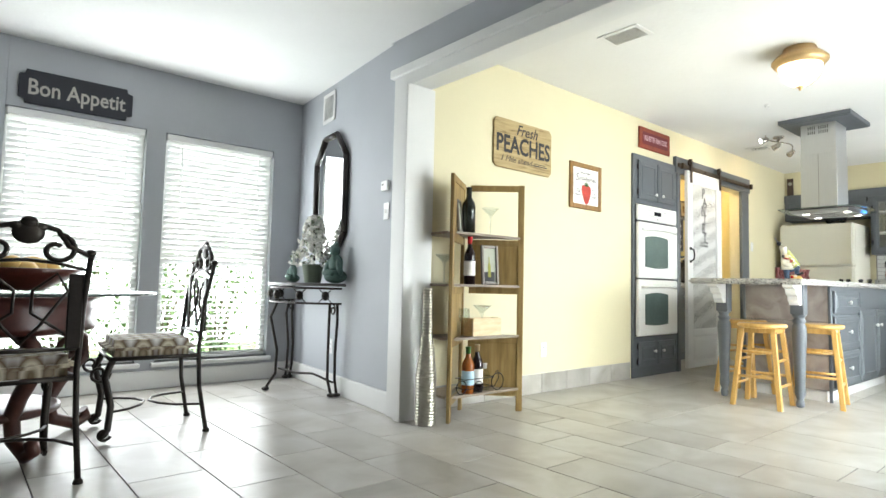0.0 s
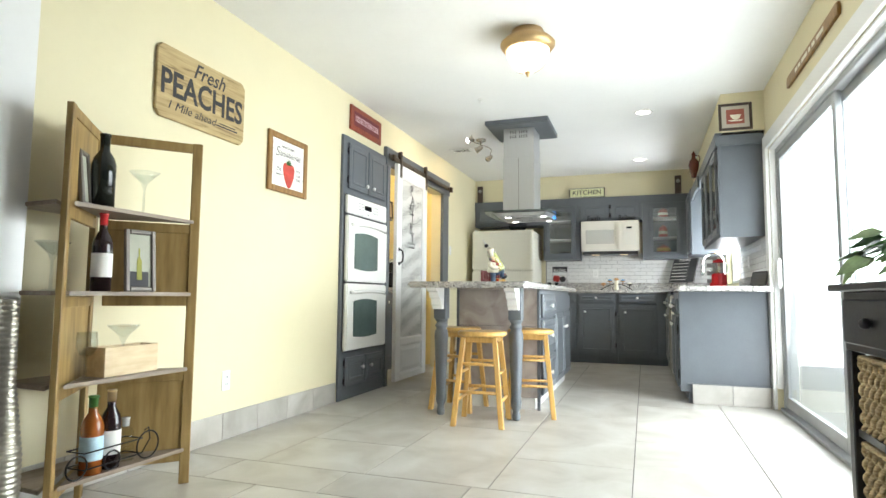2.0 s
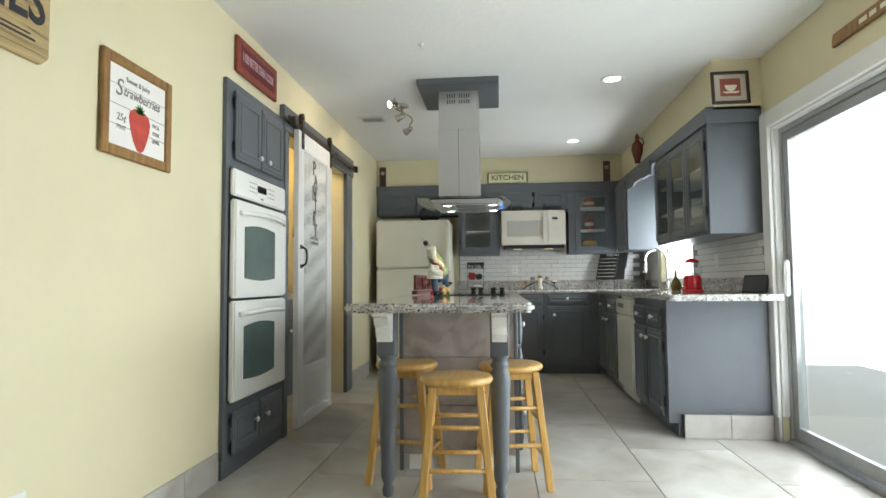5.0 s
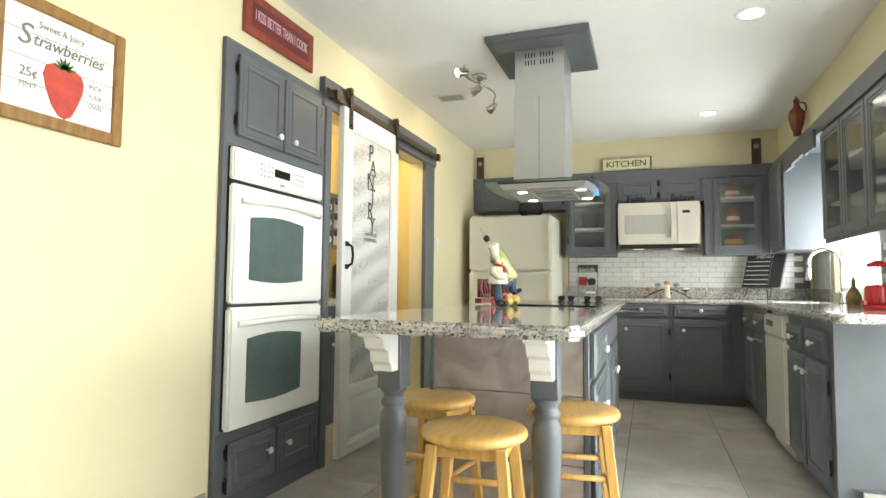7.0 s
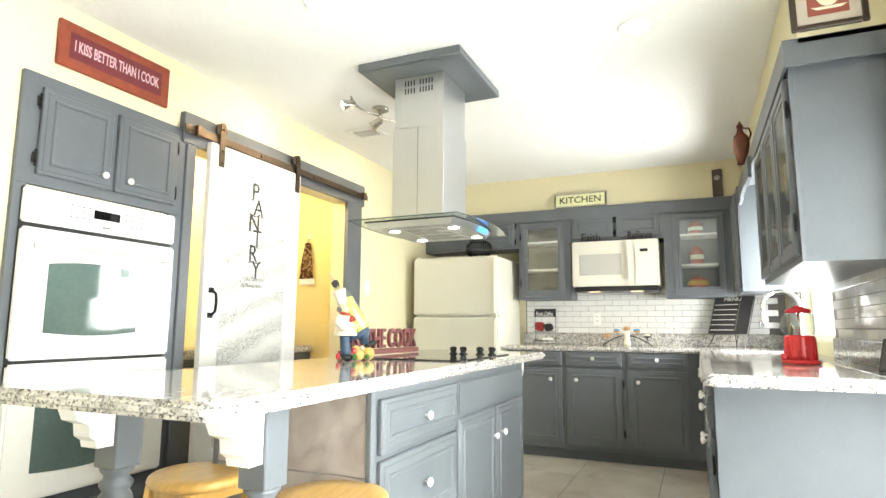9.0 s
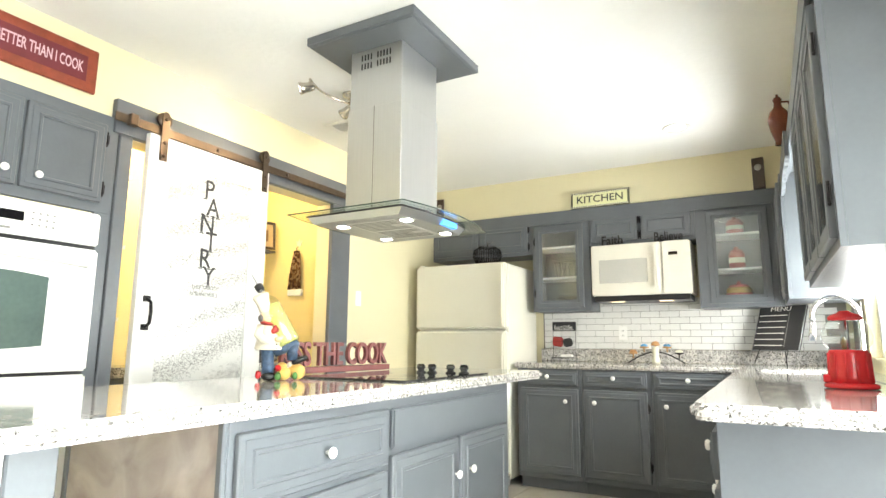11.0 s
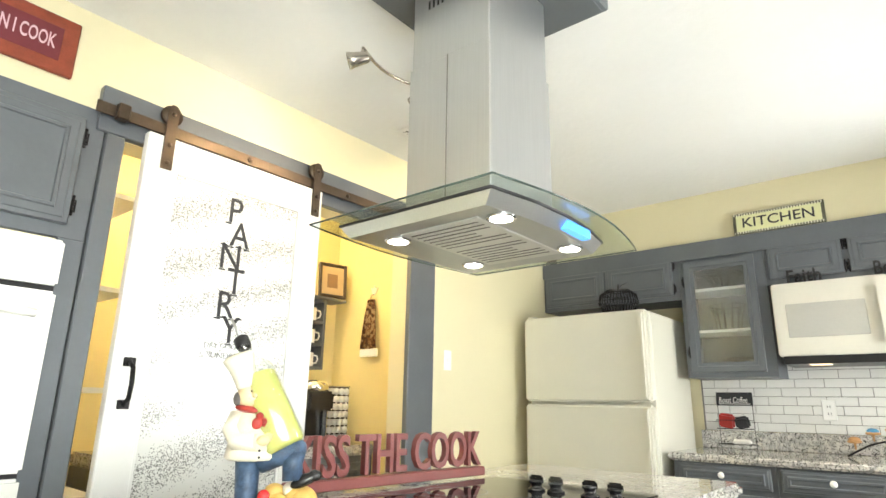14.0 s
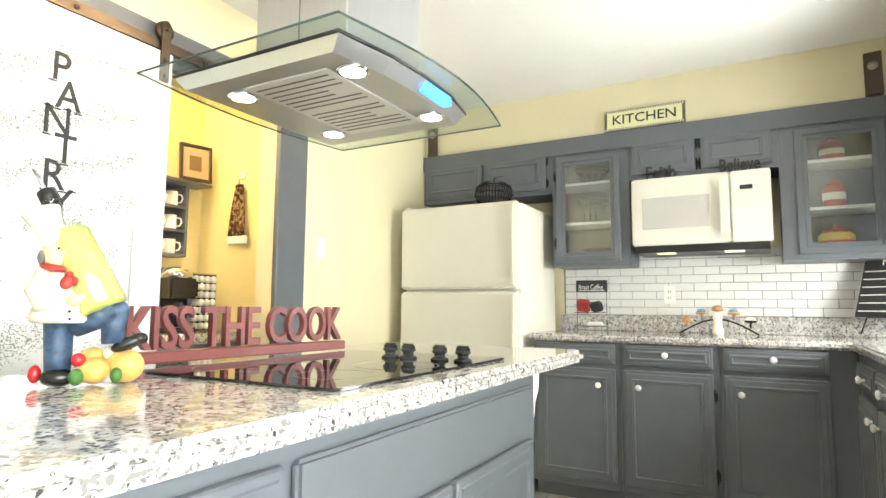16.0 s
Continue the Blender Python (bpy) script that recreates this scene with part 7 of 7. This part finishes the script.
def spiral(cx, cz, r, a0, turns, n=16, y=0.0, sgn=1):
    return [(cx + r * (1 - 0.75 * i / n) * math.cos(radians(a0 + sgn * 360 * turns * i / n)), y, cz + r * (1 - 0.75 * i / n) * math.sin(radians(a0 + sgn * 360 * turns * i / n))) for i in range(n + 1)]


def dining_chair(m):
    """Iron chair: seat centre over the origin, back at -y, sitter faces +y."""
    c = thing("dining_chair", m, "black wrought iron dining chair with patterned cushion", "chair", "dining chairs")
    s = 0.215
    part("seat_cushion", boxes((-s - 0.012, -s + 0.01, 0.425, s + 0.012, s + 0.02, 0.515), bevel=0.038, seg=4), CLOTH, c, "cream and brown diamond cushion")
    part("seat_frame", tube([(-s, -s, 0.42), (s, -s, 0.42), (s, s, 0.42), (-s, s, 0.42)], 0.011, 8, closed=True), DARKIRON, c)
    for sx in (-1, 1):
        part("back_post", tube([(sx * 0.225, -0.27, 0.0), (sx * 0.215, -0.225, 0.25), (sx * 0.21, -0.215, 0.45), (sx * 0.215, -0.235, 0.75), (sx * 0.222, -0.275, 0.985)], 0.012, 8), DARKIRON, c)
        part("finial", ball(0.02, pose(sx * 0.222, -0.275, 1.0), 2), DARKIRON, c)
        part("foot", lathe([(0.02, 0), (0.018, 0.012), (0.012, 0.02)], 12, pose(sx * 0.225, -0.27, 0)), DARKIRON, c)
        part("front_leg", tube([(sx * 0.20, 0.20, 0.42), (sx * 0.215, 0.235, 0.33), (sx * 0.20, 0.20, 0.18), (sx * 0.205, 0.21, 0.06), (sx * 0.215, 0.245, 0.022)], 0.017, 8), DARKIRON, c)
        part("foot_scroll", moved(tube(spiral(0.0, 0.0, 0.032, 200, 1.3), 0.009, 6), pose(sx * 0.213, 0.225, 0.042, 0, 0, 90)), DARKIRON, c)
        part("leg_scroll", moved(tube(spiral(0.05, 0, 0.05, 180, 1.2), 0.008, 6), pose(sx * 0.205, 0.21, 0.35, 0, 0, 90)), DARKIRON, c)
        part("stretcher", tube([(-0.212, sx * 0.225 - 0.015, 0.15), (-0.17, sx * 0.115, 0.152), (-0.10, sx * 0.045, 0.155), (0, sx * 0.012, 0.156), (0.10, sx * 0.045, 0.155), (0.17, sx * 0.115, 0.152), (0.212, sx * 0.225 - 0.015, 0.15)], 0.007, 6), DARKIRON, c)
        part("back_panel", boxes((sx * 0.20 - 0.045, -0.25, 0.55, sx * 0.20 + 0.01, -0.238, 0.90), bevel=0.004) if sx > 0 else boxes((-0.21, -0.25, 0.55, -0.155, -0.238, 0.90), bevel=0.004), DARKIRON, c, "cast pierced side panel")
        part("crest_scroll", moved(tube(spiral(0, 0, 0.075, 90, 1.1, sgn=-sx), 0.011, 6), pose(sx * 0.10, -0.275, 1.01)), DARKIRON, c)
        part("back_loop", tube([(sx * 0.15, -0.245, 0.62), (sx * 0.03, -0.25, 0.72), (sx * 0.03, -0.255, 0.82), (sx * 0.11, -0.26, 0.90), (sx * 0.15, -0.262, 0.82), (sx * 0.06, -0.255, 0.66), (0, -0.25, 0.58)], 0.007, 6), DARKIRON, c)
    part("crest_rail", tube([(-0.222, -0.275, 0.985), (-0.14, -0.275, 1.03), (-0.10, -0.275, 1.10), (0, -0.275, 1.13), (0.10, -0.275, 1.10), (0.14, -0.275, 1.03), (0.222, -0.275, 0.985)], 0.012, 8), DARKIRON, c)
    part("crest_boss", merge(ell(0, -0.28, 1.08, 0.055, 0.015, 0.05), ell(0, -0.285, 1.13, 0.03, 0.014, 0.025), ell(-0.04, -0.28, 1.11, 0.025, 0.012, 0.02), ell(0.04, -0.28, 1.11, 0.025, 0.012, 0.02)), DARKIRON, c, "cast leaf boss")
    part("lower_rail", tube([(-0.21, -0.222, 0.545), (0.21, -0.222, 0.545)], 0.009, 8), DARKIRON, c)
    part("upper_rail", tube([(-0.215, -0.258, 0.92), (-0.1, -0.265, 0.95), (0, -0.268, 0.96), (0.1, -0.265, 0.95), (0.215, -0.258, 0.92)], 0.008, 8), DARKIRON, c)
    return c


chr_ = dining_chair(pose(0.88, 3.72, 0.001, 0, 0, 86))
for ob in chr_.children_recursive:
    for v in ob.data.vertices:
        if v.co.z > 0.52:
            v.co.z = 0.52 + (v.co.z - 0.52) * 0.87
copy_thing(chr_, pose(0.19, 3.17, 0.001, 0, 0, 6))
copy_thing(chr_, pose(-0.05, 4.52, 0.001, 0, 0, 178))

tb = thing("dining_table", pose(0.15, 3.78, 0.001), "round glass dining table on a carved dark base", "table")
part("glass_top", lathe([(0, 0.752), (0.735, 0.752), (0.742, 0.758), (0.735, 0.765), (0, 0.765)], 64), HOODGLASS, tb, "clear thick round glass top").visible_shadow = False
part("glass_rim", tube([(0.742 * math.cos(radians(a)), 0.742 * math.sin(radians(a)), 0.7585) for a in range(0, 360, 6)], 0.006, 6, closed=True), bpy.data.materials["dark_glass_edge"], tb)
part("drum", lathe([(0.40, 0.56), (0.46, 0.57), (0.475, 0.60), (0.455, 0.63), (0.465, 0.68), (0.45, 0.715), (0.49, 0.735), (0.49, 0.751), (0, 0.751)], 40), mat("red_brown_carved_wood", (0.060, 0.016, 0.012), 0.3, var=0.35, scale=12, bump=0.2, bscale=20), tb, "red-brown carved drum")
for a in range(20, 380, 90):
    cz, sz = math.cos(radians(a)), math.sin(radians(a))
    path = [(r, 0, z) for r, z in ((0.36, 0.56), (0.46, 0.50), (0.47, 0.40), (0.36, 0.28), (0.30, 0.18), (0.33, 0.08), (0.45, 0.03), (0.51, 0.06), (0.485, 0.10))]
    lg = part("scroll_leg", moved(tube(path, 0.04, 10, 0.03), pose(0, 0, 0, 0, 0, a)), WALNUT, tb)
    part("leg_carving", moved(tube(spiral(0.39, 0.44, 0.07, 0, 1.2), 0.018, 8), pose(0, 0, 0, 0, 0, a)), WALNUT, lg)
part("shelf_ring", lathe([(0.31, 0.16), (0.33, 0.17), (0.33, 0.19), (0.31, 0.20), (0.0, 0.20)], 32), WALNUT, tb)
fb = thing("fruit_bowl", pose(0.28, 3.80, 0.767), "dark wooden bowl filled with yellow gourds and fruit", "bowl")
part("bowl", lathe([(0, 0), (0.10, 0), (0.12, 0.015), (0.22, 0.07), (0.27, 0.11), (0.26, 0.112), (0.20, 0.075), (0, 0.03)], 32), mat("dark_red_bowl_wood", (0.09, 0.022, 0.014), 0.3, var=0.3, scale=14), fb)
for i in range(13):
    a = i * 2.4
    r = 0.05 + 0.14 * ((i % 5) / 5)
    part("gourd", ell(r * math.cos(a), r * math.sin(a), 0.10 + 0.025 * (i % 2), 0.06, 0.05, 0.05, rz=i * 37), PUMP if i % 3 else mat("yellow_gourd", (0.65, 0.50, 0.16), 0.4, var=0.2, scale=20) if "yellow_gourd" not in bpy.data.materials else bpy.data.materials["yellow_gourd"], fb)

# console, mirror and what stands there
cn_ = thing("console_table", RETURN @ pose(-0.035, 1.32, 0.001, 0, 0, 90) @ Matrix.Diagonal((1, 1, 1.03, 1)), "black wrought iron half-round console table", "table")
half = [(0.545 * math.cos(radians(a)), 0.37 * math.sin(radians(a))) for a in range(0, 181, 12)]
part("top", prism(half, 0.79, 0.812, 0.004), mat("dark_stone_top", (0.10, 0.095, 0.09), 0.3, var=0.3, scale=14), cn_)
for z in (0.775, 0.665):
    part("apron_rail", tube([(0.49 * math.cos(radians(a)), 0.01 + 0.345 * math.sin(radians(a)), z) for a in range(0, 181, 12)], 0.008, 6), DARKIRON, cn_)
for k, a in enumerate((25, 60, 95, 130, 160)):
    part("apron_rosette", ball(1, pose(0.49 * math.cos(radians(a)), 0.01 + 0.345 * math.sin(radians(a)), 0.72) @ Matrix.Diagonal((0.03, 0.03, 0.035, 1)), 2), DARKIRON, cn_)
    for da in (-8, 8):
        part("apron_bar", tube([(0.49 * math.cos(radians(a + da)), 0.01 + 0.345 * math.sin(radians(a + da)), 0.668), (0.49 * math.cos(radians(a - da)), 0.01 + 0.345 * math.sin(radians(a - da)), 0.773)], 0.004, 5), DARKIRON, cn_)
for px, py, fx, fy in ((-0.46, 0.03, -0.50, 0.03), (0.46, 0.03, 0.50, 0.03), (0.0, 0.33, 0.0, 0.40), (-0.44, 0.08, -0.49, 0.07), (0.44, 0.08, 0.49, 0.07)):
    part("leg", tube([(px, py, 0.665), (px * 1.05, py * 1.15, 0.55), (px * 0.97, py * 0.97, 0.30), (px * 0.99, py * 0.99, 0.12), (fx, fy, 0.015)], 0.011, 8), DARKIRON, cn_)
    part("foot", ell(fx, fy, 0.015, 0.03, 0.03, 0.015), DARKIRON, cn_)
for s_ in (-1, 1):
    part("stretcher", tube([(s_ * 0.47, 0.05, 0.10), (s_ * 0.25, 0.12, 0.14), (s_ * 0.1, 0.2, 0.13), (0, 0.30, 0.16)], 0.008, 6), DARKIRON, cn_)
    part("scroll", moved(tube(spiral(0, 0, 0.045, 90, 1.2), 0.006, 6), pose(s_ * 0.45, 0.06, 0.62)), DARKIRON, cn_)

mo = [(0.12, -0.49), (0.29, -0.30), (0.29, 0.30), (0.12, 0.49), (-0.12, 0.49), (-0.29, 0.30), (-0.29, -0.30), (-0.12, -0.49)]
mi = thing("wall_mirror", RETURN @ pose(-0.002, 1.166, 1.537, 0, 0, -90), "tall octagonal wall mirror in a dark frame", "mirror")
part("mirror_glass", prism([(x * 0.92, z * 0.95) for x, z in mo], 0, 0.008, m=pose(0, -0.012, 0, 90)), MIRROR, mi, "silvered mirror glass")
for i in range(8):
    a, b = mo[i], mo[(i + 1) % 8]
    part("frame_rail", tube([(a[0], -0.022, a[1]), (b[0], -0.022, b[1])], 0.024, 10), mat("black_brown_lacquer", (0.025, 0.018, 0.016), 0.3, var=0.2) if "black_brown_lacquer" not in bpy.data.materials else bpy.data.materials["black_brown_lacquer"], mi)

fp = thing("flowering_tree", pose(2.16, 4.24, 0.838), "potted white blossom tree on the console", "plant")
part("pot", lathe([(0, 0), (0.06, 0), (0.065, 0.01), (0.085, 0.13), (0.09, 0.132), (0.09, 0.145), (0.08, 0.145), (0.07, 0.12), (0, 0.12)], 24), mat("sage_glaze", (0.20, 0.24, 0.18), 0.35), fp, "sage green pot")
part("trunk", tube([(0, 0, 0.12), (0.01, 0, 0.22), (0, 0.01, 0.34), (0.005, 0, 0.46)], 0.010, 8, 0.005), mat("dark_twig", (0.04, 0.03, 0.02), 0.8), fp)
rng = random.Random(4)
bmf, bml = bmesh.new(), bmesh.new()
for i in range(520):
    k = rng.random()
    z = 0.17 + 0.36 * k
    rad = (0.17 * (1 - k) + 0.045) * math.sqrt(rng.random())
    a = rng.random() * 6.283
    z -= 0.05 * rad / 0.2
    target = bmf if rng.random() < 0.9 else bml
    c = Vector((rad * math.cos(a), rad * math.sin(a), z))
    q = Euler((rng.random() * 6, rng.random() * 6, rng.random() * 6)).to_matrix()
    s_ = 0.011 + 0.008 * rng.random()
    for r_ in range(2):
        vs = [target.verts.new(c + q @ Vector((s_ * math.cos(t_ + r_ * 1.2), s_ * math.sin(t_ + r_ * 1.2), 0.004 * (t_ > 2) + 0.005 * r_))) for t_ in (0, 1.25, 2.5, 3.8, 5.0)]
        target.faces.new(vs)
tagged(part("blossom", bmf, mat("white_petal", (0.86, 0.85, 0.80), 0.7, var=0.06, scale=40), fp, "small white blossoms"), "", "", "", "stuff")
tagged(part("foliage", bml, mat("grey_green_leaf", (0.20, 0.24, 0.15), 0.7, var=0.2, scale=40), fp), "", "", "", "stuff")
VERD = mat("verdigris_stone", (0.07, 0.13, 0.11), 0.6, var=0.3, scale=30, bump=0.2)
for y, x, s_ in ((3.96, 2.20, 1.1), (4.50, 2.12, 0.7)):
    solid("garden_statue", merge(ell(0, 0, 0.05, 0.085, 0.075, 0.05), ell(0, 0.0, 0.13, 0.055, 0.045, 0.075), ell(0, -0.01, 0.225, 0.036, 0.036, 0.042), ell(-0.06, -0.02, 0.11, 0.022, 0.022, 0.06, ry=20), ell(0.06, -0.02, 0.11, 0.022, 0.022, 0.06, ry=-20), ell(0, -0.06, 0.07, 0.06, 0.03, 0.025), ell(0, 0, 0.27, 0.016, 0.016, 0.016)), VERD,
          pose(x, y, 0.838, 0, 0, -80) @ Matrix.Diagonal((s_, s_, s_, 1)), "green verdigris seated figure statue on the console", "statue")

bs = thing("bon_appetit_sign", pose(0.28, 4.998, 2.03), "dark navy wall plaque with pale lettering over the windows", "sign")
part("board", prism([(0.04, 0), (0.665, 0), (0.67, 0.03), (0.705, 0.04), (0.705, 0.20), (0.67, 0.21), (0.665, 0.24), (0.04, 0.24), (0.035, 0.21), (0, 0.20), (0, 0.04), (0.035, 0.03)], 0, 0.018, 0.003, pose(0, 0, 0, 90)), mat("navy_black_paint", (0.022, 0.024, 0.032), 0.5, var=0.2), bs)
ink_text(bs, "Bon Appetit", 0.155, 0.352, 0.115, -0.0188, mat("pale_grey_paint", (0.48, 0.46, 0.42), 0.6), 0.60, bold=0.014)

# blinds
SLATM = mat("white_blind_vinyl", (0.86, 0.86, 0.85), 0.45, var=0.02)
for a, b in (W1, W2):
    bl = thing("window_blind", pose(a + 0.01, NY + 0.035, WB), "white horizontal slat blind in the tall window", "blind", "window blinds")
    w_ = b - a - 0.02
    part("head_rail", boxes((0, -0.03, WT - WB - 0.055, w_, 0.03, WT - WB - 0.004), bevel=0.004), SLATM, bl)
    part("bottom_rail", boxes((0.005, -0.025, 0.012, w_ - 0.005, 0.025, 0.03), bevel=0.003), SLATM, bl)
    me = mesh_of("slat", moved(boxes((0.005, -0.024, -0.0012, w_ - 0.005, 0.024, 0.0012)), Matrix.Identity(4)), SLATM)
    n = 40
    for i in range(n):
        z = 0.05 + (WT - WB - 0.12) * i / (n - 1)
        put("slat", me, bl, pose(0, 0, z, -20 if i < 17 else -50))
    for x in (0.12, w_ - 0.12):
        part("cord", tube([(x, -0.026, 0.03), (x, -0.026, WT - WB - 0.055)], 0.0015, 5), SLATM, bl)

# planter stand by the sliding door
BLK = mat("black_painted_wood", (0.016, 0.015, 0.016), 0.35, var=0.2, scale=12)
ps_ = thing("planter_stand", pose(2.70, 0.34, 0.001, 0, 0, 180), "black wooden stand with drawer and wicker baskets", "stand")
part("top", boxes((-0.03, -0.03, 0.865, 0.50, 0.40, 0.885), bevel=0.004), BLK, ps_)
part("case", boxes((0.0, 0.0, 0.71, 0.47, 0.38, 0.8645), bevel=0.003), BLK, ps_)
dr = part("drawer", boxes((0.03, -0.012, 0.73, 0.44, 0.0, 0.845), bevel=0.004), BLK, ps_)
part("knob", ball(0.014, pose(0.235, -0.024, 0.788), 2), BLK, dr)
for x in (0, 0.435):
    for y in (0, 0.345):
        part("leg", boxes((x, y, 0, x + 0.035, y + 0.035, 0.71), bevel=0.003), BLK, ps_)
for z in (0.49, 0.27, 0.05):
    part("shelf", boxes((0.036, 0.01, z, 0.434, 0.37, z + 0.018)), BLK, ps_)
WICK = ramp_mat("wicker", [(0.35, (0.36, 0.26, 0.13)), (0.65, (0.58, 0.46, 0.27))], 0.8, (1, 1, 3), tscale=60, detail=2, bump=0.6)
for z in (0.509, 0.289, 0.069):
    wb = thing("wicker_basket", pose(2.66, 0.325, z + 0.001, 0, 0, 180), "woven natural wicker basket on the stand shelf", "basket", "wicker baskets")
    part("basket_body", boxes((0.004, 0.010, 0.0, 0.376, 0.33, 0.178), bevel=0.01), WICK, wb)
    for k in range(10):
        xk = 0.022 + 0.0374 * k
        for sg in (-1, 1):
            part("strand", tube([(xk + sg * 0.014 * math.sin(i * 1.05), 0.004 - 0.006 * math.cos(i * 1.05) * sg, 0.004 + 0.0115 * i) for i in range(16)], 0.0062, 6), WICK, wb)
    part("rim", tube([(0.006, 0.004, 0.182), (0.374, 0.004, 0.182), (0.374, 0.326, 0.182), (0.006, 0.326, 0.182)], 0.009, 8, closed=True), WICK, wb)
pp = thing("potted_plant", pose(2.465, 0.135, 0.887), "trailing green leafy plant in a small pot", "plant")
part("pot", lathe([(0, 0), (0.055, 0), (0.075, 0.11), (0.08, 0.115), (0.07, 0.115), (0.06, 0.1), (0, 0.1)], 20), BLK, pp)
LEAF2 = mat("pothos_leaf", (0.07, 0.20, 0.045), 0.4, var=0.35, scale=30)
LEAFV = mat("variegated_leaf", (0.22, 0.34, 0.12), 0.4, var=0.4, scale=40)
rl = random.Random(9)
for i in range(80):
    a = rl.random() * 6.283 if i > 30 else radians(25 + 95 * rl.random())
    rr = 0.05 + 0.17 * rl.random()
    zz = 0.06 + 0.08 * rl.random() - 0.35 * max(0, rr - 0.14)
    base = Vector((0, 0, 0.09))
    tip = Vector((rr * math.cos(a), rr * math.sin(a), zz))
    if tip.z < 0.03:
        tip.z = 0.03 + 0.05 * rl.random()
    part("stem", tube([base, base.lerp(tip, 0.5) + Vector((0, 0, 0.05)), tip], 0.0022, 5), LEAF2, pp)
    sc = 0.055 + 0.035 * rl.random()
    lf = bmesh.new()
    prof = [(0, 0), (0.22, 0.36), (0.5, 0.42), (0.8, 0.24), (1.15, 0), (0.8, -0.24), (0.5, -0.42), (0.22, -0.36)]
    mid = [lf.verts.new((x * sc, 0, 0.10 * sc * (1 - (2 * x / 1.15 - 1) ** 2))) for x in (0, 0.4, 0.8, 1.15)]
    up_ = [lf.verts.new((x * sc, y * sc, 0.16 * sc - 0.15 * sc * x)) for x, y in prof[1:4]]
    dn_ = [lf.verts.new((x * sc, y * sc, 0.16 * sc - 0.15 * sc * x)) for x, y in (prof[7], prof[6], prof[5])]
    for s__ in (up_, dn_):
        lf.faces.new((mid[0], mid[1], s__[0])), lf.faces.new((mid[1], s__[1], s__[0])), lf.faces.new((mid[1], mid[2], s__[2], s__[1])), lf.faces.new((mid[2], mid[3], s__[2]))
    for f in lf.faces:
        f.smooth = True
    bmesh.ops.recalc_face_normals(lf, faces=lf.faces[:])
    part("leaf", lf, LEAF2 if i % 3 else LEAFV, pp, at=Matrix.Translation(tip) @ pose(0, 0, 0, rl.uniform(-25, 25), rl.uniform(10, 60), math.degrees(a)))

# ---- tiles of the floor and splashback ----
floor = bpy.data.objects["floor"]
tile_meshes = {}


def floor_tile(x0, x1, y0, y1):
    w_, d_ = round(x1 - x0, 4), round(y1 - y0, 4)
    if (w_, d_) not in tile_meshes:
        tile_meshes[(w_, d_)] = mesh_of("tile", boxes((0.0025, 0.0025, -0.008, w_ - 0.0025, d_ - 0.0025, 0.0), bevel=0.0012), TILEGREY)
    put("tile", tile_meshes[(w_, d_)], floor, Matrix.Translation((x0, y0, 0)))


TY, TL = 0.605, 1.21
FX, TN = 3.40, 0.3115      # west of FX the tiles are narrow and laid along y, in half bond
for k in range(23):
    x1 = FX - TN * k
    x0 = max(x1 - TN, -3.6)
    y = -3.03 + (0.392, 0.09)[k % 2]
    while y < 5.0 and x1 - x0 > 0.02:
        y0, y1 = max(y, -2.6 if x0 < 2.1 else -0.25), min(y + TY, 5.0)
        if y1 - y0 > 0.02:
            floor_tile(x0, x1, y0, y1)
        y += TY
row = 0
y = 0.312 - 5 * TY
while y < 5.0:
    y0, y1 = max(y, -2.6), min(y + TY, 5.0)
    xmax = 2.2 if y1 < -0.2 else 9.28
    x = -3.6 - (0.0, 0.6)[row % 2] + 0.27
    while x < xmax:
        x0, x1 = max(x, FX), min(x + TL, xmax)
        if x1 - x0 > 0.02 and y1 - y0 > 0.02 and not (y0 > 4.45 and x0 > 2.3):
            floor_tile(x0, x1, y0, y1)
        x += TL
    y += TY
    row += 1

bsp = bpy.data.objects["wall_backsplash"]
TW, TH = 0.152, 0.052
meE = mesh_of("tile", boxes((0, 0.0015, 0.0015, 0.008, TW - 0.0015, TH - 0.0015), bevel=0.0015), SUBWAY)
meEh = mesh_of("tile", boxes((0, 0.0015, 0.0015, 0.008, TW / 2 - 0.0015, TH - 0.0015), bevel=0.0015), SUBWAY)
for r in range(8):
    z = CT + 0.107 + r * TH
    yy = 2.19 - TW - (TW / 2 if r % 2 else 0)
    if r % 2:
        put("tile", meEh, bsp, Matrix.Translation((9.264, 2.19 - TW / 2, z)))
    while yy > -0.07:
        put("tile", meE, bsp, Matrix.Translation((9.264, yy, z)))
        yy -= TW
meS = mesh_of("tile", boxes((0.0015, 0, 0.0015, TW - 0.0015, 0.008, TH - 0.0015), bevel=0.0015), SUBWAY)
for r in range(6):
    z = CT + 0.107 + r * TH
    xx = 6.035 + (TW / 2 if r % 2 else 0)
    while xx + TW < WX0 - 0.04:
        put("tile", meS, bsp, Matrix.Translation((xx, -0.092, z)))
        xx += TW
    xx = WX1 + 0.06
    while xx + TW < 9.26:
        put("tile", meS, bsp, Matrix.Translation((xx, -0.092, z)))
        xx += TW
